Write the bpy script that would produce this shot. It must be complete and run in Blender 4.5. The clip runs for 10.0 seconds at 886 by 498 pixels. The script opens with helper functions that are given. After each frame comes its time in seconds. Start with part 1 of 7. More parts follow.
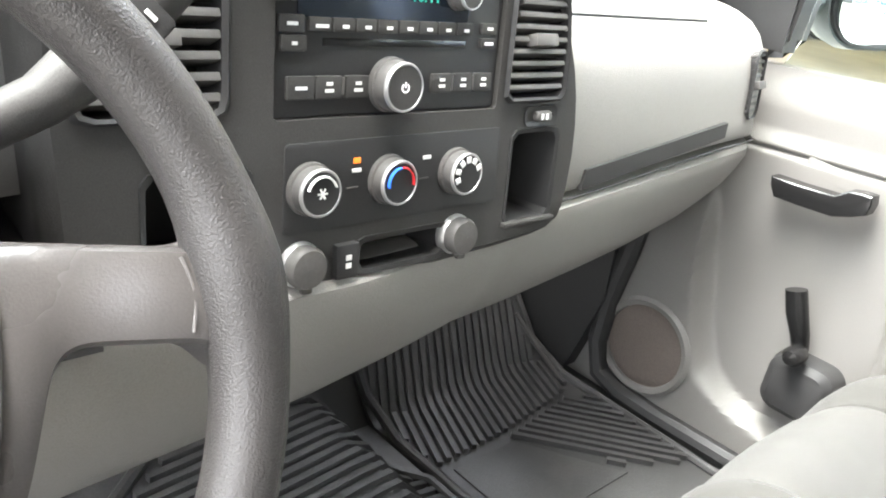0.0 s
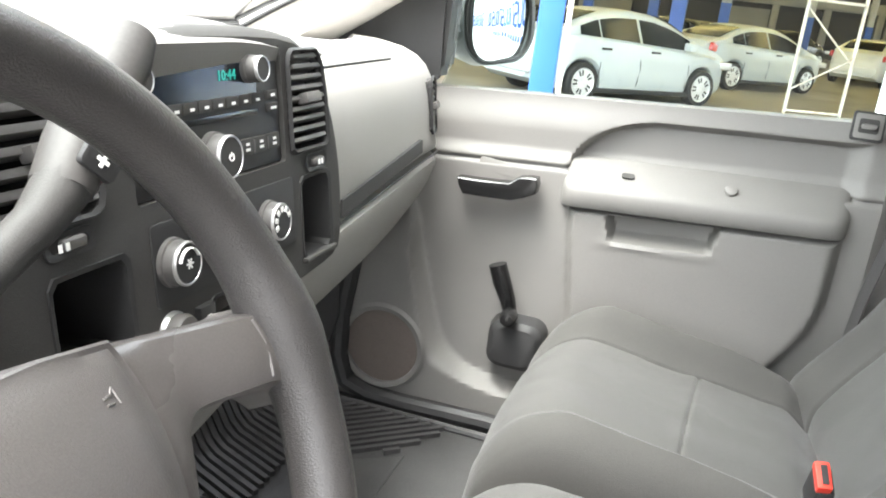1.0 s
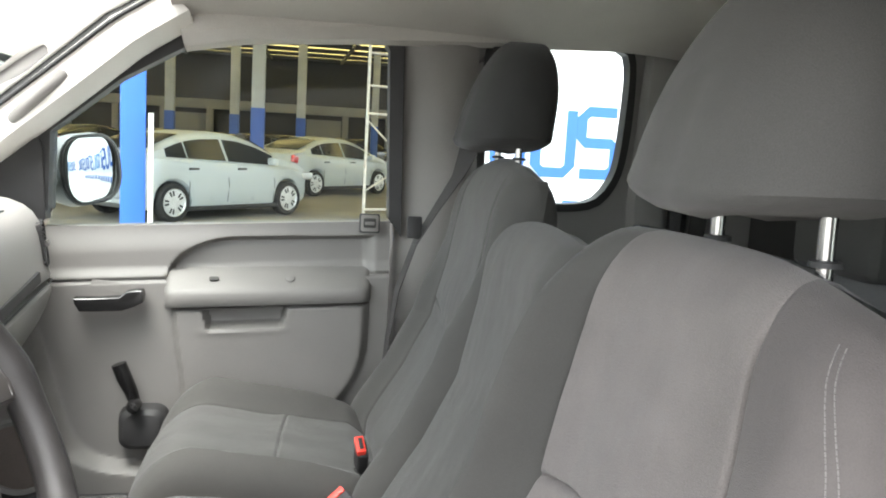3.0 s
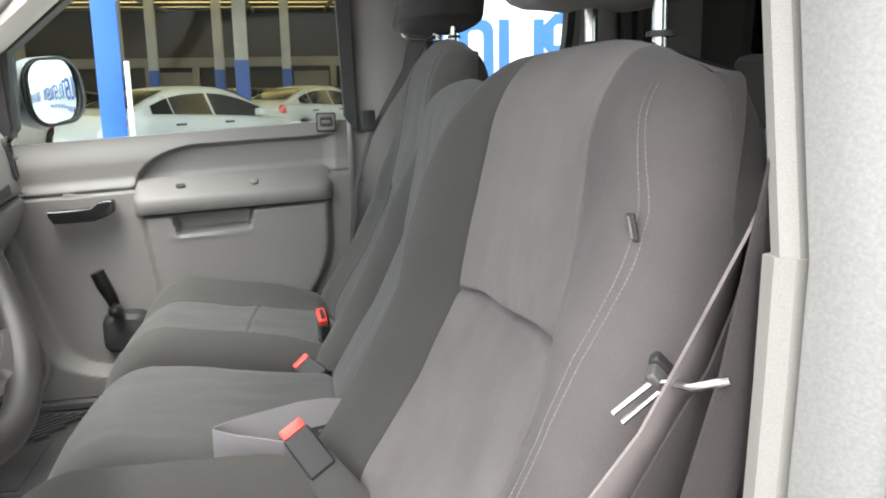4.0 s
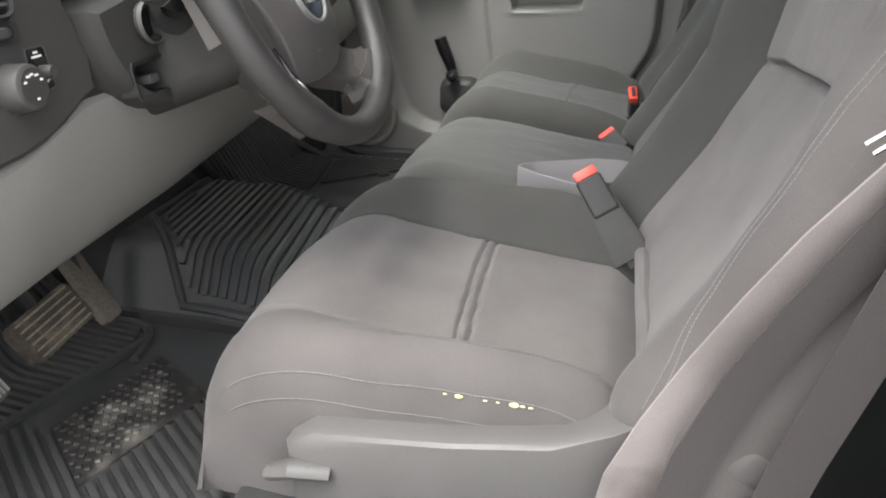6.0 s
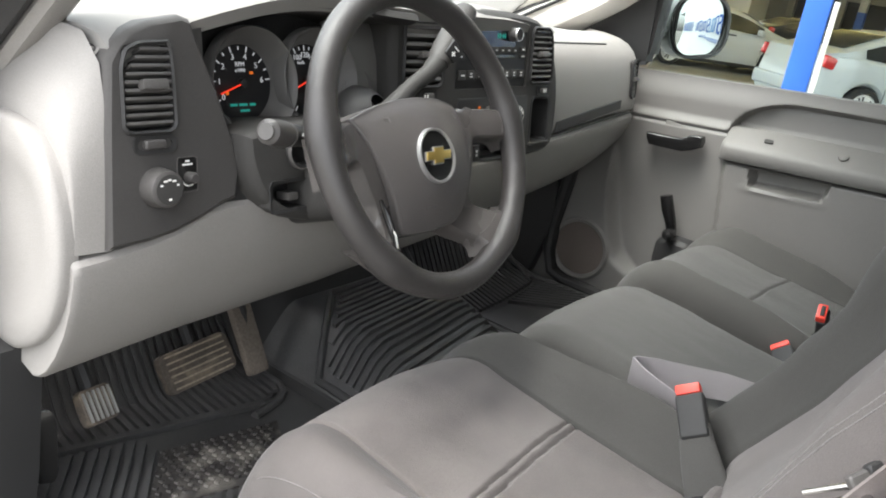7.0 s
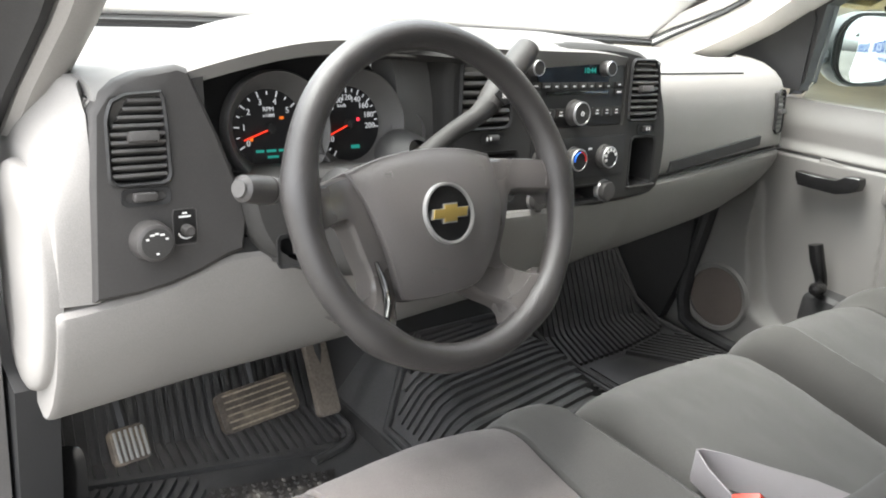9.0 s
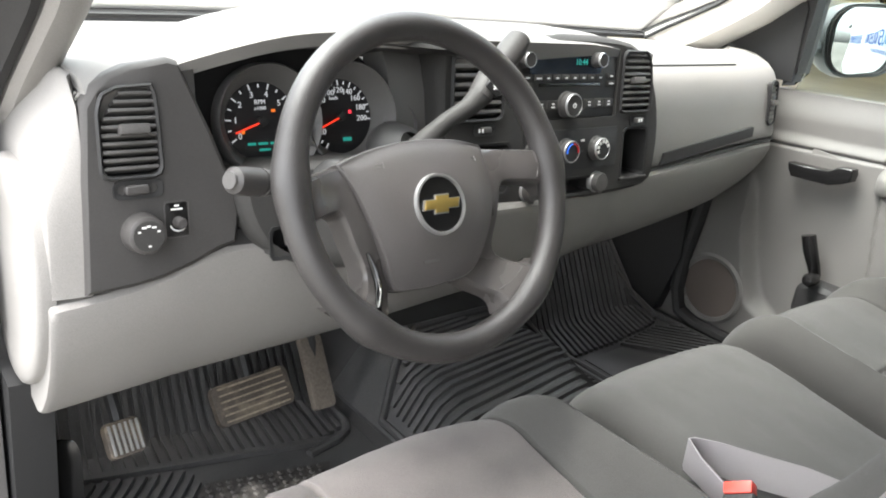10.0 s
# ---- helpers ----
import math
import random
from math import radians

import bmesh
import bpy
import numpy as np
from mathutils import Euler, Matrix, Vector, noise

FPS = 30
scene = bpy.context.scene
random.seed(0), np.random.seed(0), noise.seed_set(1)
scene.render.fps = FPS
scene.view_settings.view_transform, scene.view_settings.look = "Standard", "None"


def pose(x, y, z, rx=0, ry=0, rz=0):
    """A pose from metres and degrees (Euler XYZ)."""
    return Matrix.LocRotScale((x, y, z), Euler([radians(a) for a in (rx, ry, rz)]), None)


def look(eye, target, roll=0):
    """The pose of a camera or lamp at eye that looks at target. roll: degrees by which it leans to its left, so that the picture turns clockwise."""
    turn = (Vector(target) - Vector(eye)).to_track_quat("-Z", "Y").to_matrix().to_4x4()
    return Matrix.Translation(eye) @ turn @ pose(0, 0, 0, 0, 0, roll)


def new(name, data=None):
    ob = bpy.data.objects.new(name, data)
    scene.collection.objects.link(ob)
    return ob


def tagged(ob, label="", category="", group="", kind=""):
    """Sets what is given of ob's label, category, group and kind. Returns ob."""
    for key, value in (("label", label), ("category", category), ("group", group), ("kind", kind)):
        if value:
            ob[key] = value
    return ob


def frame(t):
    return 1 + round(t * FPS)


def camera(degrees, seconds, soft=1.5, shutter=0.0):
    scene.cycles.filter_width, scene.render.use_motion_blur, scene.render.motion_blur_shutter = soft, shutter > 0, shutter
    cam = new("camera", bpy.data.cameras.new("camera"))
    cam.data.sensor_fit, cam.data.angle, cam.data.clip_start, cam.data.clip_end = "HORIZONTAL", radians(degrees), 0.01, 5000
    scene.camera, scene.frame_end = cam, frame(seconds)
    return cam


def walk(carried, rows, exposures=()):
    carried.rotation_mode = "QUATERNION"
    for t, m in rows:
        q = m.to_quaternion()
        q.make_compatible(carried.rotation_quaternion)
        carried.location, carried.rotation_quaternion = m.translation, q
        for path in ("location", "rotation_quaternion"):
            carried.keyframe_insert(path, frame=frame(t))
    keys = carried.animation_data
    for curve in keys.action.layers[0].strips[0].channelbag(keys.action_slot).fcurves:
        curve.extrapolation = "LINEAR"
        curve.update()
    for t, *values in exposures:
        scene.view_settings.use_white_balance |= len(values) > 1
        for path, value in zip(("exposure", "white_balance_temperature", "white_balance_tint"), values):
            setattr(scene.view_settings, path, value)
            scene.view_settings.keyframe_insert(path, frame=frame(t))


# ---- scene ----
K = 1.06  # plan units to metres
cam = camera(57.0, 10.0, soft=1.9)
PATH = [
    (0, (-0.359, -0.217, 0.79), (0.99, 1.032, 0.001), 10.9),
    (0.5, (-0.445, -0.202, 0.798), (1.112, 0.87, 0.145), 7.8),
    (1, (-0.528, -0.146, 0.804), (1.302, 0.396, 0.206), 6.6),
    (1.5, (-0.619, -0.127, 0.816), (1.318, -0.014, 0.333), 5.4),
    (2, (-0.705, -0.147, 0.843), (1.246, -0.357, 0.455), 4.9),
    (2.5, (-0.807, -0.195, 0.868), (1.142, -0.515, 0.552), 3.4),
    (2.7, (-0.869, -0.207, 0.875), (1.088, -0.526, 0.617), 3.8),
    (3.8, (-1.069, -0.283, 0.783), (0.859, -0.705, 0.46), 0.5),
    (4, (-1.058, -0.301, 0.761), (0.874, -0.64, 0.37), -1.1),
    (4.5, (-1.026, -0.32, 0.707), (0.88, -0.473, 0.121), -3.2),
    (5, (-1.031, -0.303, 0.672), (0.82, -0.26, -0.087), -5.8),
    (5.2, (-1.062, -0.294, 0.67), (0.758, -0.167, -0.149), -6.3),
    (6.3, (-1.189, -0.378, 0.75), (0.547, 0.243, -0.025), 3.7),
    (6.5, (-1.167, -0.425, 0.771), (0.511, 0.366, 0.025), 5.6),
    (7, (-1.093, -0.519, 0.822), (0.462, 0.55, 0.162), 9.4),
    (7.5, (-0.962, -0.525, 0.85), (0.422, 0.728, 0.131), 9.3),
    (8, (-0.905, -0.565, 0.869), (0.379, 0.796, 0.162), 8.3),
    (8.5, (-0.891, -0.58, 0.867), (0.346, 0.827, 0.166), 7.3),
    (9, (-0.885, -0.586, 0.867), (0.338, 0.837, 0.175), 7.1),
    (9.5, (-0.882, -0.589, 0.867), (0.342, 0.83, 0.168), 7.1),
    (10, (-0.883, -0.593, 0.864), (0.344, 0.822, 0.163), 6.8),
]
EXPOSURE = [(0.0, 4.65), (0.5, 4.5), (1.0, 4.02), (2.0, 3.45), (2.6, 3.4), (4.0, 3.1), (5.0, 3.05), (6.5, 2.8), (7.5, 3.1), (8.3, 3.27), (10.0, 3.43)]
walk(cam, [(t, look(Vector(eye) * K, Vector(target) * K, roll)) for t, eye, target, roll in PATH], EXPOSURE)

# ---- daylight ----
world = bpy.data.worlds.new("sky")
scene.world = world
world.use_nodes = True
wt = world.node_tree
sky = wt.nodes.new("ShaderNodeTexSky")
sky.sky_type, sky.sun_disc = "NISHITA", False
sky.sun_elevation, sky.sun_rotation = radians(70), radians(-56)
sky.dust_density, sky.air_density = 4.0, 1.0
bg = wt.nodes["Background"]
bg.inputs[1].default_value = 0.15
hazy = wt.nodes.new("ShaderNodeHueSaturation")
hazy.inputs["Saturation"].default_value = 0.22
wt.links.new(sky.outputs[0], hazy.inputs["Color"])
wt.links.new(hazy.outputs[0], bg.inputs[0])
sun = new("sun", bpy.data.lights.new("sun", "SUN"))
sun.data.energy, sun.data.angle, sun.data.color = 0.35, radians(60), (1.0, 0.95, 0.86)
sun.matrix_world = look((-3, 2, 10), (0, 0, 0))


# ---- mesh helpers: plan units, world axes ----
def V(*a):
    return Vector(a)


def part(name, bm, mat, parent=None, label="", sharp=35, kind=""):
    """One mesh object from a bmesh in plan units, under its thing."""
    me = bpy.data.meshes.new(name)
    bmesh.ops.recalc_face_normals(bm, faces=bm.faces)
    bm.transform(Matrix.Scale(K, 4))
    bm.to_mesh(me)
    bm.free()
    for p in me.polygons:
        p.use_smooth = True
    me.set_sharp_from_angle(angle=radians(sharp))
    me.materials.append(mat)
    ob = new(name, me)
    if parent is not None:
        ob.parent = parent
        ob.matrix_parent_inverse = parent.matrix_world.inverted()
    if label or kind:
        tagged(ob, label=label, kind=kind)
    return ob


def twin(name, ob, parent, m):
    """The same mesh again at m (translation in plan units)."""
    o = new(name, ob.data)
    m = m.copy()
    m.translation *= K
    o.matrix_world = m
    if parent is not None:
        o.parent = parent
        o.matrix_parent_inverse = parent.matrix_world.inverted()
    return o


def thing(name, at, label, category, group="", kind=""):
    e = new(name)
    e.empty_display_size = 0.05
    e.matrix_world = Matrix.Translation(Vector(at) * K)
    return tagged(e, label, category, group, kind)


def loft(secs, closed=True, cap=True, cyclic=False, bm=None):
    bm = bm or bmesh.new()
    rings = [[bm.verts.new(p) for p in s] for s in secs]
    n = len(rings[0])
    pairs = list(zip(rings, rings[1:])) + ([(rings[-1], rings[0])] if cyclic else [])
    for a, b in pairs:
        for i in range(n if closed else n - 1):
            j = (i + 1) % n
            try:
                bm.faces.new((a[i], a[j], b[j], b[i]))
            except ValueError:
                pass
    if cap and closed and not cyclic:
        for r in (rings[0], rings[-1]):
            try:
                bm.faces.new(r)
            except ValueError:
                pass
    return bm


def frames(pts, cyclic=False):
    pts = [Vector(p) for p in pts]
    n = len(pts)
    out, up = [], None
    for i, p in enumerate(pts):
        a = pts[i - 1] if (cyclic or i) else p
        b = pts[(i + 1) % n] if (cyclic or i < n - 1) else p
        t = (b - a).normalized()
        if up is None:
            up = Vector((0, 0, 1)) if abs(t.z) < 0.9 else Vector((1, 0, 0))
        up = (up - t * up.dot(t)).normalized()
        out.append((p, t, up, t.cross(up)))
    return out


def tube(pts, r, n=10, cyclic=False, flat=1.0, bm=None):
    rs = r if isinstance(r, (list, tuple)) else [r] * len(pts)
    secs = []
    for (p, t, u, s), q in zip(frames(pts, cyclic), rs):
        secs.append([p + q * (math.cos(2 * math.pi * k / n) * u * flat + math.sin(2 * math.pi * k / n) * s) for k in range(n)])
    return loft(secs, True, True, cyclic, bm)


def ribbon(pts, width, thick, across, bm=None):
    """A flat band along pts; across: its width's way, one vector or one each."""
    ws = across if isinstance(across, list) else [across] * len(pts)
    secs = []
    for (p, t, u, s), w in zip(frames(pts), ws):
        w = Vector(w)
        w = (w - t * w.dot(t)).normalized()
        nrm = t.cross(w) * thick / 2
        secs.append([p + w * width / 2 + nrm, p - w * width / 2 + nrm, p - w * width / 2 - nrm, p + w * width / 2 - nrm])
    return loft(secs, bm=bm)


def lathe(prof, n=24, m=None, bm=None, cap=False):
    """Profile of (radius, height) turned about the local z."""
    m = m or Matrix()
    secs = [[m @ Vector((max(r, 1e-4) * math.cos(2 * math.pi * k / n), max(r, 1e-4) * math.sin(2 * math.pi * k / n), h)) for k in range(n)] for r, h in prof]
    return loft(secs, cap=cap, bm=bm)


def rbox(c, size, b=0.004, m=None, seg=2, bm=None):
    bm2 = bmesh.new()
    bmesh.ops.create_cube(bm2, size=1.0)
    for v in bm2.verts:
        v.co = Vector((v.co.x * size[0], v.co.y * size[1], v.co.z * size[2]))
    if b:
        bmesh.ops.bevel(bm2, geom=list(bm2.edges), offset=min(b, min(size) * 0.49), segments=seg, profile=0.6, affect="EDGES", clamp_overlap=True)
    bm2.transform(Matrix.Translation(c) @ (m or Matrix()))
    if bm is None:
        return bm2
    join(bm, bm2)
    return bm


def join(bm, other):
    tmp = bpy.data.meshes.new("tmp")
    other.to_mesh(tmp)
    other.free()
    bm.from_mesh(tmp)
    bpy.data.meshes.remove(tmp)
    return bm


def plate(poly, m, depth, b=0.0, seg=2, bm=None):
    """Polygon (x, y) of the local plane, extruded back along -z, its front edge rounded."""
    bm2 = bmesh.new()
    vs = [bm2.verts.new((x, y, 0)) for x, y in poly]
    f = bm2.faces.new(vs)
    if f.normal.z < 0:
        f.normal_flip()
    top = f
    ext = bmesh.ops.extrude_face_region(bm2, geom=[f])
    newv = [g for g in ext["geom"] if isinstance(g, bmesh.types.BMVert)]
    for v in newv:
        v.co.z += depth
    if b:
        es = [e for e in bm2.edges if all(abs(v.co.z - depth) < 1e-6 for v in e.verts)]
        bmesh.ops.bevel(bm2, geom=es, offset=b, segments=seg, profile=0.6, affect="EDGES", clamp_overlap=True)
    for v in bm2.verts:
        v.co.z -= depth
    bm2.transform(m)
    if bm is None:
        return bm2
    return join(bm, bm2)


def soften(poly, n=2):
    """Cuts the corners of a closed outline."""
    for _ in range(n):
        out = []
        for (ax, ay), (bx, by) in zip(poly, poly[1:] + poly[:1]):
            out += [(ax * 0.75 + bx * 0.25, ay * 0.75 + by * 0.25), (ax * 0.25 + bx * 0.75, ay * 0.25 + by * 0.75)]
        poly = out
    return poly


def rrect(w, h, r, n=5, cx=0, cy=0):
    pts = []
    for qx, qy, a0 in ((1, 1, 0), (-1, 1, 90), (-1, -1, 180), (1, -1, 270)):
        for k in range(n + 1):
            a = radians(a0 + 90 * k / n)
            pts.append((cx + qx * (w / 2 - r) + r * math.cos(a), cy + qy * (h / 2 - r) + r * math.sin(a)))
    return pts


def sheet(fn, us, vs, thick=0.0, off=(0, 0, 0)):
    """Surface fn(u, v); with thick a second skin at off makes it a slab."""
    bm = bmesh.new()
    g = [[bm.verts.new(fn(u, v)) for v in vs] for u in us]
    nu, nv = len(us), len(vs)
    for i in range(nu - 1):
        for j in range(nv - 1):
            bm.faces.new((g[i][j], g[i + 1][j], g[i + 1][j + 1], g[i][j + 1]))
    if thick:
        o = Vector(off).normalized() * thick
        h = [[bm.verts.new(v.co + o) for v in row] for row in g]
        for i in range(nu - 1):
            for j in range(nv - 1):
                bm.faces.new((h[i][j + 1], h[i + 1][j + 1], h[i + 1][j], h[i][j]))
        ring = lambda q: [q[i][0] for i in range(nu)] + [q[-1][j] for j in range(1, nv)] + [q[i][-1] for i in range(nu - 2, -1, -1)] + [q[0][j] for j in range(nv - 2, 0, -1)]
        r1, r2 = ring(g), ring(h)
        for i in range(len(r1)):
            k = (i + 1) % len(r1)
            bm.faces.new((r1[i], r1[k], r2[k], r2[i]))
    return bm


def lin(a, b, n):
    return [a + (b - a) * i / (n - 1) for i in range(n)]


def ss(a, b, x):
    t = min(1.0, max(0.0, (x - a) / (b - a)))
    return t * t * (3 - 2 * t)


def inter(x, table):
    """Piecewise smooth lookup in (x, value) pairs."""
    if x <= table[0][0]:
        return table[0][1]
    for (a, p), (b, q) in zip(table, table[1:]):
        if x <= b:
            return p + (q - p) * (x - a) / (b - a)
    return table[-1][1]


def axes(o, x, z):
    """Frame at o with local x along x and local z along z."""
    z = Vector(z).normalized()
    x = Vector(x)
    x = (x - z * x.dot(z)).normalized()
    y = z.cross(x)
    return Matrix(((x.x, y.x, z.x, o[0]), (x.y, y.y, z.y, o[1]), (x.z, y.z, z.z, o[2]), (0, 0, 0, 1)))


def words(text, size, m, mat, parent, name="lettering", depth=0.0004):
    """Lettering with the built-in font as a mesh, centred on m."""
    cu = bpy.data.curves.new(name, "FONT")
    cu.body, cu.size, cu.align_x, cu.align_y, cu.extrude = text, size, "CENTER", "CENTER", depth
    cu.resolution_u = 2
    tmp = bpy.data.objects.new(name, cu)
    me = bpy.data.meshes.new_from_object(tmp)
    bpy.data.objects.remove(tmp)
    bm = bmesh.new()
    bm.from_mesh(me)
    bpy.data.meshes.remove(me)
    bm.transform(m)
    return part(name, bm, mat, parent)


# ---- materials ----
def material(name, color, rough=0.6, metal=0.0, grain=0.0, scale=400, bump=0.0, blotch=0.0, blotch_scale=6, spec=0.5, stain=None, stain_scale=3.0, stain_amount=0.0, aniso=None, coat=0.0, wrinkle=0.0, sheen=0.0):
    """Base colour with fine grain, larger blotches, optional stain colour and bump, all procedural."""
    m = bpy.data.materials.new(name)
    m.use_nodes = True
    nt = m.node_tree
    b = nt.nodes["Principled BSDF"]
    b.inputs["Roughness"].default_value = rough
    b.inputs["Metallic"].default_value = metal
    b.inputs["Specular IOR Level"].default_value = spec
    b.inputs["Coat Weight"].default_value = coat
    b.inputs["Sheen Weight"].default_value, b.inputs["Sheen Roughness"].default_value = sheen, 0.45
    co = nt.nodes.new("ShaderNodeTexCoord")
    src = co.outputs["Object"]
    if aniso:
        mp = nt.nodes.new("ShaderNodeMapping")
        mp.inputs["Scale"].default_value = aniso
        nt.links.new(src, mp.inputs[0])
        src = mp.outputs[0]
    fine = nt.nodes.new("ShaderNodeTexNoise")
    fine.inputs["Scale"].default_value, fine.inputs["Detail"].default_value = scale, 3
    nt.links.new(src, fine.inputs["Vector"])
    big = nt.nodes.new("ShaderNodeTexNoise")
    big.inputs["Scale"].default_value, big.inputs["Detail"].default_value = blotch_scale, 5
    nt.links.new(co.outputs["Object"], big.inputs["Vector"])

    def mix(kind, fac, a, bb):
        x = nt.nodes.new("ShaderNodeMix")
        x.data_type, x.blend_type = "RGBA", kind
        for sock, val in ((x.inputs[0], fac), (x.inputs[6], a), (x.inputs[7], bb)):
            if hasattr(val, "is_linked"):
                nt.links.new(val, sock)
            else:
                sock.default_value = val
        return x.outputs[2]

    def ramp(sock, lo, hi, p=0.3, q=0.7):
        r = nt.nodes.new("ShaderNodeValToRGB")
        r.color_ramp.elements[0].position, r.color_ramp.elements[1].position = p, q
        r.color_ramp.elements[0].color, r.color_ramp.elements[1].color = (lo, lo, lo, 1), (hi, hi, hi, 1)
        nt.links.new(sock, r.inputs[0])
        return r.outputs[0]

    c = (*color, 1)
    out = mix("MULTIPLY", 1.0, c, ramp(fine.outputs[0], 1 - grain, 1 + grain))
    out = mix("MULTIPLY", 1.0, out, ramp(big.outputs[0], 1 - blotch, 1 + blotch))
    if stain:
        st = nt.nodes.new("ShaderNodeTexNoise")
        st.inputs["Scale"].default_value, st.inputs["Detail"].default_value = stain_scale, 8
        nt.links.new(co.outputs["Object"], st.inputs["Vector"])
        out = mix("MIX", ramp(st.outputs[0], 0.0, stain_amount, 0.5, 0.72), out, (*stain, 1))
    nt.links.new(out, b.inputs["Base Color"])
    nt.links.new(ramp(big.outputs[0], rough * 0.9, min(1, rough * 1.12)), b.inputs["Roughness"])
    if bump:
        bp = nt.nodes.new("ShaderNodeBump")
        bp.inputs["Strength"].default_value, bp.inputs["Distance"].default_value = bump, 0.001
        nt.links.new(fine.outputs[0], bp.inputs["Height"])
        nt.links.new(bp.outputs[0], b.inputs["Normal"])
        if wrinkle:
            mp = nt.nodes.new("ShaderNodeMapping")
            mp.inputs["Scale"].default_value = (130, 110, 22)
            nt.links.new(co.outputs["Object"], mp.inputs[0])
            wn = nt.nodes.new("ShaderNodeTexNoise")
            wn.inputs["Scale"].default_value, wn.inputs["Detail"].default_value, wn.inputs["Distortion"].default_value = 1.0, 2, 0.6
            nt.links.new(mp.outputs[0], wn.inputs["Vector"])
            b2 = nt.nodes.new("ShaderNodeBump")
            b2.inputs["Strength"].default_value, b2.inputs["Distance"].default_value = wrinkle, 0.004
            nt.links.new(wn.outputs[0], b2.inputs["Height"])
            nt.links.new(b2.outputs[0], bp.inputs["Normal"])
    return m


def glow(name, color, strength):
    m = bpy.data.materials.new(name)
    m.use_nodes = True
    b = m.node_tree.nodes["Principled BSDF"]
    b.inputs["Base Color"].default_value = (*[c * 0.3 for c in color], 1)
    b.inputs["Emission Color"].default_value, b.inputs["Emission Strength"].default_value = (*color, 1), strength
    return m


def glass(name, tint=(0.9, 0.95, 0.93), rough=0.0, ior=1.45):
    """Thin pane: mostly clear, with a mirror-like gloss."""
    m = bpy.data.materials.new(name)
    m.use_nodes = True
    nt = m.node_tree
    nt.nodes.remove(nt.nodes["Principled BSDF"])
    tr, gl, mx, fr = (nt.nodes.new("ShaderNode" + k) for k in ("BsdfTransparent", "BsdfGlossy", "MixShader", "Fresnel"))
    tr.inputs[0].default_value = (*tint, 1)
    gl.inputs["Roughness"].default_value = rough
    fr.inputs[0].default_value = ior
    nt.links.new(fr.outputs[0], mx.inputs[0])
    nt.links.new(tr.outputs[0], mx.inputs[1])
    nt.links.new(gl.outputs[0], mx.inputs[2])
    nt.links.new(mx.outputs[0], nt.nodes["Material Output"].inputs[0])
    return m


M_GREY = material("light_grey_plastic", (0.232, 0.223, 0.211), 0.55, grain=0.07, scale=700, bump=0.45, blotch=0.06, spec=0.35)
M_TOP = material("dash_top_plastic", (0.20, 0.194, 0.184), 0.6, grain=0.06, scale=900, bump=0.3, blotch=0.06, spec=0.3)
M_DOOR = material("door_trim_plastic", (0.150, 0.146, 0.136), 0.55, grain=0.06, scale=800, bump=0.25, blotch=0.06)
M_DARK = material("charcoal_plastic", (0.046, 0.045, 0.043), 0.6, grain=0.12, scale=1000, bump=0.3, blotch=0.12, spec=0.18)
M_BLACK = material("black_plastic", (0.027, 0.027, 0.027), 0.5, grain=0.1, scale=900, bump=0.15, blotch=0.1, spec=0.3)
M_GLOSS = material("glossy_black", (0.01, 0.01, 0.01), 0.18, blotch=0.1)
M_MAT = material("black_rubber", (0.053, 0.053, 0.053), 0.40, grain=0.25, scale=500, bump=0.4, blotch=0.3, stain=(0.11, 0.102, 0.094), stain_scale=7, stain_amount=0.25, spec=0.4)
M_FAB = material("dark_grey_seat_cloth", (0.070, 0.069, 0.065), 0.95, grain=0.10, scale=900, bump=0.6, blotch=0.1, spec=0.15, sheen=0.14)
M_FABW = material("worn_grey_seat_cloth", (0.128, 0.117, 0.111), 0.95, grain=0.10, scale=700, bump=0.7, blotch=0.12, blotch_scale=14, spec=0.15, sheen=0.15, stain=(0.160, 0.147, 0.139), stain_scale=4, stain_amount=0.5, wrinkle=0.07)
M_FABO = material("outer_bolster_cloth", (0.084, 0.077, 0.074), 0.95, grain=0.08, scale=900, bump=0.6, blotch=0.16, spec=0.15, sheen=0.12, stain=(0.115, 0.106, 0.101), stain_scale=8, stain_amount=0.4, wrinkle=0.08)
M_FABB = material("dark_bolster_cloth", (0.061, 0.060, 0.056), 0.95, grain=0.08, scale=900, bump=0.6, blotch=0.1, spec=0.15, sheen=0.14, wrinkle=0.05)
# Seat cloth darkened in its base colour for the backlit passenger headrest.
M_FABD = material("backlit_headrest_cloth", (0.030, 0.030, 0.029), 0.95, grain=0.15, scale=900, bump=0.6, blotch=0.1, spec=0.15, sheen=0.12)
M_LEATH = material("steering_wheel_grip", (0.036, 0.034, 0.033), 0.34, grain=0.12, scale=950, bump=0.55, blotch=0.1, spec=0.5)
M_HUB = material("grey_hub_plastic", (0.084, 0.078, 0.075), 0.36, grain=0.1, scale=1100, bump=0.35, blotch=0.08, spec=0.5)
M_LINER = material("headliner_felt", (0.50, 0.48, 0.44), 0.95, grain=0.08, scale=700, bump=0.5, blotch=0.05, spec=0.1)
M_BODY = material("white_car_paint", (0.75, 0.76, 0.76), 0.25, blotch=0.03, coat=0.6)
# Pillar trim whitened in its colour to carry the daylight bounced onto it.
M_PALE = material("lit_pillar_plastic", (0.78, 0.75, 0.70), 0.55, grain=0.05, scale=900, bump=0.25, blotch=0.05)
M_SEAL = material("rubber_seal", (0.02, 0.02, 0.02), 0.6, grain=0.1, bump=0.2)
M_CHROME = material("chrome", (0.55, 0.55, 0.55), 0.22, metal=1.0)
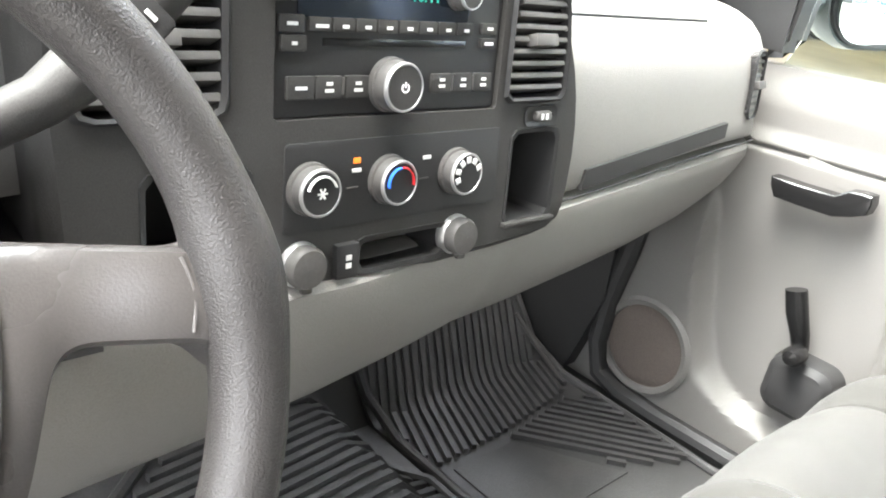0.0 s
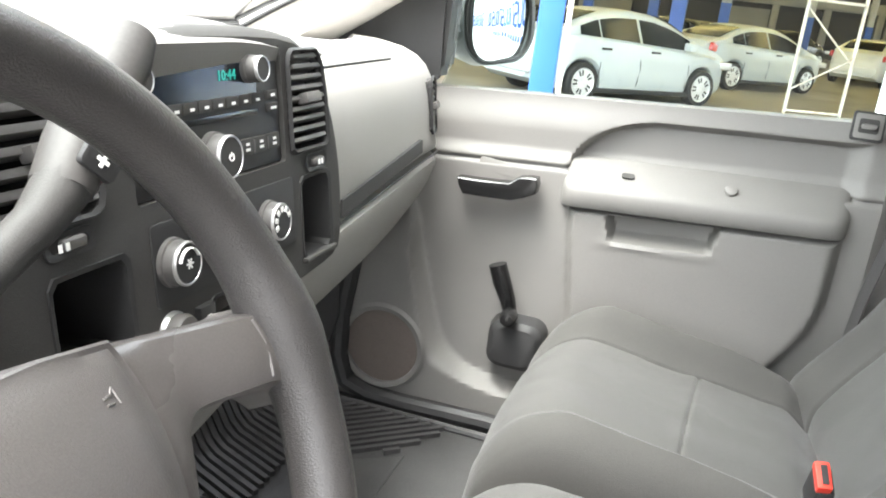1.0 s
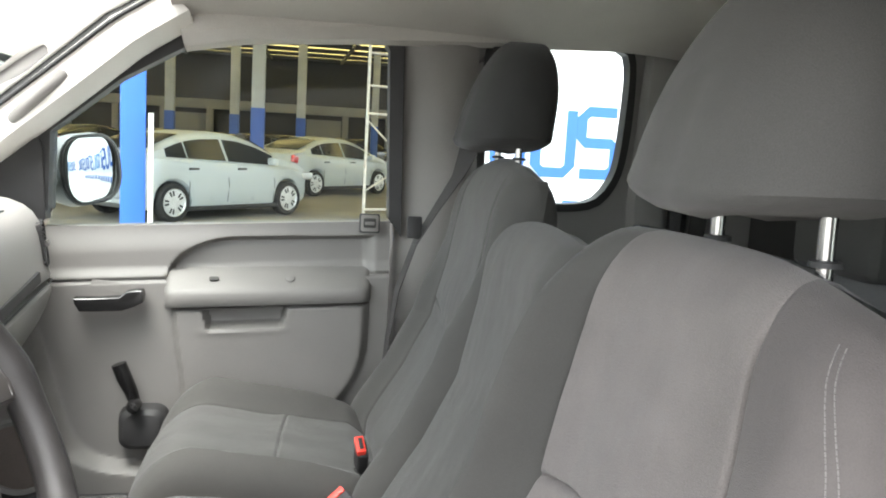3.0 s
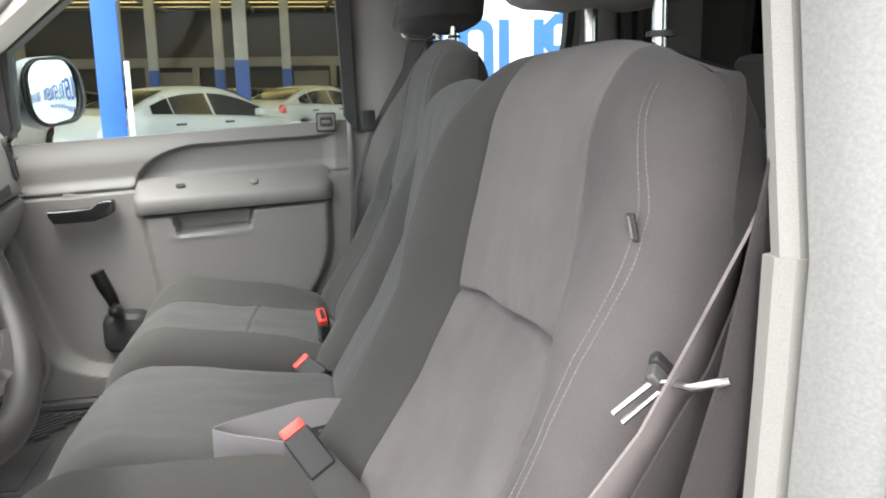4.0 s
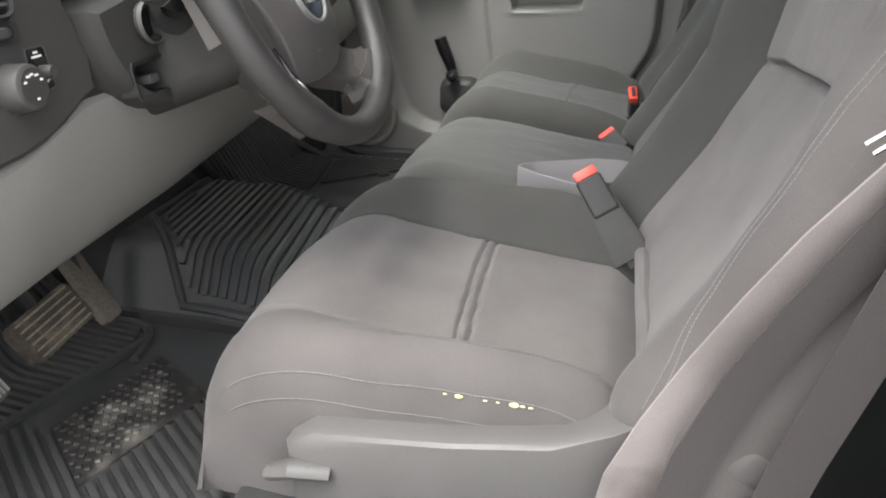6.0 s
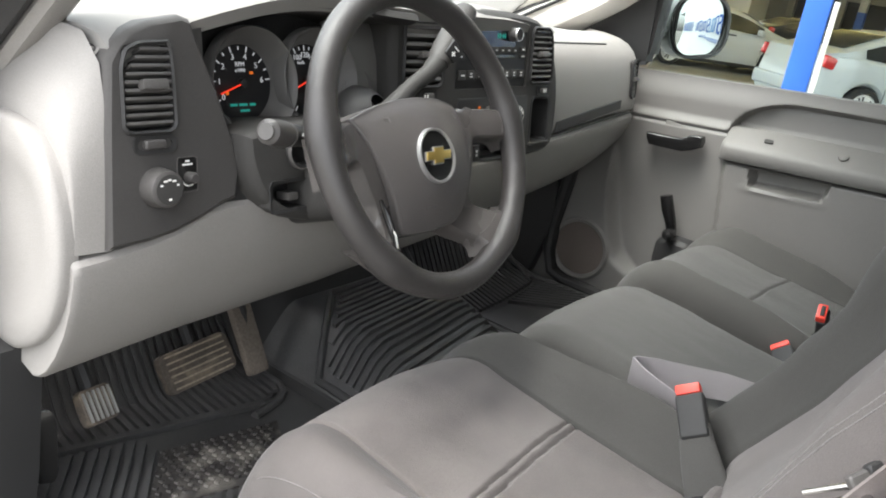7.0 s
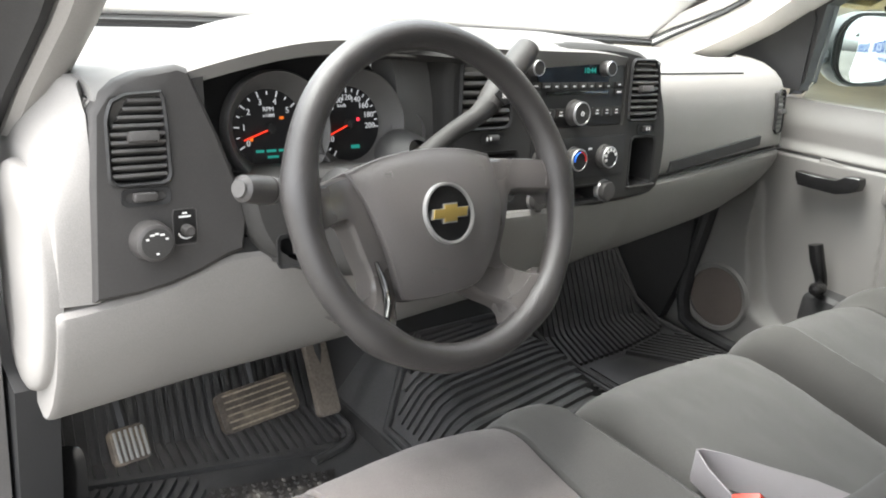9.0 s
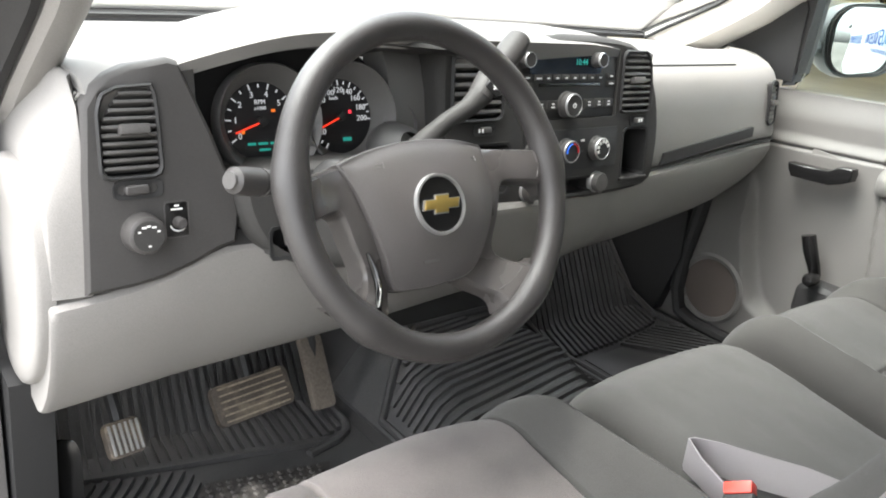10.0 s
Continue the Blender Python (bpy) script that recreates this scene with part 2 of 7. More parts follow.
M_BELT = material("grey_belt_webbing", (0.25, 0.235, 0.24), 0.8, grain=0.12, scale=900, bump=0.5, aniso=(1, 6, 1))
M_RED = material("red_button_plastic", (0.75, 0.06, 0.04), 0.35)
M_GLASS = glass("window_glass", ior=1.16)

# ---- cab shell ----
floor = thing("floor", (0, 0, 0.06), "grey carpeted truck cab floor pan", "floor", kind="structure")


def floor_z(x, y):
    z = 0.092
    z = max(z, 0.092 + (y - 0.47) * 1.1) if y > 0.47 else z
    hump = 0.10 * ss(0.05, 0.30, y) * (1 - ss(0.13, 0.24, abs(x - 0.03)))
    return z + hump


part("floor_pan", sheet(lambda x, y: V(x, y, floor_z(x, y) - 0.006), lin(-0.74, 0.78, 39), lin(-1.28, 0.78, 60), 0.03, (0, 0, -1)), M_BLACK, floor)

roof = thing("ceiling", (0, -0.4, 1.14), "pale grey felt headliner of the cab", "headliner", kind="structure")


def roof_z(x, y):
    return 1.17 - 0.10 * (x / 0.78) ** 4 - 0.10 * ss(-0.05, 0.35, y) - 0.03 * ss(-0.9, -1.3, y)


part("headliner", sheet(lambda x, y: V(x, y, roof_z(x, y)), lin(-0.76, 0.76, 31), lin(-1.30, 0.03, 30), 0.04, (0, 0, 1)), M_LINER, roof)


def band(outer, inner, m, depth, bm=None):
    """A slab between two outlines with equally many corners: a wall with its opening."""
    bm = bm or bmesh.new()
    n = len(outer)
    rings = [[bm.verts.new(m @ Vector((x, y, z))) for x, y in o] for o, z in ((outer, 0), (inner, 0), (inner, -depth), (outer, -depth))]
    for a, b in zip(rings, rings[1:] + rings[:1]):
        for i in range(n):
            bm.faces.new((a[i], a[(i + 1) % n], b[(i + 1) % n], b[i]))
    return bm


def resample(poly, n):
    """n points evenly along a closed outline, from its first point."""
    pts = [Vector((x, y)) for x, y in poly]
    seg = [(pts[i], pts[(i + 1) % len(pts)]) for i in range(len(pts))]
    total = sum((b - a).length for a, b in seg)
    out, acc, k = [], 0.0, 0
    for i in range(n):
        d = total * i / n
        while k < len(seg) - 1 and acc + (seg[k][1] - seg[k][0]).length < d:
            acc += (seg[k][1] - seg[k][0]).length
            k += 1
        a, b = seg[k]
        t = (d - acc) / max((b - a).length, 1e-9)
        p = a + (b - a) * t
        out.append((p.x, p.y))
    return out


def side(x, pts):
    """Plan (y, z) pairs on the plane x."""
    return [V(x, y, z) for y, z in pts]


def slab(poly_yz, x0, x1, bm=None):
    """Solid between x0 and x1 with the outline (y, z)."""
    return loft([side(x0, poly_yz), side(x1, poly_yz)], bm=bm)


def slab_ring(outer, inner, x0, x1):
    n = 48
    o, i = resample(outer, n), resample(inner, n)
    bm = bmesh.new()
    rings = [[bm.verts.new((x, y, z)) for y, z in q] for q, x in ((o, x0), (i, x0), (i, x1), (o, x1))]
    for a, b in zip(rings, rings[1:] + rings[:1]):
        for k in range(n):
            bm.faces.new((a[k], a[(k + 1) % n], b[(k + 1) % n], b[k]))
    return bm


# passenger side: rear quarter with its window, pillar trims
quarter = thing("wall_right", (0.82, -0.9, 0.1), "dark grey rear quarter trim of the cab", "cab wall", kind="structure")
WIN_Q = soften([(-0.938, 0.845), (-0.945, 1.06), (-0.925, 1.105), (-0.80, 1.118), (-0.64, 1.115), (-0.60, 1.10), (-0.60, 0.76), (-0.62, 0.736), (-0.85, 0.728), (-0.905, 0.765)], 2)
OUT_Q = [(-1.26, 0.80), (-1.26, 1.15), (-1.10, 1.17), (-0.85, 1.17), (-0.66, 1.17), (-0.57, 1.16), (-0.57, 0.60), (-0.57, 0.08), (-1.0, 0.08), (-1.26, 0.08)]
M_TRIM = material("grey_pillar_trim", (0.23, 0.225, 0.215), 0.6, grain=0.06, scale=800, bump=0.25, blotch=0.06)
part("quarter_panel", slab_ring(OUT_Q, WIN_Q, 0.80, 0.86), M_TRIM, quarter)


def shrink(poly, d):
    cx = sum(p[0] for p in poly) / len(poly)
    cy = sum(p[1] for p in poly) / len(poly)
    return [(x + (cx - x) / math.hypot(cx - x, cy - y) * d, y + (cy - y) / math.hypot(cx - x, cy - y) * d) for x, y in poly]


part("window_seal", slab_ring(shrink(WIN_Q, -0.004), shrink(WIN_Q, 0.014), 0.792, 0.83), M_SEAL, quarter)
pane = part("quarter_pane", slab(WIN_Q, 0.835, 0.839), M_GLASS, quarter)
pane.visible_shadow = False

# rear door's closing edge behind the window: a pale ridge, a dark gap with its seal
part("rear_ridge", loft([[V(0.80, y0 - 0.045, z), V(0.772, y0 - 0.035, z), V(0.765, y0, z), V(0.775, y0 + 0.03, z), V(0.80, y0 + 0.04, z)] for y0, z in ((-1.005, 0.10), (-1.0, 0.55), (-0.99, 0.75), (-1.0, 0.95), (-1.01, 1.14))]), M_TRIM, quarter)
part("rear_seal", tube([V(0.785, -1.068, z) for z in lin(0.12, 1.13, 8)], 0.022, 10), M_SEAL, quarter, "black rear door seal")
part("rear_strap", ribbon([V(0.775, -1.12, 1.10), V(0.770, -1.12, 0.80), V(0.765, -1.10, 0.60)], 0.04, 0.003, V(0, 1, 0)), M_DARK, quarter)
pillar_r = thing("pillar_right", (0.80, -0.53, 0.1), "grey plastic trim on the pillar behind the passenger door", "pillar", kind="structure")
secs = []
for z in lin(0.08, 1.16, 14):
    x = 0.80 - 0.05 * ss(0.95, 1.2, z) + 0.015 * ss(0.6, 0.3, z)
    secs.append([V(x + 0.06, -0.415, z), V(x + 0.012, -0.425, z), V(x, -0.437, z), V(x - 0.012, -0.50, z), V(x - 0.012, -0.555, z), V(x, -0.585, z), V(x + 0.06, -0.59, z)])
part("pillar_trim", loft(secs), M_GREY, pillar_r)

# left side: pillar beside the open driver's door
pillar_l = thing("pillar_left", (-0.8, -0.55, 0.0), "door pillar with pale trim, black seal and white paint", "pillar", kind="structure")


M_PILLAR = material("pale_pillar_trim", (0.215, 0.210, 0.193), 0.55, grain=0.06, scale=800, bump=0.3, blotch=0.06)


def upright(poly, z0, z1):
    """A post that stands plumb to the joint at z 0.672 and leans inwards above it."""
    return loft([[V(x - 0.009 * ss(0.42, 0.672, z) + 0.17 * max(0.0, z - 0.672), y - 0.02, z) for x, y in poly] for z in sorted(lin(z0, z1, 9) + [q for q in (0.42, 0.55, 0.672) if z0 < q < z1])])


part("pillar_trim", upright([(-0.664, -0.66), (-0.664, -0.530), (-0.669, -0.521), (-0.677, -0.521), (-0.684, -0.528), (-0.686, -0.66)], 0.1, 1.14), M_PILLAR, pillar_l)
part("pillar_trim_lower", upright([(-0.662, -0.66), (-0.662, -0.527), (-0.667, -0.5175), (-0.677, -0.518), (-0.6855, -0.525), (-0.6855, -0.655)], 0.1, 0.672), M_PILLAR, pillar_l)
part("door_seal", upright([(-0.687, -0.64), (-0.687, -0.531), (-0.693, -0.527), (-0.708, -0.532), (-0.724, -0.541), (-0.733, -0.551), (-0.733, -0.64)], 0.02, 1.14), material("grey_seal_rubber", (0.18, 0.18, 0.172), 0.6, grain=0.1, bump=0.2), pillar_l)
part("painted_jamb", upright([(-0.7345, -0.70), (-0.7345, -0.551), (-0.738, -0.549), (-0.744, -0.551), (-0.775, -0.590), (-0.800, -0.625), (-0.836, -0.70)], -0.1, 1.16), M_BODY, pillar_l)
wall_l = thing("wall_left", (-0.8, -0.95, 0.1), "dark rear quarter trim behind the driver", "cab wall", kind="structure")
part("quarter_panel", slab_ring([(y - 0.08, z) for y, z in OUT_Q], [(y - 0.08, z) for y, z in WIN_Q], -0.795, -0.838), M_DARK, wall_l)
pane = part("quarter_pane", slab([(y - 0.08, z) for y, z in WIN_Q], -0.815, -0.819), M_GLASS, wall_l)
pane.visible_shadow = False
back = thing("wall_back", (0, -1.27, 0.1), "dark rear wall of the cab", "cab wall", kind="structure")
REAR_O = [(-0.80, 0.08), (0.80, 0.08), (0.80, 1.17), (-0.80, 1.17)]
REAR_I = [(-0.62, 0.80), (0.62, 0.80), (0.60, 1.08), (-0.60, 1.08)]
bm = bmesh.new()
o, i = resample(REAR_O, 64), resample(REAR_I, 64)
rings = [[bm.verts.new((x, y, z)) for x, z in q] for q, y in ((o, -1.26), (i, -1.26), (i, -1.30), (o, -1.30))]
for a, b in zip(rings, rings[1:] + rings[:1]):
    for k in range(64):
        bm.faces.new((a[k], a[(k + 1) % 64], b[(k + 1) % 64], b[k]))
part("rear_panel", bm, M_DARK, back)
M_TINT = glass("tinted_rear_glass", (0.03, 0.03, 0.03))
pane = part("rear_pane", rbox((0, -1.285, 0.94), (1.26, 0.004, 0.32), 0), M_TINT, back)

# windscreen and its pillars
WS = [(0.60, 0.715), (0.42, 0.83), (0.27, 0.955), (0.14, 1.065), (0.045, 1.125)]


def ws(x, k):
    y, z = WS[k]
    return V(x, y + 0.07 * (1 - (x / 0.7) ** 2), z + 0.03 * (1 - (x / 0.7) ** 2) * (k / 4))


screen = thing("windscreen", (0, 0.6, 0.7), "large curved windscreen glass, bright and slightly dusty", "windscreen", kind="structure")
pane = part("windscreen_pane", loft([[ws(x, k) for k in range(5)] for x in lin(-0.66, 0.725, 17)], closed=False), M_GLASS, screen)
pane.visible_shadow = False
bm = bmesh.new()
for k in (0,):
    tube([ws(x, k) + V(0, -0.005, 0.004 if k else 0.0) for x in lin(-0.665, 0.69, 21)], 0.005, 6, bm=bm)
part("windscreen_seal", bm, M_SEAL, screen)

ap = thing("pillar_front_right", (0.72, 0.6, 0.7), "pale grey windscreen pillar trim on the passenger side, whitened for the daylight on it", "pillar", kind="structure")
secs, inner_edge = [], []
for t in lin(0, 1, 16):
    k = t * 4
    i = min(3, int(k))
    y = WS[i][0] + (WS[i + 1][0] - WS[i][0]) * (k - i)
    z = WS[i][1] + (WS[i + 1][1] - WS[i][1]) * (k - i)
    xi, xo, w = 0.675 + 0.042 * ss(0.0, 0.22, t) - 0.02 * t, 0.795 - 0.03 * t, 0.095
    a = V(xi, y, z)
    d = V(xo - 0.005, y - w * 0.55, z - w * 0.62)
    inner_edge.append(a + V(-0.003, -0.006, -0.002))
    secs.append([a, a + (d - a) * 0.15 + V(-0.012, -0.012, -0.004), a + (d - a) * 0.5 + V(-0.03, -0.02, -0.006), a + (d - a) * 0.85 + V(-0.022, -0.006, -0.004), d, V(xo + 0.03, d.y + 0.02, d.z + 0.02), V(xo + 0.03, y + 0.02, z + 0.03), V(xi, y + 0.03, z + 0.03)])
part("pillar_trim", loft(secs), M_PALE, ap)
part("glass_seal", tube(inner_edge, 0.004, 8), M_SEAL, ap, "thin black windscreen edge seal")
RAIL = ((0.02, 1.062), (-0.10, 1.085), (-0.30, 1.10), (-0.60, 1.115), (-0.95, 1.13), (-1.25, 1.12))
part("roof_rail", tube([V(0.775, y, z) for y, z in RAIL], 0.045, 10), M_LINER, ap)
al = thing("pillar_front_left", (-0.69, 0.33, 0.66), "pale brownish-grey windscreen pillar trim on the driver side", "pillar", kind="structure")
LEFT = [V(-0.688, 0.36, 0.630), V(-0.681, 0.30, 0.690), V(-0.664, 0.235, 0.765), V(-0.652, 0.15, 0.860), V(-0.648, 0.07, 0.955), V(-0.652, 0.02, 1.06)]
part("pillar_trim", loft([[p + V(x, y, 0) for x, y in ((-0.020, 0.0), (-0.021, -0.018), (-0.012, -0.028), (0.008, -0.028), (0.018, -0.018), (0.022, 0.0), (0.020, 0.03), (-0.018, 0.03))] for p in LEFT]), M_GREY, al)
part("door_seal", loft([[p + V(x, y, 0) for x, y in ((-0.023, 0.002), (-0.024, -0.016), (-0.034, -0.022), (-0.046, -0.012), (-0.075, 0.0), (-0.075, 0.04), (-0.023, 0.03))] for p in LEFT]), M_SEAL, al, "black door opening seal")
part("roof_rail", tube([V(-0.775, y, z) for y, z in RAIL], 0.045, 10), M_LINER, al)

# ---- passenger door ----
door = thing("passenger_door", (0.8, 0, 0.1), "grey moulded plastic passenger door, closed, with window crank and pull handle", "car door")


POD = [(-0.30, 0.10), (-0.10, 0.165), (0.13, 0.178), (0.17, 0.187), (0.195, 0.202), (0.215, 0.222), (0.232, 0.255), (0.247, 0.31), (0.272, 0.40), (0.30, 0.52), (0.6, 0.60)]


def pod_top(y):
    return sum(inter(y + 0.008 * k, POD) for k in range(-2, 3)) / 5


def door_x(y, z):
    """Depth of the trim: proud is towards the cabin (smaller x)."""
    x = 0.768
    sill = 0.695 - 0.045 * (y + 0.41) / 0.67
    crease = 0.583 - 0.055 * (y + 0.41)
    x -= 0.012 * ss(crease + 0.03, crease, z)  # upper roll
    x += 0.012 * ss(0.0, 0.055, z - (sill - 0.050))
    x += 0.006 * math.exp(-((z - crease) / 0.004) ** 2)
    # arched recess over the armrest
    top = 0.664 - 0.015 * (y + 0.38) / 0.34
    rim = top - z
    if y > -0.10:
        r = math.hypot((y + 0.10) / 0.146, max(0.0, z - crease) / (top - crease))
        rim = (1 - r) * math.hypot((y + 0.10) * 0.146, max(0.0, z - crease) * (top - crease) + 1e-6) / max(0.02, math.hypot(y + 0.10, max(0.0, z - crease)))
    ins = min(rim / 0.012, (z - crease + 0.004) / 0.004, (y + 0.385) / 0.03)
    x += 0.022 * ss(0, 1, ins)
    # padded lower field
    if z < crease:
        right = -0.375 + 0.10 * ss(0.46, 0.20, z) ** 1.5
        ins = min((0.035 - 0.02 * ss(0.5, 0.3, z) - y) / 0.018, (y - right) / 0.02, (0.505 - 0.05 * y - z) / 0.01)
        x -= 0.022 * ss(0, 1, ins)
        # speaker pod and lower pocket
        zp, zq = pod_top(y), pod_top(y + 0.01)
        x -= 0.035 * ss(0, 1, (zp - z) / (0.022 * math.hypot(1, (zq - zp) / 0.01))) * ss(0.50, 0.36, z)
    # pull cup under the armrest
    lip = 0.30 * max(0.0, 0.502 - z)
    low = z - 0.459 + 0.06 * (y + 0.1)
    ins = min((-0.026 - lip - y) / 0.012, (y + 0.204 - lip) / 0.012, (0.504 - 0.06 * (y + 0.1) - z) / 0.004, low / 0.016)
    x += 0.036 * ss(0, 1, ins) - 0.0025 * math.exp(-(low / 0.006) ** 2) * ss(-0.01, -0.04, y) * ss(-0.215, -0.185, y)
    return x


def door_pt(y, v):
    z = v - 0.055 * (y + 0.41)
    return V(door_x(y, z), y, z)


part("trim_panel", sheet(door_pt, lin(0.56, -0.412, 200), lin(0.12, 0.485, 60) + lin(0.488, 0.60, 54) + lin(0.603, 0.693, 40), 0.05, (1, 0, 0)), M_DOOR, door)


# armrest with its screw hole, pull handle, crank, speaker, lock, glass, seals
def arm_sec(y, k):
    x0, x1 = 0.775, 0.775 - 0.052 * k
    zt, zb = 0.549 - 0.04 * (y - 0.035), 0.503 - 0.05 * (y - 0.035)
    return [V(x0 + 0.01, y, zt + 0.030), V(x0 - 0.004 * k, y, zt + 0.025), V(x1 + 0.020, y, zt + 0.002), V(x1 + 0.010, y, zt - 0.005), V(x1 + 0.003, y, zt - 0.010), V(x1, y, zt - 0.018), V(x1 + 0.001, y, zb + 0.009), V(x1 + 0.005, y, zb + 0.002), V(x1 + 0.014, y, zb), V(x0, y, zb - 0.002)]


ys = [0.046, 0.042, 0.034, 0.022] + lin(0.0, -0.33, 12) + [-0.35, -0.362, -0.370, -0.374]
ks = [0.55, 0.75, 0.92, 1.0] + [1.0] * 12 + [0.97, 0.88, 0.72, 0.5]
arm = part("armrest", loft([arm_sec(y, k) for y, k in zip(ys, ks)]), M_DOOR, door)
part("screw_hole", plate(rrect(0.020, 0.009, 0.004, 3), axes((0.7485, -0.052, 0.5650), (0, -1, 0.04), (-0.68, 0, 0.72)), 0.003), M_DARK, arm, "dark screw hole")
part("screw_cap", lathe([(0.010, 0.0), (0.009, 0.002), (0.005, 0.003), (0.0, 0.003)], 16, axes((0.749, -0.205, 0.5690), (0, 1, 0), (-0.68, 0, 0.72))), M_DOOR, arm)
grip = [(-0.214, 0.522), (-0.211, 0.510), (-0.202, 0.496), (-0.17, 0.4965), (-0.122, 0.499), (-0.100, 0.507), (-0.083, 0.516), (-0.081, 0.530), (-0.084, 0.541), (-0.096, 0.541), (-0.113, 0.538), (-0.127, 0.5265), (-0.17, 0.5235)]
part("pull_handle", plate(grip, axes((0.718, 0, 0), (0, -1, 0), (-1, 0, 0)), 0.026, 0.004, 3), M_GLOSS, door, "glossy black inside door handle")
part("handle_plate", plate(rrect(0.11, 0.022, 0.005, 3), axes((0.7565, 0.135, 0.539), (0, 1, 0.12), (-1, 0, 0.1)), 0.004, 0.0015), M_DOOR, door)
cr = part("window_crank", tube([V(0.722, 0.097, 0.312), V(0.714, 0.102, 0.335), V(0.706, 0.113, 0.365), V(0.704, 0.124, 0.395)], [0.012, 0.0135, 0.0155, 0.0150], 14, flat=0.8), M_GLOSS, door, "black window winder arm")
part("crank_knob", lathe([(0.0, 0.03), (0.010, 0.028), (0.014, 0.020), (0.014, 0.0), (0.011, -0.006), (0.0, -0.006)], 18, axes((0.712, 0.094, 0.310), (0, 1, 0), (-1, 0, 0))), M_GLOSS, cr)
part("crank_base", loft([[V(x, 0.082 + (0.049 * s) * cx, 0.253 + (0.045 * s) * cz) for cx, cz in rrect(2, 2, 0.55, 5)] for x, s in ((0.775, 1.0), (0.742, 1.0), (0.722, 0.93), (0.714, 0.72))]), M_BLACK, door, "black rounded winder base cup")
sp = part("speaker_rim", lathe([(0.078, -0.004), (0.082, 0.003), (0.076, 0.008), (0.068, 0.006), (0.066, -0.006)], 40, axes((0.7205, 0.315, 0.197), (0, 1, 0), (-1, 0, 0))), M_DOOR, door)
M_GRILLE = material("speaker_mesh", (0.115, 0.095, 0.083), 0.8, grain=0.5, scale=1500, bump=0.9, blotch=0.12)
part("speaker_grille", lathe([(0.068, 0.0), (0.05, 0.003), (0.02, 0.005), (0.0, 0.005)], 40, axes((0.7200, 0.315, 0.197), (0, 1, 0), (-1, 0, 0))), M_GRILLE, sp, "brownish speaker mesh")
part("lock_gap", plate(rrect(0.043, 0.041, 0.004, 3), axes((0.7535, -0.366, 0.690), (0, -1, 0), (-1, 0, 0.25)), 0.006, 0.001), M_SEAL, door)
lk = part("lock_plate", plate(rrect(0.038, 0.036, 0.004, 3), axes((0.753, -0.366, 0.690), (0, -1, 0), (-1, 0, 0.25)), 0.006, 0.002), M_DOOR, door)
part("lock_recess", plate(rrect(0.026, 0.020, 0.003, 3), axes((0.7508, -0.366, 0.6905), (0, -1, 0), (-1, 0, 0.25)), 0.003), M_DARK, lk)
part("lock_slider", rbox((0.749, -0.366, 0.690), (0.008, 0.020, 0.007), 0.002), M_DOOR, lk)
WIN_D = [(-0.408, 0.70), (-0.395, 1.05), (-0.375, 1.085), (-0.30, 1.092), (-0.15, 1.088), (-0.03, 1.054), (0.14, 0.955), (0.27, 0.846), (0.275, 0.69)]
OUT_D = [(-0.436, 0.66), (-0.424, 1.07), (-0.39, 1.12), (-0.30, 1.128), (-0.14, 1.122), (0.0, 1.086), (0.165, 0.985), (0.30, 0.87), (0.30, 0.66)]
bm = bmesh.new()
n = len(WIN_D)
rings = [[bm.verts.new((x, y, z)) for y, z in q[0:]] for q, x in ((OUT_D, 0.776), (WIN_D, 0.778), (WIN_D, 0.83), (OUT_D, 0.83))]
for a, b in zip(rings, rings[1:] + rings[:1]):
    for k in range(n - 1):
        bm.faces.new((a[k], a[k + 1], b[k + 1], b[k]))
part("window_seal", bm, M_SEAL, door, "black rubber window surround")
pane = part("window_pane", slab(WIN_D + [(0.30, 0.62), (-0.41, 0.62)][::1], 0.812, 0.816), M_GLASS, door)
pane.visible_shadow = False
part("sail_panel", loft([side(x, [(0.278, 0.672), (0.283, 0.818), (0.290, 0.832), (0.305, 0.83), (0.50, 0.70), (0.50, 0.672)]) for x in (0.772, 0.776, 0.81)]), M_BLACK, door, "charcoal triangular mirror mount cover")
part("outer_skin", rbox((0.90, 0.02, 0.33), (0.04, 1.0, 0.58), 0.015), M_BODY, door, "white painted door skin")

# wing mirror
mirror = thing("wing_mirror", (0.90, 0.25, 0.70), "grey door mirror with a convex glass showing the yard", "mirror")
mc = V(0.945, 0.235, 0.766)
MF = axes(mc, (0.88, 0.45, 0), (-0.52, -1.0, 0.075))
MG = axes(mc, (0.92, 0.38, 0), (-0.40, -1.0, 0.045))
out = [(x * 1.16, y * 1.13) for x, y in rrect(0.165, 0.135, 0.055, 6)]
secs = []
for k, (d, s) in enumerate(((0.0, 0.93), (0.004, 1.0), (-0.02, 1.03), (-0.05, 0.95), (-0.075, 0.7), (-0.085, 0.3))):
    secs.append([MF @ V(x * s, y * s, d) for x, y in out])
M_HOUS = material("grey_mirror_housing", (0.10, 0.11, 0.11), 0.45, grain=0.05, blotch=0.05)
part("housing", loft(secs), M_HOUS, mirror)
part("mirror_rim", band(resample([(x * 1.09, y * 1.07) for x, y in rrect(0.165, 0.135, 0.055, 6)], 40), resample(rrect(0.165, 0.135, 0.05, 6), 40), MF @ Matrix.Translation((0, 0, 0.008)), 0.012), M_BLACK, mirror)
M_MIRROR = material("mirror_silver", (0.36, 0.38, 0.38), 0.01, metal=1.0)
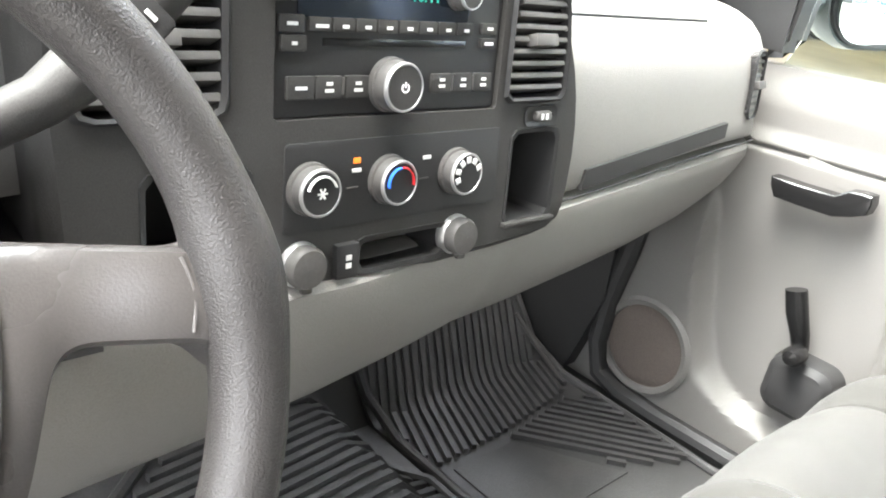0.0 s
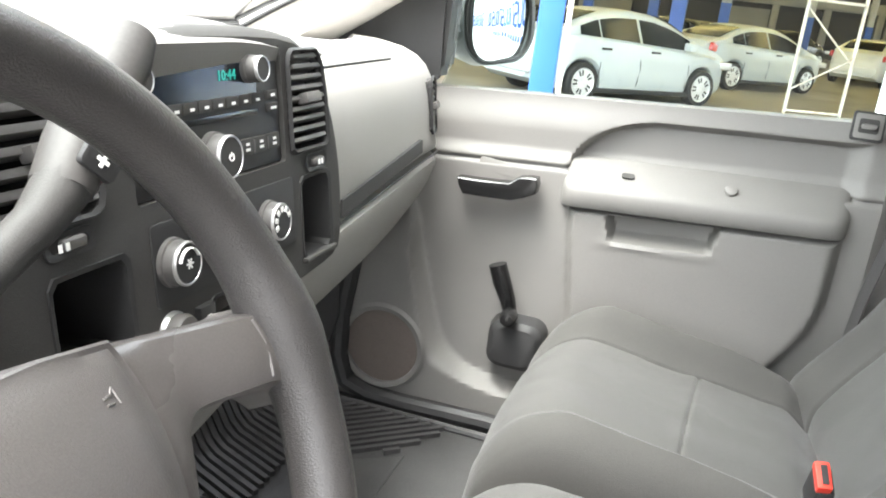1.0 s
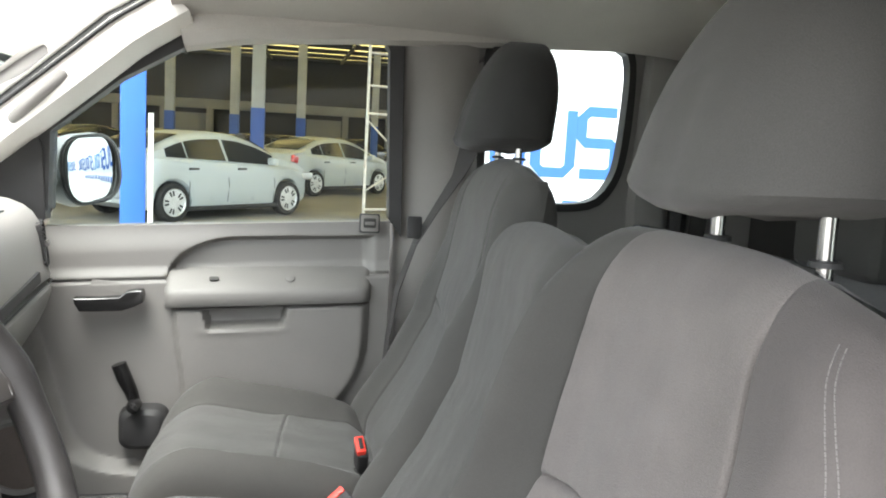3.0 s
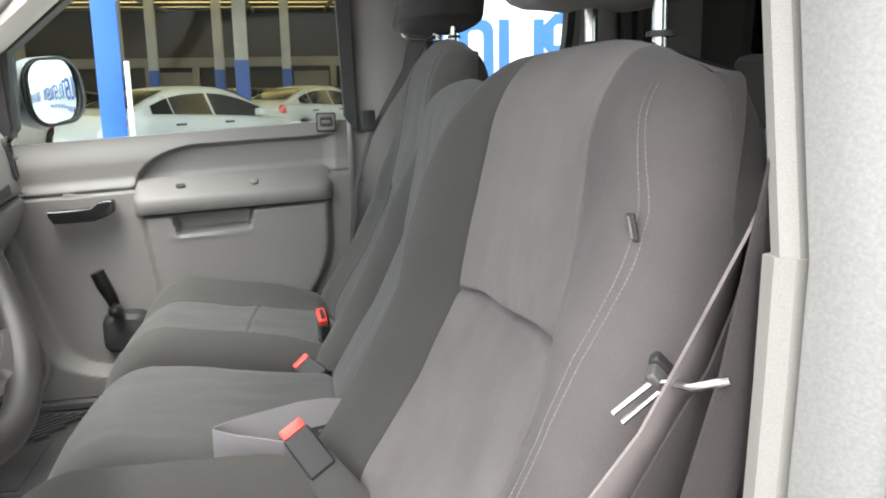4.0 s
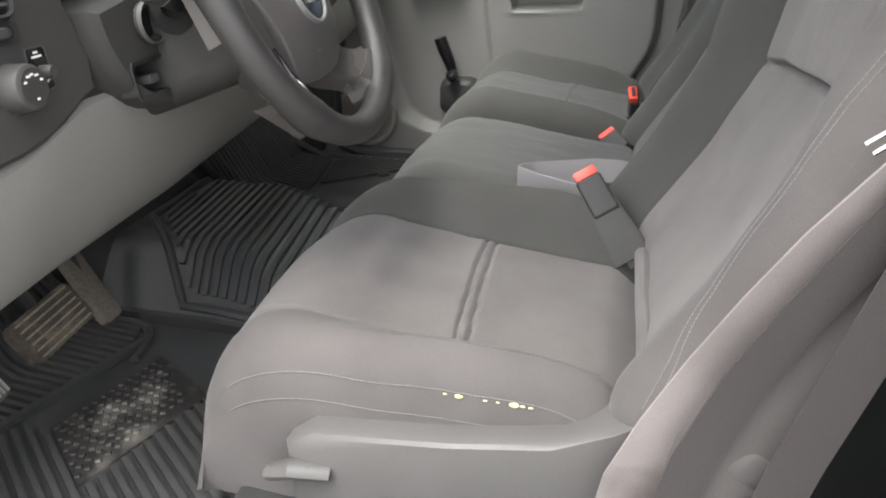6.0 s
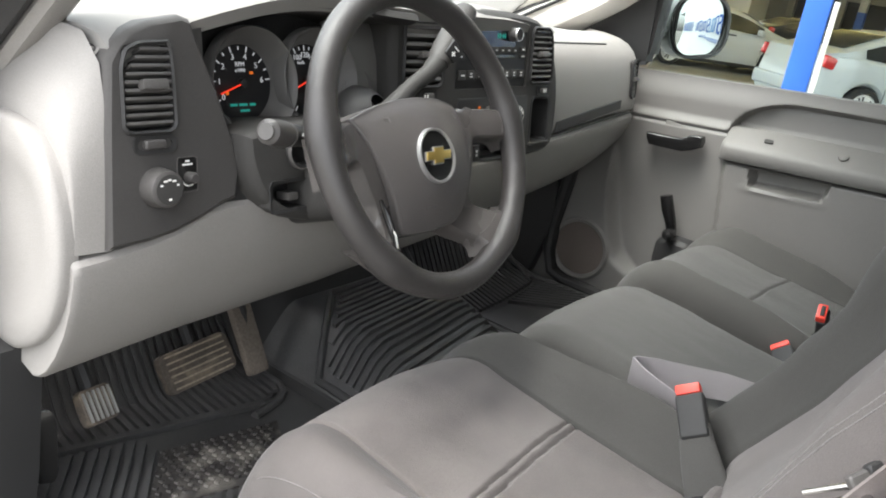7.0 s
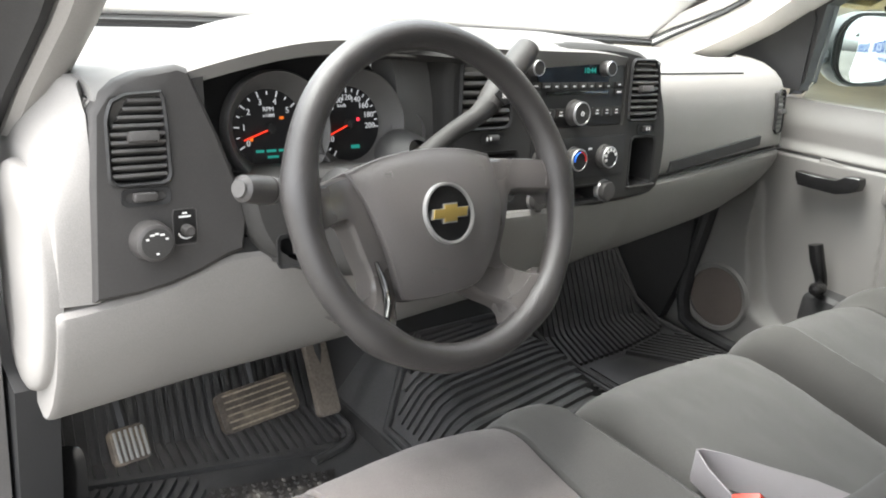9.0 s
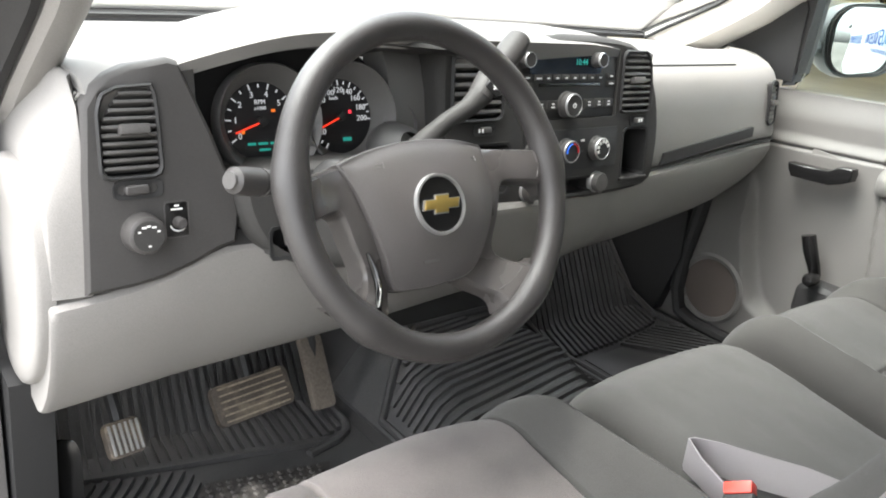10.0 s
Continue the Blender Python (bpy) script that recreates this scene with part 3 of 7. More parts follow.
part("mirror_glass", loft([[MG @ V(x * k, y * k, 0.014 - ((x * k) ** 2 + (y * k) ** 2) / 1.1) for x, y in rrect(0.168, 0.138, 0.05, 6)] for k in lin(1.0, 0.04, 9)]), M_MIRROR, mirror)
part("mount_arm", tube([V(0.83, 0.32, 0.735), V(0.88, 0.30, 0.745), V(0.93, 0.285, 0.755)], [0.03, 0.026, 0.03], 12, flat=0.7), M_HOUS, mirror)

# kick panel and front bulkhead, sill plate
kick = thing("wall_front", (0, 0.75, 0.1), "dark firewall carpet under the dashboard", "bulkhead", kind="structure")
part("bulkhead", rbox((0, 0.80, 0.42), (1.54, 0.04, 0.62), 0.01), M_BLACK, kick)
part("kick_panel_right", loft([side(x, [(0.43, 0.10), (0.39, 0.25), (0.40, 0.40), (0.78, 0.45), (0.78, 0.10)]) for x in (0.69, 0.70, 0.765)]), M_BLACK, kick)
part("door_seal", tube([V(0.712, y, z) for y, z in ((0.370, 0.46), (0.382, 0.34), (0.394, 0.25), (0.394, 0.17), (0.375, 0.118), (0.33, 0.102), (0.26, 0.100), (0.12, 0.104), (-0.30, 0.104))], 0.017, 10), M_SEAL, kick, "black rubber door opening seal")
part("kick_panel_left", loft([side(x, [(0.30, 0.02), (0.27, 0.20), (0.26, 0.37), (0.78, 0.45), (0.78, 0.02)]) for x in (-0.685, -0.70, -0.73)]), M_BLACK, kick)
part("hinge_pillar", loft([side(x, [(0.285, 0.0), (0.290, 0.42), (0.302, 0.60), (0.30, 0.70), (0.50, 0.70), (0.50, 0.0)]) for x in (-0.735, -0.742, -0.80)]), material("grey_hinge_pillar", (0.085, 0.081, 0.078), 0.5, grain=0.1, blotch=0.15), kick, "grey hinge pillar trim")
sill = thing("door_sill", (-0.76, -0.1, 0.05), "dark plastic door sill beside the driver seat", "door sill", kind="structure")
part("sill_plate", loft([[V(x, y, z) for x, z in ((-0.68, 0.06), (-0.68, 0.115), (-0.715, 0.132), (-0.80, 0.128), (-0.815, 0.115), (-0.815, 0.02))] for y in lin(-0.66, 0.36, 12)]), M_DARK, sill)
rp = thing("rear_floor_box", (0, -1.0, 0.09), "dark folded rear seat behind the front row", "rear seat")
part("rear_cushion", rbox((0, -1.12, 0.42), (1.5, 0.24, 0.5), 0.04, seg=3), M_FAB, rp)
part("rear_headrest", rbox((0.35, -1.2, 0.74), (0.24, 0.1, 0.14), 0.03, seg=3), M_FAB, rp)
twin("rear_headrest", rp.children[-1], rp, Matrix.Translation((-0.7, 0, 0)))
# grab handle on the windscreen pillar, above-door handle
gh = thing("grab_handle", (0.74, 0.27, 0.9), "pale grey grab handle on the windscreen pillar", "grab handle")
part("grip", tube([V(0.742, 0.335, 0.850), V(0.722, 0.318, 0.868), V(0.712, 0.27, 0.915), V(0.716, 0.228, 0.955), V(0.742, 0.212, 0.972)], [0.016, 0.015, 0.014, 0.015, 0.016], 12), M_GREY, gh)

# the driver's door stands open, out of the way of the camera
dd = thing("driver_door", (-0.82, 0.37, 0.0), "driver door standing wide open on its hinges", "car door")
DD = axes((-0.82, 0.37, 0.0), (-0.84, -0.54, 0), (0.54, -0.84, 0))
part("trim_panel", plate([(0.03, -0.02), (0.98, -0.02), (1.0, 0.05), (1.0, 0.66), (0.03, 0.68)], DD @ Matrix.Translation((0, 0, 0.05)), 0.05, 0.01), M_DOOR, dd)
part("armrest", rbox((0, 0, 0), (0.42, 0.05, 0.06), 0.015, DD @ Matrix.Translation((0.62, 0.52, 0.08)), 3), M_DOOR, dd)
part("outer_skin", plate([(0.0, -0.08), (1.02, -0.08), (1.03, 0.68), (0.0, 0.70)], DD @ Matrix.Translation((0, 0, -0.03)), 0.03), M_BODY, dd)
part("window_frame", band(resample([(0.20, 0.68), (1.02, 0.66), (1.0, 1.10), (0.62, 1.10)], 40), resample([(0.27, 0.70), (0.98, 0.69), (0.965, 1.06), (0.63, 1.06)], 40), DD @ Matrix.Translation((0, 0, 0.02)), 0.05), M_SEAL, dd)
pane = part("window_pane", plate([(0.25, 0.68), (0.99, 0.68), (0.97, 1.07), (0.63, 1.07)], DD, 0.004), M_GLASS, dd)
pane.visible_shadow = False

# ---- dashboard ----
M_BEZEL = material("grey_black_bezel_plastic", (0.054, 0.052, 0.050), 0.55, grain=0.12, scale=1000, bump=0.3, blotch=0.12, spec=0.25)
M_RING = material("grey_dial_surround", (0.105, 0.102, 0.098), 0.5, grain=0.08, scale=1000, bump=0.2, blotch=0.08, spec=0.4)
M_HUBG = material("mid_grey_plastic", (0.17, 0.166, 0.16), 0.55, grain=0.06, scale=900, bump=0.25, blotch=0.06)
dash = thing("dashboard", (0, 0.4, 0.36), "two-tone truck dashboard with pale grey pads and charcoal bezels", "dashboard")


def back_of(x):
    """How far forward the face runs at x, beyond the middle."""
    return 0.035 * max(0, x - 0.1) + 0.055 * ss(0.672, 0.772, x)


def top_z(x):
    return sum(top_line(x + 0.014 * k) for k in range(-4, 5)) / 9


def top_line(x):
    return inter(x, [(-0.74, 0.700), (-0.66, 0.708), (-0.57, 0.742), (-0.44, 0.775), (-0.30, 0.772), (-0.2, 0.765), (0.10, 0.762), (0.20, 0.740), (0.28, 0.7245), (0.60, 0.7225), (0.74, 0.705)])


def top_sec(x):
    e = back_of(x)
    z = top_z(x)
    base = 0.60 + 0.07 * (1 - (x / 0.72) ** 2)
    front = inter(x, [(-0.74, 0.185), (-0.60, 0.182), (-0.50, 0.178), (-0.30, 0.182), (-0.22, 0.205), (0.20, 0.215), (0.25, 0.262), (0.30, 0.285)])
    lip = 0.014 if -0.585 < x < -0.205 else 0.030
    return [V(x, base + 0.03, 0.700), V(x, base - 0.05, 0.712), V(x, base - 0.16, min(z - 0.004, 0.718)), V(x, base - 0.26, min(z - 0.002, 0.727)), V(x, max(front + e + 0.075, base - 0.335), z - 0.002), V(x, front + e + 0.055, z), V(x, front + e + 0.02, z - 0.004), V(x, front + e + 0.004, z - 0.014), V(x, front + e + 0.012, z - 0.016 - lip), V(x, 0.45, z - 0.030 - lip), V(x, base + 0.03, 0.66)]


part("top_pad", loft([top_sec(x) for x in lin(-0.660, 0.755, 110)]), M_TOP, dash)


def pad_sec(x):
    e = back_of(x)
    b = 0.538 + 0.03 * ss(0.2, 0.7, x)
    return [V(x, 0.36 + e, 0.7215), V(x, 0.318 + e, 0.7205), V(x, 0.290 + e, 0.7165), V(x, 0.268 + e, 0.708), V(x, 0.252 + e, 0.695), V(x, 0.241 + e, 0.678), V(x, 0.234 + e, 0.655), V(x, 0.229 + e, 0.63), V(x, 0.224 + e, 0.59), V(x, 0.221 + e, b + 0.010), V(x, 0.223 + e, b + 0.003), V(x, 0.232 + e, b - 0.003), V(x, 0.38 + e, 0.53), V(x, 0.38 + e, 0.70)]


part("glovebox_pad", loft([pad_sec(x) for x in lin(0.2235, 0.755, 56)]), M_GREY, dash)


def low_sec(x):
    e = back_of(x)
    zt = inter(x, [(-0.71, 0.503), (-0.67, 0.506), (-0.62, 0.512), (-0.59, 0.519), (-0.56, 0.530), (-0.53, 0.538), (-0.25, 0.538), (0.0, 0.528), (0.16, 0.529), (0.22, 0.533), (0.75, 0.565)])
    zb = inter(x, [(-0.71, 0.343), (-0.54, 0.354), (-0.30, 0.361), (-0.1, 0.368), (0.16, 0.376), (0.30, 0.383), (0.42, 0.393), (0.52, 0.404), (0.60, 0.418), (0.66, 0.438), (0.71, 0.472), (0.75, 0.52)])
    f = inter(x, [(-0.74, 0.156), (-0.3, 0.165), (0.0, 0.185), (0.2, 0.213), (0.75, 0.220)])
    return [V(x, f + e + 0.02, zt), V(x, f + e + 0.006, zt - 0.002), V(x, f + e + 0.001, zt - 0.007), V(x, f + e, zt - 0.016), V(x, f + e + 0.007, zt * 0.66 + zb * 0.34), V(x, f + e + 0.018, zt * 0.46 + zb * 0.54), V(x, f + e + 0.036, zt * 0.25 + zb * 0.75), V(x, f + e + 0.055, zt * 0.10 + zb * 0.90), V(x, f + e + 0.070, zb + 0.004), V(x, f + e + 0.082, zb), V(x, f + e + 0.20, zb + 0.03), V(x, f + e + 0.20, zt)]


def shrunk(pts, x, k):
    c = sum((p for p in pts), V(0, 0, 0)) / len(pts)
    return [V(x, c.y + (p.y - c.y) * k, c.z + (p.z - c.z) * k) for p in pts]


part("lower_panel", loft([shrunk(low_sec(-0.70), -0.708, 0.955), shrunk(low_sec(-0.70), -0.7055, 0.985), low_sec(-0.70)] + [low_sec(x) for x in lin(-0.690, 0.75, 90)]), M_GREY, dash)
# the left end: a corner piece that wraps round to the side, its shoulder sloping up to the demister
CAP_OUT = [(0.164, 0.507), (0.168, 0.547), (0.173, 0.585), (0.184, 0.611), (0.206, 0.627), (0.246, 0.636), (0.31, 0.634), (0.40, 0.630), (0.60, 0.62), (0.60, 0.507)]
CAP_IN = [(0.160, 0.507), (0.164, 0.550), (0.170, 0.60), (0.177, 0.645), (0.188, 0.684), (0.215, 0.708), (0.30, 0.712), (0.40, 0.714), (0.60, 0.705), (0.60, 0.507)]
cap = []
for x, k in ((-0.7035, 0.0), (-0.702, 0.10), (-0.698, 0.26), (-0.690, 0.48), (-0.680, 0.70), (-0.674, 0.90), (-0.668, 1.0)):
    cap.append([V(x, a + (c - a) * k, b + (d - b) * k) for (a, b), (c, d) in zip(CAP_OUT, CAP_IN)])
cap.append([p + V(0.012, 0.03, 0) for p in cap[-1]])
part("end_cap", loft([shrunk(cap[0], -0.7045, 0.97)] + cap), M_GREY, dash, sharp=60)
COVER = soften([(0.30, 0.620), (0.260, 0.621), (0.222, 0.616), (0.191, 0.593), (0.172, 0.555), (0.163, 0.510), (0.168, 0.462), (0.190, 0.418), (0.225, 0.386), (0.270, 0.366), (0.32, 0.375), (0.345, 0.43), (0.35, 0.52), (0.34, 0.59)], 1)
part("side_cover", loft([[V(x, 0.25 + (y - 0.25) * k, 0.50 + (z - 0.50) * k) for y, z in COVER] for x, k in ((-0.70, 1.0), (-0.712, 1.0), (-0.716, 0.985), (-0.7185, 0.95), (-0.720, 0.88), (-0.7205, 0.72), (-0.7185, 0.66), (-0.719, 0.3))]), M_GREY, dash, "pale rounded fuse cover on the dash end")


def slats(parent, m, w, h, n, x0=0.0, taper=0.0, lean=0.35):
    """Horizontal vent blades in a pocket, each a bevelled bar."""
    out = []
    for k in range(n):
        y = -h / 2 + h * (k + 0.5) / n
        cut = taper * max(0.0, (y - h * 0.1) / (h * 0.4)) if taper else 0.0
        out.append(part("slat", rbox((0, 0, 0), (w - cut, h / n * 0.46, 0.016), 0.0014, m @ Matrix.Translation((x0 + cut / 2, y, -0.007)) @ pose(0, 0, 0, -22), 2), M_SLAT, parent))
    return out


def vent(name, m, outline, w, h, n, tab=(0, 0), taper=0.0):
    """Louvred air vent: dark pocket, frame, blades and a slider tab."""
    bm = bmesh.new()
    ol = resample(outline, 40)
    inn = [(x * 0.93, y * 0.955) for x, y in ol]
    rings = [[bm.verts.new(m @ V(x, y, z)) for x, y in q] for q, z in (([(x * 1.07, y * 1.045) for x, y in ol], 0.0), (ol, 0.003), (inn, 0.001), (inn, -0.03))]
    for a, b in zip(rings, rings[1:]):
        for k in range(40):
            bm.faces.new((a[k], a[(k + 1) % 40], b[(k + 1) % 40], b[k]))
    bm.faces.new(rings[-1])
    v = part(name, bm, M_BLACK, dash, "louvred charcoal air vent")
    slats(v, m, w * 0.93, h * 0.93, n, taper=taper)
    part("slider_tab", rbox((0, 0, 0), (0.028, 0.010, 0.012), 0.002, m @ Matrix.Translation((tab[0], tab[1], 0.003)) @ pose(0, 0, 0, -15), 2), M_TABG, v)
    return v


M_SLAT = material("grey_vent_blade", (0.085, 0.082, 0.079), 0.45, grain=0.08, blotch=0.08, spec=0.4)
M_KNOB = material("charcoal_knob_plastic", (0.058, 0.055, 0.053), 0.45, grain=0.08, blotch=0.08, spec=0.4)
M_TABG = material("worn_grey_plastic", (0.075, 0.072, 0.069), 0.5, grain=0.08, blotch=0.08, spec=0.35)


def pocket(name, m, w, h, d, parent, r=0.006, mat=None):
    """An open storage recess: rim and five inner faces."""
    bm = bmesh.new()
    o, i = resample(rrect(w + 0.008, h + 0.008, r), 32), resample(rrect(w, h, r), 32)
    rings = [[bm.verts.new(m @ V(x * s, y * s, z)) for x, y in q] for q, z, s in ((o, 0.0, 1), (o, 0.0015, 0.99), (i, 0.0005, 1), (i, -d, 0.93))]
    for a, b in zip(rings, rings[1:]):
        for k in range(32):
            bm.faces.new((a[k], a[(k + 1) % 32], b[(k + 1) % 32], b[k]))
    bm.faces.new(rings[-1])
    return part(name, bm, mat or M_BLACK, parent)


def holed(outer, holes, m, depth, name, mat, parent, label, rim=0.008, crown=0.0, n=(90, 60)):
    """A moulded face plate with openings: a fine grid cut where a hole lies, its outer edge rolled back."""
    bm = bmesh.new()
    xs = [p[0] for p in outer]
    ys = [p[1] for p in outer]
    f0 = bm.faces.new([bm.verts.new((x, y, 0)) for x, y in outer])
    inner = []
    for (cx, cy, w, h, r) in holes:
        inner.append([bm.verts.new((x, y, 0)) for x, y in rrect(w, h, r, 4, cx, cy)])
    bm.faces.remove(f0)
    bm.verts.ensure_lookup_table()
    ring = [v for v in bm.verts][:len(outer)]
    edges = []
    for loop in [ring] + inner:
        for a, b in zip(loop, loop[1:] + loop[:1]):
            e = bm.edges.get((a, b)) or bm.edges.new((a, b))
            edges.append(e)
    bmesh.ops.triangle_fill(bm, use_beauty=True, use_dissolve=False, edges=edges)
    # rolled outer edge and hole walls
    c = Vector((sum(xs) / len(xs), sum(ys) / len(ys), 0))
    prev = ring
    for d, k in ((-0.25, 0.3), (-0.7, 0.8), (-1.6, 1.0), (-depth / rim, 1.0)):
        cur = []
        for v in ring:
            o = (v.co - c)
            cur.append(bm.verts.new(v.co + o.normalized() * rim * k + Vector((0, 0, d * rim))))
        for i in range(len(ring)):
            j = (i + 1) % len(ring)
            bm.faces.new((prev[i], prev[j], cur[j], cur[i]))
        prev = cur
    for loop in inner:
        low = [bm.verts.new(v.co + Vector((0, 0, -0.02))) for v in loop]
        for i in range(len(loop)):
            j = (i + 1) % len(loop)
            bm.faces.new((loop[i], loop[j], low[j], low[i]))
    bm.transform(m)
    return part(name, bm, mat, parent, label, sharp=40)


# driver's bezel: vent, headlamp switch, dimmer
BZ = axes((-0.6, 0.165, 0.6), (1, 0, 0), (0, -1, 0.15))
dv = [(0.022, 0.045), (-0.010, 0.043), (-0.024, 0.036), (-0.029, 0.020), (-0.029, -0.036), (-0.024, -0.042), (0.024, -0.042), (0.029, -0.036), (0.027, 0.02), (0.025, 0.04)]
bez = [(-0.072, -0.086), (-0.03, -0.084), (0.0, -0.079), (0.03, -0.070), (0.058, -0.058), (0.076, -0.054), (0.080, -0.027), (0.073, 0.006), (0.053, 0.059), (0.030, 0.113), (0.026, 0.125), (0.016, 0.128), (-0.018, 0.121), (-0.038, 0.113), (-0.051, 0.103), (-0.061, 0.087), (-0.066, 0.02)]
holed(bez, [(-0.025, 0.063, 0.054, 0.082, 0.008)], BZ, 0.06, "driver_bezel", M_BEZEL, dash, "charcoal switch and vent bezel", rim=0.006)
vent("air_vent", BZ @ Matrix.Translation((-0.025, 0.063, 0.002)), dv, 0.056, 0.084, 10, (0.003, 0.004), 0.02)
sl = pocket("vent_thumbwheel", BZ @ Matrix.Translation((-0.021, 0.009, 0.001)), 0.040, 0.010, 0.008, dash)
part("roller", rbox((0, 0, 0), (0.024, 0.010, 0.012), 0.004, BZ @ Matrix.Translation((-0.022, 0.009, 0.0)), 3), M_KNOB, sl)
sidev = part("side_vent", plate(rrect(0.052, 0.046, 0.012), axes((-0.6735, 0.226, 0.677), (0.22, -0.95, 0.0), (-0.88, -0.2, 0.45)), 0.004, 0.001), M_BLACK, dash, "slatted side window demister vent")
SV = axes((-0.6735, 0.226, 0.677), (0.22, -0.95, 0.0), (-0.88, -0.2, 0.45))
for k in range(7):
    part("slat", rbox((0, 0, 0), (0.0036, 0.042, 0.004), 0.001, SV @ Matrix.Translation((-0.021 + 0.007 * k, 0, 0.001)) @ pose(0, 0, 0, 0, 0, -18)), M_GREY, sidev)

lamp_switch = thing("headlight_switch", (-0.62, 0.15, 0.56), "round charcoal headlight knob with white symbols", "switch")
KM = BZ @ Matrix.Translation((-0.020, -0.034, 0.0))
part("knob", lathe([(0.0, 0.020), (0.016, 0.020), (0.0182, 0.0185), (0.0192, 0.014), (0.0205, 0.0), (0.0205, -0.004)], 32, KM), M_KNOB, lamp_switch)
part("knob_face", lathe([(0.0, 0.0208), (0.0150, 0.0208), (0.0150, 0.019)], 32, KM), M_DARK, lamp_switch)
M_WHITE = material("white_print", (0.75, 0.75, 0.73), 0.6)
for a, w in ((150, 0.004), (115, 0.006), (90, 0.005), (60, 0.006), (25, 0.004), (270, 0.004)):
    part("symbol", rbox((0, 0, 0), (w * 0.7, 0.0018, 0.0006), 0, KM @ Matrix.Translation((0.0105 * math.cos(radians(a)), 0.0098 * math.sin(radians(a)), 0.0211))), M_WHITE, lamp_switch)
dim = thing("dimmer_switch", (-0.585, 0.15, 0.575), "small square charcoal dimmer with a white arc", "switch")
DM = BZ @ Matrix.Translation((0.016, -0.025, 0.0))
part("plate", plate(rrect(0.024, 0.036, 0.002, 2), DM, 0.003, 0.001), M_BLACK, dim)
part("plate_frame", band(resample(rrect(0.0255, 0.0375, 0.002, 2), 24), resample(rrect(0.0235, 0.0355, 0.002, 2), 24), DM @ Matrix.Translation((0, 0, 0.0006)), 0.002), M_TABG, dim)
part("dial", lathe([(0.0, 0.012), (0.0045, 0.012), (0.006, 0.009), (0.006, 0)], 20, DM @ Matrix.Translation((0.001, -0.003, 0))), M_KNOB, dim)
part("dial_arc", tube([DM @ V(0.001 + 0.0088 * math.cos(radians(a)), -0.003 + 0.0088 * math.sin(radians(a)), 0.0005) for a in range(200, 341, 14)], 0.0009, 5), M_WHITE, dim)
for y, w in ((0.014, 0.005), (0.0105, 0.012)):
    part("caption_bar", rbox((0, 0, 0), (w, 0.0018, 0.0006), 0, DM @ Matrix.Translation((0, y, 0.0003))), M_WHITE, dim)
part("panel_screw", lathe([(0.0, 0.004), (0.004, 0.004), (0.0055, 0.002), (0.0055, -0.004)], 14, axes((-0.556, 0.168, 0.510), (1, 0, 0), (0, -1, 0.3))), M_CHROME, dash, "screw in the lower panel")

# instrument cluster: dials in a hooded recess
cl = thing("instrument_cluster", (-0.40, 0.27, 0.60), "black instrument cluster with two large lit dials and red needles", "instrument cluster")
CM = axes((-0.403, 0.248, 0.657), (1, 0, 0), (0, -1, 0.25))
part("face", plate([(-0.155, -0.075), (0.14, -0.075), (0.14, 0.02), (0.10, 0.065), (0.0, 0.085), (-0.09, 0.075), (-0.15, 0.03)], CM @ Matrix.Translation((0, 0, -0.012)), 0.01), M_BLACK, cl)
M_NEEDLE = glow("lit_red_needle", (1.0, 0.05, 0.02), 0.12)
M_LITW = glow("backlit_white", (0.95, 0.97, 1.0), 0.04)
M_LCD = glow("teal_display_text", (0.05, 0.75, 0.6), 0.025)
M_AMBER = glow("amber_tell_tale", (1.0, 0.22, 0.02), 0.08)
M_DIAL = material("dial_black", (0.012, 0.012, 0.013), 0.5)


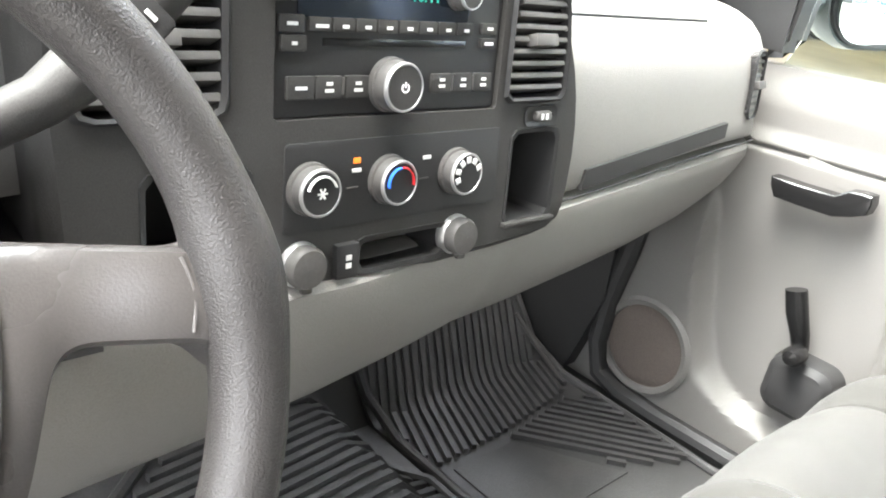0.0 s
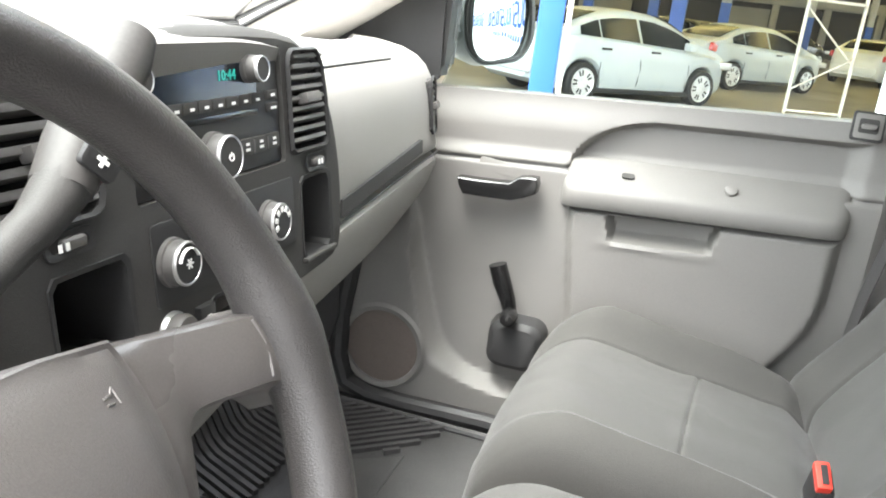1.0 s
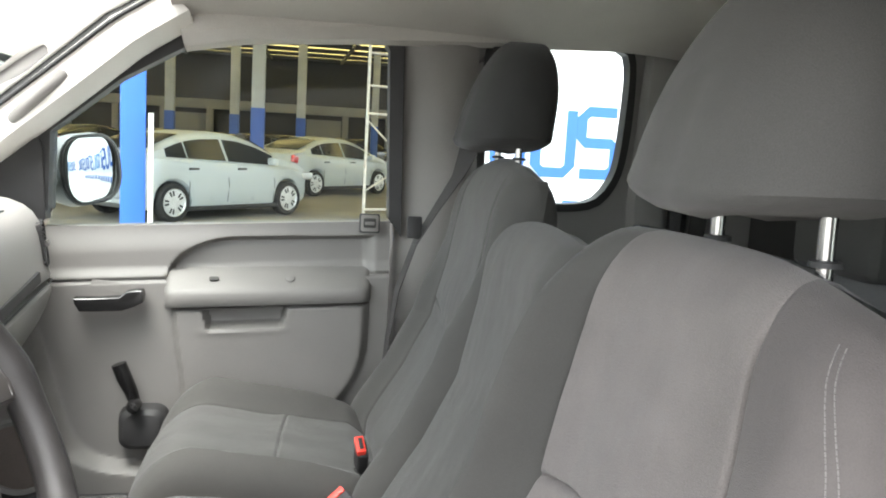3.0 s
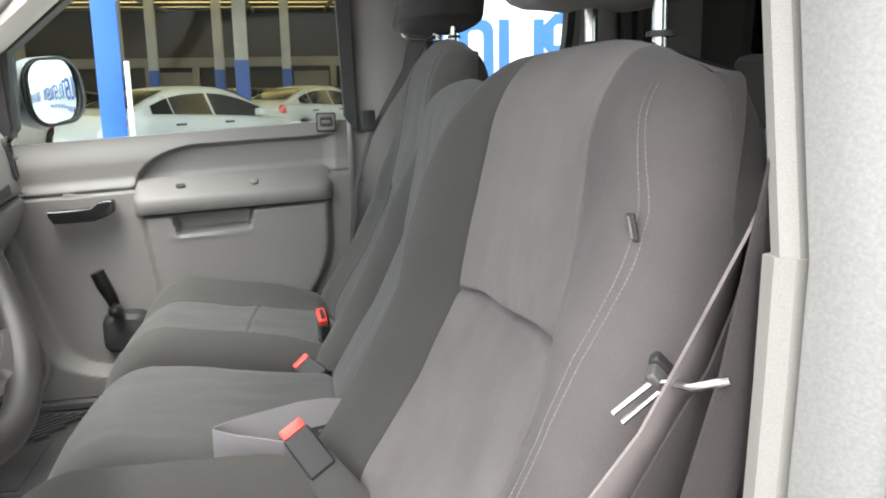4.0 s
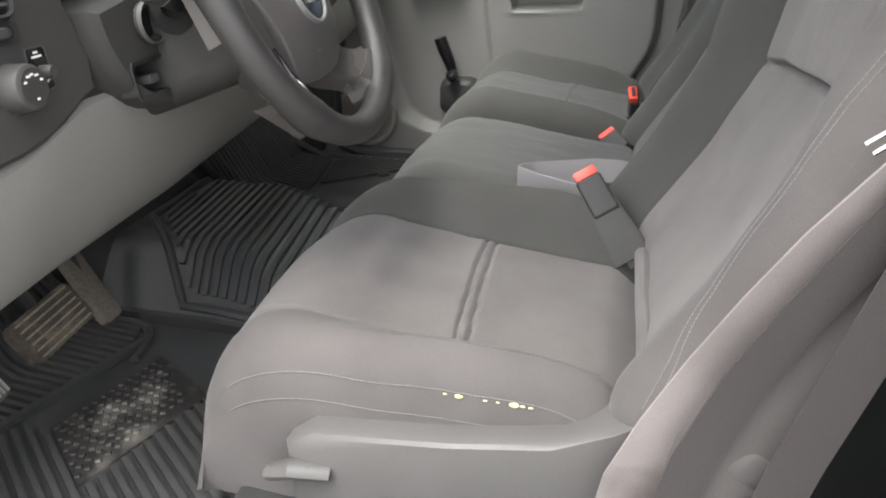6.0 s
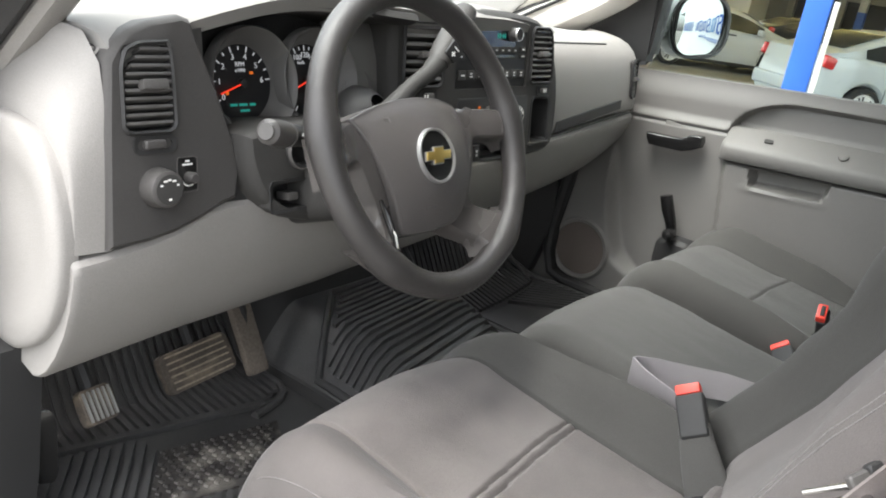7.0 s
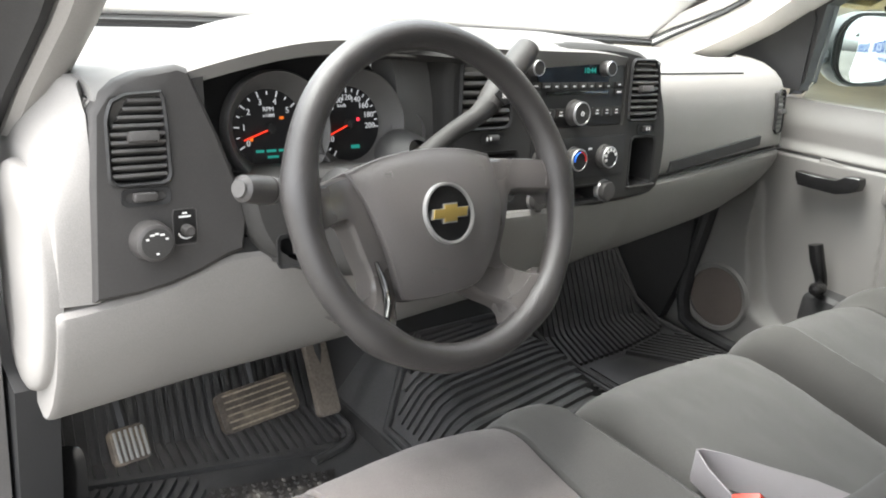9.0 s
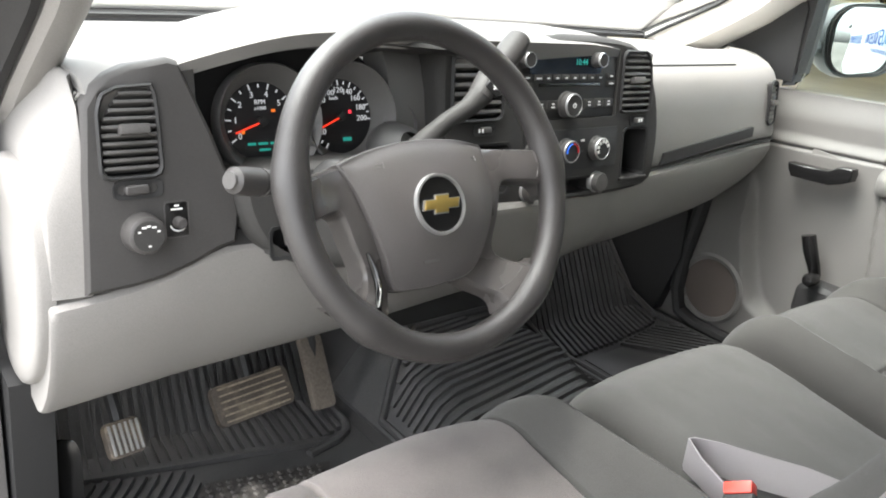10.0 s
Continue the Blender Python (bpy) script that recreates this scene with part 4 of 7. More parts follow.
def dial(cx, cy, r, marks, a0, a1, na, sub):
    d = part("dial_ring", lathe([(r * 1.46, 0.010), (r * 1.44, 0.026), (r * 1.40, 0.0285), (r * 1.34, 0.026), (r * 1.18, 0.014), (r * 1.05, 0.003), (r, -0.001), (r * 1.0, -0.006)], 56, CM @ Matrix.Translation((cx, cy, 0))), M_RING, cl)
    part("dial_face", lathe([(0.0, -0.002), (r * 1.01, -0.002), (r * 1.01, -0.006)], 40, CM @ Matrix.Translation((cx, cy, 0))), M_DIAL, d)
    n = len(marks)
    bm = bmesh.new()
    for k in range((n - 1) * sub + 1):
        a = radians(a0 + (a1 - a0) * k / ((n - 1) * sub))
        big = k % sub == 0
        rbox((0, 0, 0), (r * (0.15 if big else 0.09), r * 0.035, 0.0006), 0, CM @ Matrix.Translation((cx + r * 0.90 * math.cos(a), cy + r * 0.90 * math.sin(a), -0.001)) @ pose(0, 0, 0, 0, 0, math.degrees(a)), bm=bm)
    part("tick_marks", bm, M_LITW, d)
    for k, s in enumerate(marks):
        if s:
            a = radians(a0 + (a1 - a0) * k / (n - 1))
            words(s, r * 0.22, CM @ Matrix.Translation((cx + r * 0.70 * math.cos(a), cy + r * 0.70 * math.sin(a), -0.0012)), M_LITW, d, "numeral")
    a = radians(na)
    part("needle", rbox((0, 0, 0), (r * 0.78, r * 0.042, 0.0015), 0.0005, CM @ Matrix.Translation((cx + r * 0.42 * math.cos(a), cy + r * 0.42 * math.sin(a), 0.004)) @ pose(0, 0, 0, 0, 0, na)), M_NEEDLE, d, "lit red needle")
    part("needle_hub", lathe([(0.0, 0.007), (r * 0.12, 0.006), (r * 0.14, -0.001)], 20, CM @ Matrix.Translation((cx, cy, 0))), M_BLACK, d)
    part("display", rbox((0, 0, 0), (r * 1.0, r * 0.30, 0.0006), 0, CM @ Matrix.Translation((cx, cy - r * 0.62, -0.0013))), M_BLACK, d)
    return d


ta = dial(-0.048, -0.008, 0.045, ["0", "1", "2", "3", "4", "5", "6"], 210, 6, 199, 2)
sd = dial(0.058, -0.006, 0.045, ["", "20", "40", "60", "80", "100", "120", "140", "160", "180", "200"], 239, -6, 203, 2)
words("RPM", 0.0075, CM @ Matrix.Translation((-0.048, 0.014, -0.0012)), M_LITW, ta)
words("x1000", 0.006, CM @ Matrix.Translation((-0.048, 0.007, -0.0012)), M_LITW, ta)
words("km/h", 0.006, CM @ Matrix.Translation((0.050, 0.016, -0.0012)), M_LITW, sd)
for k, w in enumerate((0.010, 0.012, 0.009)):
    part("display_text", rbox((0, 0, 0), (w, 0.0030, 0.0005), 0, CM @ Matrix.Translation((-0.062 + 0.014 * k, -0.033, -0.0006))), M_LCD, ta)
part("display_text", rbox((0, 0, 0), (0.014, 0.0028, 0.0005), 0, CM @ Matrix.Translation((-0.046, -0.040, -0.0006))), M_LCD, ta)
part("display_text", rbox((0, 0, 0), (0.012, 0.0045, 0.0005), 0, CM @ Matrix.Translation((0.066, -0.034, -0.0006))), M_LCD, sd)
part("tell_tale", rbox((0, 0, 0), (0.005, 0.0032, 0.0005), 0.0002, CM @ Matrix.Translation((-0.032, 0.004, -0.0008))), M_AMBER, ta)
part("tell_tale", rbox((0, 0, 0), (0.004, 0.0042, 0.0005), 0.0002, CM @ Matrix.Translation((-0.074, -0.019, 0.0045))), M_AMBER, ta)
part("tell_tale", rbox((0, 0, 0), (0.004, 0.0042, 0.0005), 0.0002, CM @ Matrix.Translation((0.072, -0.001, -0.0008))), glow("red_tell_tale", (1.0, 0.05, 0.08), 0.15), sd)
for sx, sy in ((-0.118, -0.046), (0.136, -0.020)):
    g = part("small_gauge", lathe([(0.026, 0.006), (0.027, 0.012), (0.022, 0.006), (0.020, -0.002), (0.0, -0.002)], 28, CM @ Matrix.Translation((sx, sy, 0.004))), M_RING, cl)
    for a in (120, 60, 200):
        part("tick_mark", rbox((0, 0, 0), (0.005, 0.0016, 0.0006), 0, CM @ Matrix.Translation((sx + 0.014 * math.cos(radians(a)), sy + 0.014 * math.sin(radians(a)), 0.003)) @ pose(0, 0, 0, 0, 0, a)), M_WHITE, g)
# hood: side cheeks, brow and the grey blank beside the dials
part("cluster_brow", loft([[V(x, y, zz) for y, zz in ((0.190, top_z(x) - 0.026), (0.205, top_z(x) - 0.034), (0.25, top_z(x) - 0.040), (0.33, top_z(x) - 0.060), (0.34, top_z(x) - 0.02), (0.196, top_z(x) - 0.018))] for x in lin(-0.575, -0.205, 36)]), M_DARK, dash)
part("cluster_cheek", loft([[V(x, y, z) for y, z in ((0.178, 0.535), (0.178, 0.66), (0.190, 0.722), (0.33, 0.722), (0.33, 0.535))] for x in (-0.575, -0.556)]), M_DARK, dash)
part("column_surround", loft([[V(x, y, z) for y, z in ((0.172 + 0.25 * (x + 0.556), 0.535), (0.176 + 0.25 * (x + 0.556), 0.578), (0.190 + 0.2 * (x + 0.556), 0.590), (0.25, 0.596), (0.25, 0.535))] for x in lin(-0.556, -0.45, 5)]), M_DARK, dash)
part("cluster_blank", loft([[V(x, y + 0.02 * math.sin((x + 0.27) * 9), z) for z, y in ((0.60, 0.222), (0.64, 0.226), (0.68, 0.234), (0.71, 0.246), (0.728, 0.258), (0.728, 0.30), (0.60, 0.30))] for x in lin(-0.285, -0.205, 6)]), M_HUBG, dash, "grey blank panel beside the dials")
part("cluster_shelf", loft([[V(x, y, z) for y, z in ((0.165, 0.530), (0.17, 0.552), (0.25, 0.575), (0.33, 0.58), (0.33, 0.52), (0.20, 0.51))] for x in lin(-0.555, -0.20, 4)]), M_BLACK, dash)

# ---- centre stack ----
SM = axes((0, 0.205, 0.64), (1, 0, 0), (0, -1, 0.13))
stk = [(-0.205, -0.112), (-0.10, -0.114), (0.05, -0.114), (0.18, -0.112), (0.222, -0.106), (0.232, -0.085), (0.236, -0.03), (0.228, 0.02), (0.210, 0.062), (0.180, 0.095), (0.145, 0.109), (0.05, 0.114), (-0.10, 0.113), (-0.19, 0.108), (-0.212, 0.100), (-0.215, 0.05)]
holes = [(-0.158, 0.052, 0.088, 0.088, 0.008), (0.171, 0.054, 0.072, 0.090, 0.01), (0.180, -0.058, 0.056, 0.076, 0.006), (-0.130, -0.062, 0.066, 0.068, 0.006), (0.024, 0.053, 0.206, 0.102, 0.004), (0.038, -0.100, 0.084, 0.022, 0.004)]
holed(soften(stk, 1), holes, SM, 0.07, "centre_bezel", M_DARK, dash, "charcoal centre stack bezel", rim=0.010)
vent("air_vent", SM @ Matrix.Translation((-0.158, 0.052, 0.002)), rrect(0.09, 0.09, 0.01), 0.09, 0.09, 7, (0.0, 0.0))
vent("air_vent", SM @ Matrix.Translation((0.171, 0.054, 0.002)), [(0.018, 0.046), (-0.030, 0.046), (-0.036, 0.040), (-0.036, -0.042), (-0.031, -0.046), (0.032, -0.046), (0.037, -0.040), (0.036, 0.0), (0.030, 0.032)], 0.073, 0.092, 9, (-0.002, 0.002), 0.012)
for tx in (-0.145, 0.182):
    ro = pocket("vent_thumbwheel", SM @ Matrix.Translation((tx, -0.006, 0.001)), 0.034, 0.009, 0.008, dash)
    part("roller", rbox((0, 0, 0), (0.020, 0.009, 0.012), 0.004, SM @ Matrix.Translation((tx + 0.002, -0.006, 0.0)), 3), M_TABG, ro)
    for dx in (-0.003, 0.003):
        part("symbol", rbox((0, 0, 0), (0.003, 0.005, 0.0006), 0, SM @ Matrix.Translation((tx + dx - (0.010 if tx < 0 else 0), -0.006, 0.0065))), M_WHITE, ro)
pocket("storage_slot", SM @ Matrix.Translation((0.180, -0.058, 0.0)), 0.056, 0.076, 0.055, dash, 0.008)
part("slot_lip", rbox((0, 0, 0), (0.066, 0.005, 0.008), 0.002, SM @ Matrix.Translation((0.180, -0.098, 0.002))), M_DARK, dash)
pocket("storage_bin", SM @ Matrix.Translation((-0.130, -0.062, 0.0)), 0.066, 0.068, 0.08, dash)
pocket("coin_tray", SM @ Matrix.Translation((0.038, -0.100, 0.0)), 0.084, 0.022, 0.04, dash)

radio = thing("car_radio", (0.024, 0.2, 0.63), "black car radio with a teal clock, chrome-ringed knobs and buttons", "car radio")
RM = SM @ Matrix.Translation((0.024, 0.053, -0.004))
part("faceplate", plate(rrect(0.204, 0.100, 0.004, 3), RM, 0.02, 0.001), M_BLACK, radio)
part("screen", plate(rrect(0.150, 0.036, 0.003, 3, -0.010, 0.031), RM @ Matrix.Translation((0, 0, 0.001)), 0.002), material("screen_glass", (0.008, 0.012, 0.018), 0.12), radio, "dark blue-black display")
words("10:44", 0.012, RM @ Matrix.Translation((0.021, 0.030, 0.0014)), M_LCD, radio, "clock_digits")
part("disc_slot", rbox((0, 0, 0), (0.130, 0.005, 0.001), 0.0003, RM @ Matrix.Translation((0.0, -0.002, 0.0005))), M_GLOSS, radio)


def key(x, y, w, h, bars, bar_h=0.0022):
    k = part("button", plate(rrect(w, h, 0.0012, 2, x, y), RM @ Matrix.Translation((0, 0, 0.003)), 0.004, 0.0008), M_DARK, radio)
    for dx, dy, bw in bars:
        part("symbol", rbox((0, 0, 0), (bw, bar_h, 0.0005), 0, RM @ Matrix.Translation((x + dx, y + dy, 0.0033))), M_WHITE, k)
    return k


key(-0.090, 0.009, 0.019, 0.011, [(0, 0, 0.008)])
for k in range(8):
    key(-0.0685 + 0.0186 * k, 0.009, 0.0172, 0.009, [(0.001, -0.001, 0.010 if k == 0 else 0.005)])
key(0.088, 0.010, 0.017, 0.008, [(0, 0, 0.006)])
key(0.088, -0.001, 0.017, 0.008, [(0, 0, 0.009)])
key(-0.088, -0.003, 0.019, 0.010, [(0, 0, 0.004)])
for k, x in enumerate((-0.082, -0.060, -0.036)):
    key(x, -0.031, 0.021, 0.015, [(0, 0, 0.009)] if k == 0 else [(0, 0.0025, 0.005), (0, -0.002, 0.007)])
for k, x in enumerate((0.042, 0.064, 0.086)):
    key(x, -0.030, 0.020, 0.014, [(0, 0.0025, 0.005), (0, -0.002, 0.006)])
for x in (-0.048, -0.026, 0.053, 0.075):
    part("divider", rbox((0, 0, 0), (0.0013, 0.011, 0.0015), 0, RM @ Matrix.Translation((x - 0.0008, -0.030, 0.003))), M_TABG, radio)
M_SILVER = material("silver_plastic_ring", (0.45, 0.45, 0.44), 0.3, metal=0.7, blotch=0.05)


def knob(m, r, h, parent, face=M_DARK, body=M_TABG):
    k = part("knob", lathe([(r * 1.08, 0.0), (r * 1.06, h * 0.25), (r * 0.98, h * 0.3), (r * 0.95, h * 0.92), (r * 0.90, h), (r * 0.8, h)], 36, m), body, parent)
    part("knob_ring", lathe([(r * 0.965, h * 0.86), (r * 0.965, h * 0.95), (r * 0.92, h * 1.03), (r * 0.86, h * 1.03), (r * 0.84, h * 0.98)], 36, m), M_SILVER, k, "silver ring")
    part("knob_face", lathe([(0.0, h * 1.0), (r * 0.86, h * 1.0), (r * 0.86, h * 0.9)], 36, m), face, k)
    return k


pk = knob(RM @ Matrix.Translation((-0.008, -0.030, 0.002)), 0.0180, 0.017, radio)
part("power_symbol", tube([RM @ V(-0.008 + 0.003 * math.cos(radians(a)), -0.030 + 0.003 * math.sin(radians(a)), 0.0194) for a in range(-230, 51, 28)], 0.0006, 5), M_WHITE, pk)
part("power_bar", rbox((0, 0, 0), (0.001, 0.004, 0.0005), 0, RM @ Matrix.Translation((-0.008, -0.028, 0.0194))), M_WHITE, pk)
for x in (-0.098, 0.053):
    knob(RM @ Matrix.Translation((x, 0.034, 0.001)), 0.0112, 0.015, radio)

climate = thing("climate_panel", (0.036, 0.2, 0.57), "black climate control panel with three silver-rimmed knobs", "climate control")
HM = SM @ Matrix.Translation((0.032, -0.044, 0.0))
part("panel", plate(rrect(0.205, 0.062, 0.004, 3), HM @ Matrix.Translation((0, 0, 0.0015)), 0.004, 0.001), M_BLACK, climate)
kn = [knob(HM @ Matrix.Translation((x, 0.0, 0.002)), 0.0172, 0.014, climate, M_BLACK, M_TABG) for x in (-0.083, -0.015, 0.053)]
M_BLUE = material("blue_print", (0.02, 0.12, 0.6), 0.5)
M_REDP = material("red_print", (0.7, 0.03, 0.04), 0.5)


def arc(x, r, a0, a1, mat, parent, w=0.0017):
    part("printed_arc", tube([HM @ V(x - 0.015 + r * math.cos(radians(a0 + (a1 - a0) * k / 12)), r * math.sin(radians(a0 + (a1 - a0) * k / 12)), 0.0172) for k in range(13)], w, 6, flat=0.4), mat, parent)


arc(-0.068, 0.0115, 165, 20, M_WHITE, kn[0])
arc(0.0, 0.0115, 190, 95, M_BLUE, kn[1])
arc(0.0, 0.0115, 85, -10, M_REDP, kn[1])
for a in (0, 60, 120):
    part("snowflake_bar", rbox((0, 0, 0), (0.008, 0.0013, 0.0005), 0, HM @ Matrix.Translation((-0.083, 0, 0.0172)) @ pose(0, 0, 0, 0, 0, a)), M_WHITE, kn[0])
for a in (200, 165, 130, 95, 60, 25):
    part("symbol", rbox((0, 0, 0), (0.005, 0.0045, 0.0005), 0.0002, HM @ Matrix.Translation((0.053 + 0.0115 * math.cos(radians(a)), 0.0115 * math.sin(radians(a)), 0.0172)) @ pose(0, 0, 0, 0, 0, a)), M_WHITE, kn[2])
part("indicator", rbox((0, 0, 0), (0.006, 0.004, 0.0006), 0.0002, HM @ Matrix.Translation((-0.044, 0.016, 0.002))), M_AMBER, climate, "lit amber indicator")
for x, y, w in ((-0.044, 0.009, 0.008), (0.022, 0.013, 0.008)):
    part("symbol", rbox((0, 0, 0), (w, 0.003, 0.0006), 0.0002, HM @ Matrix.Translation((x, y, 0.002))), M_WHITE, climate)
for x in (-0.047, 0.020):
    part("mark", rbox((0, 0, 0), (0.010, 0.0010, 0.0006), 0, HM @ Matrix.Translation((x, -0.003, 0.002))), M_TABG, climate)
for x in (-0.056, 0.092):
    o = thing("power_outlet", (x, 0.2, 0.54), "round charcoal power outlet cap in the centre stack", "power outlet", "stack outlets")
    OM = SM @ Matrix.Translation((x, -0.097, 0.0))
    part("socket_ring", lathe([(0.0165, -0.004), (0.0165, 0.002), (0.0145, 0.005), (0.014, 0.0)], 32, OM), M_SILVER, o)
    part("cap", lathe([(0.0150, 0.004), (0.0155, 0.010), (0.0135, 0.014), (0.0, 0.015)], 32, OM), M_TABG, o)
    part("cap_tab", rbox((0, 0, 0), (0.008, 0.006, 0.006), 0.002, OM @ Matrix.Translation((0, -0.0155, 0.009))), M_TABG, o)
tsw = thing("stack_switch", (-0.014, 0.2, 0.54), "small black rocker switch with a white symbol", "switch")
part("rocker", rbox((0, 0, 0), (0.020, 0.026, 0.012), 0.002, SM @ Matrix.Translation((-0.018, -0.100, 0.0)), 2), M_BLACK, tsw)
for y in (0.003, -0.003):
    part("symbol", rbox((0, 0, 0), (0.005, 0.004, 0.0006), 0.0002, SM @ Matrix.Translation((-0.018, -0.100 + y, 0.0062))), M_WHITE, tsw)

# passenger pad: vent, dark strip, seam line
PV = axes((0.662, 0.2485, 0.638), (1, 0.16, 0), (0.16, -1, 0.13))
vent("air_vent", PV, rrect(0.036, 0.085, 0.012), 0.036, 0.085, 9, (0.0, 0.0))
st_top = [V(x, 0.219 + back_of(x), z) for x, z in zip(lin(0.305, 0.595, 12), lin(0.5650, 0.5950, 12))]
st_bot = [V(x, 0.2165 + back_of(x), z) for x, z in zip(lin(0.300, 0.593, 12), lin(0.5450, 0.5770, 12))]
part("pad_strip", loft([[a, b, b + V(0, 0.02, 0), a + V(0, 0.02, 0)] for a, b in zip(st_top, st_bot)]), M_BLACK, dash, "dark grey trim strip on the glovebox pad")
part("pad_seam", tube([V(x, 0.2670 + back_of(x), 0.7075) for x in lin(0.205, 0.555, 14)], 0.0018, 6), M_BLACK, dash, "dark seam line")
part("pad_latch", rbox((0.44, 0.262, 0.462), (0.05, 0.006, 0.010), 0.003, None), M_GREY, dash)
part("pad_gap", tube([V(x, 0.2175 + back_of(x), 0.5355 + 0.03 * ss(0.2, 0.7, x)) for x in lin(0.225, 0.72, 16)], 0.0016, 6), M_BLACK, dash)

# ---- steering wheel and column ----
WC = (-0.372, 0.017, 0.633)
wheel = thing("steering_wheel", WC, "grey four-spoke steering wheel with a dark emblem and gold badge", "steering wheel")
TILT = radians(25.3)
WM = axes(WC, (1, -0.025, 0), (0, -math.cos(TILT), math.sin(TILT)))
RIM = 0.1635


secs = []
for k in range(96):
    a = 2 * math.pi * k / 96
    c = V(RIM * math.cos(a), RIM * math.sin(a), 0)
    o = V(math.cos(a), math.sin(a), 0)
    fat = 0.0150
    for s in (6, 174, -50, 230):
        fat += 0.0030 * math.exp(-((((math.degrees(a) - s + 180) % 360) - 180) / 9) ** 2)
    secs.append([WM @ (c + o * (fat * math.cos(t)) + V(0, 0, fat * 1.05 * math.sin(t))) for t in [2 * math.pi * j / 16 for j in range(16)]])
part("rim", loft(secs, cyclic=True, cap=False), M_LEATH, wheel, "pebbled dark grey rim")
HW = WM @ Matrix.Translation((-0.0065, 0, -0.0285))


def hub_z(x, y):
    """Height of the wheel's face over its plane: a shallow dome that falls away to the foot."""
    return 0.0095 - 2.1 * (x + 0.006) ** 2 - 4.2 * max(0.0, y + 0.018) ** 2 - 2.6 * max(0.0, -0.02 - y) ** 2


def face_plate(outline, zf, depth, edge, rows=7):
    """A moulded face: the outline filled in rings towards its middle, its rim rolled back by edge."""
    cx, cy = sum(p[0] for p in outline) / len(outline), sum(p[1] for p in outline) / len(outline)
    secs = [[WM @ V(cx + (x - cx) * 0.97, cy + (y - cy) * 0.97, zf(x, y) - depth) for x, y in outline]]
    for k, d in ((1.0, 0.9), (1.0, 0.45), (0.985, 0.12), (0.955, 0.0)):
        secs.append([WM @ V(cx + (x - cx) * k, cy + (y - cy) * k, zf(x, y) - edge * d) for x, y in outline])
    for k in lin(0.88, 0.08, rows):
        secs.append([WM @ V(cx + (x - cx) * k, cy + (y - cy) * k, zf(cx + (x - cx) * k, cy + (y - cy) * k)) for x, y in outline])
    return loft(secs)


hub = [(-0.1005, 0.0320), (-0.080, 0.0395), (-0.0585, 0.0450), (-0.030, 0.0490), (0.006, 0.0505), (0.045, 0.0490), (0.088, 0.0425), (0.0868, 0.030), (0.0845, 0.0147), (0.0775, -0.0235), (0.068, -0.046), (0.0560, -0.068), (0.046, -0.082), (0.036, -0.0915), (0.022, -0.0965), (-0.0217, -0.1005), (-0.052, -0.0995), (-0.062, -0.0965), (-0.0665, -0.085), (-0.0735, -0.0563), (-0.085, -0.0203), (-0.093, 0.008)]
hub_r = resample(hub, 72)
part("airbag_cover", face_plate(hub_r, hub_z, 0.05, 0.006), M_HUB, wheel, "grained grey airbag cover")
M_MARK = material("pale_moulded_mark", (0.125, 0.118, 0.114), 0.5, blotch=0.1)
M_HUBS = material("satin_grey_spoke", (0.068, 0.063, 0.060), 0.27, grain=0.08, scale=900, bump=0.15, blotch=0.1, spec=0.5)


def spoke_z(x, y):
    low = hub_z(0.086 if x > 0 else -0.098, y) - 0.0030
    return low + (0.003 - low) * ss(0.100, 0.152, math.hypot(x, y))


def arm(name, ring, side_ring):
    """A spoke: matching inner and outer edge points, rounded over between them."""
    secs = []
    for (ax, ay), (bx, by) in zip(ring, side_ring):
        row = []
        for t, d in ((-0.02, 0.034), (0.0, 0.012), (0.02, 0.0055), (0.07, 0.0015), (0.2, 0.0), (0.5, -0.0012), (0.8, 0.0), (0.93, 0.0015), (0.98, 0.0055), (1.0, 0.012), (1.02, 0.034)):
            x, y = ax + (bx - ax) * t, ay + (by - ay) * t
            row.append(WM @ V(x, y, spoke_z(x, y) - d))
        secs.append(row)
    return part(name, loft(secs), M_HUBS, wheel)


def bowed(pts, n=6):
    """A smooth line through the points."""
    v = [Vector((p[0], p[1])) for p in pts]
    v = [v[0] * 2 - v[1]] + v + [v[-1] * 2 - v[-2]]
    out = []
    for i in range(1, len(v) - 2):
        for k in range(n):
            t = k / n
            p = 0.5 * (2 * v[i] + (v[i + 1] - v[i - 1]) * t + (2 * v[i - 1] - 5 * v[i] + 4 * v[i + 1] - v[i + 2]) * t * t + (3 * v[i] - v[i - 1] - 3 * v[i + 1] + v[i + 2]) * t ** 3)
            out.append((p.x, p.y))
    return out + [(v[-2].x, v[-2].y)]


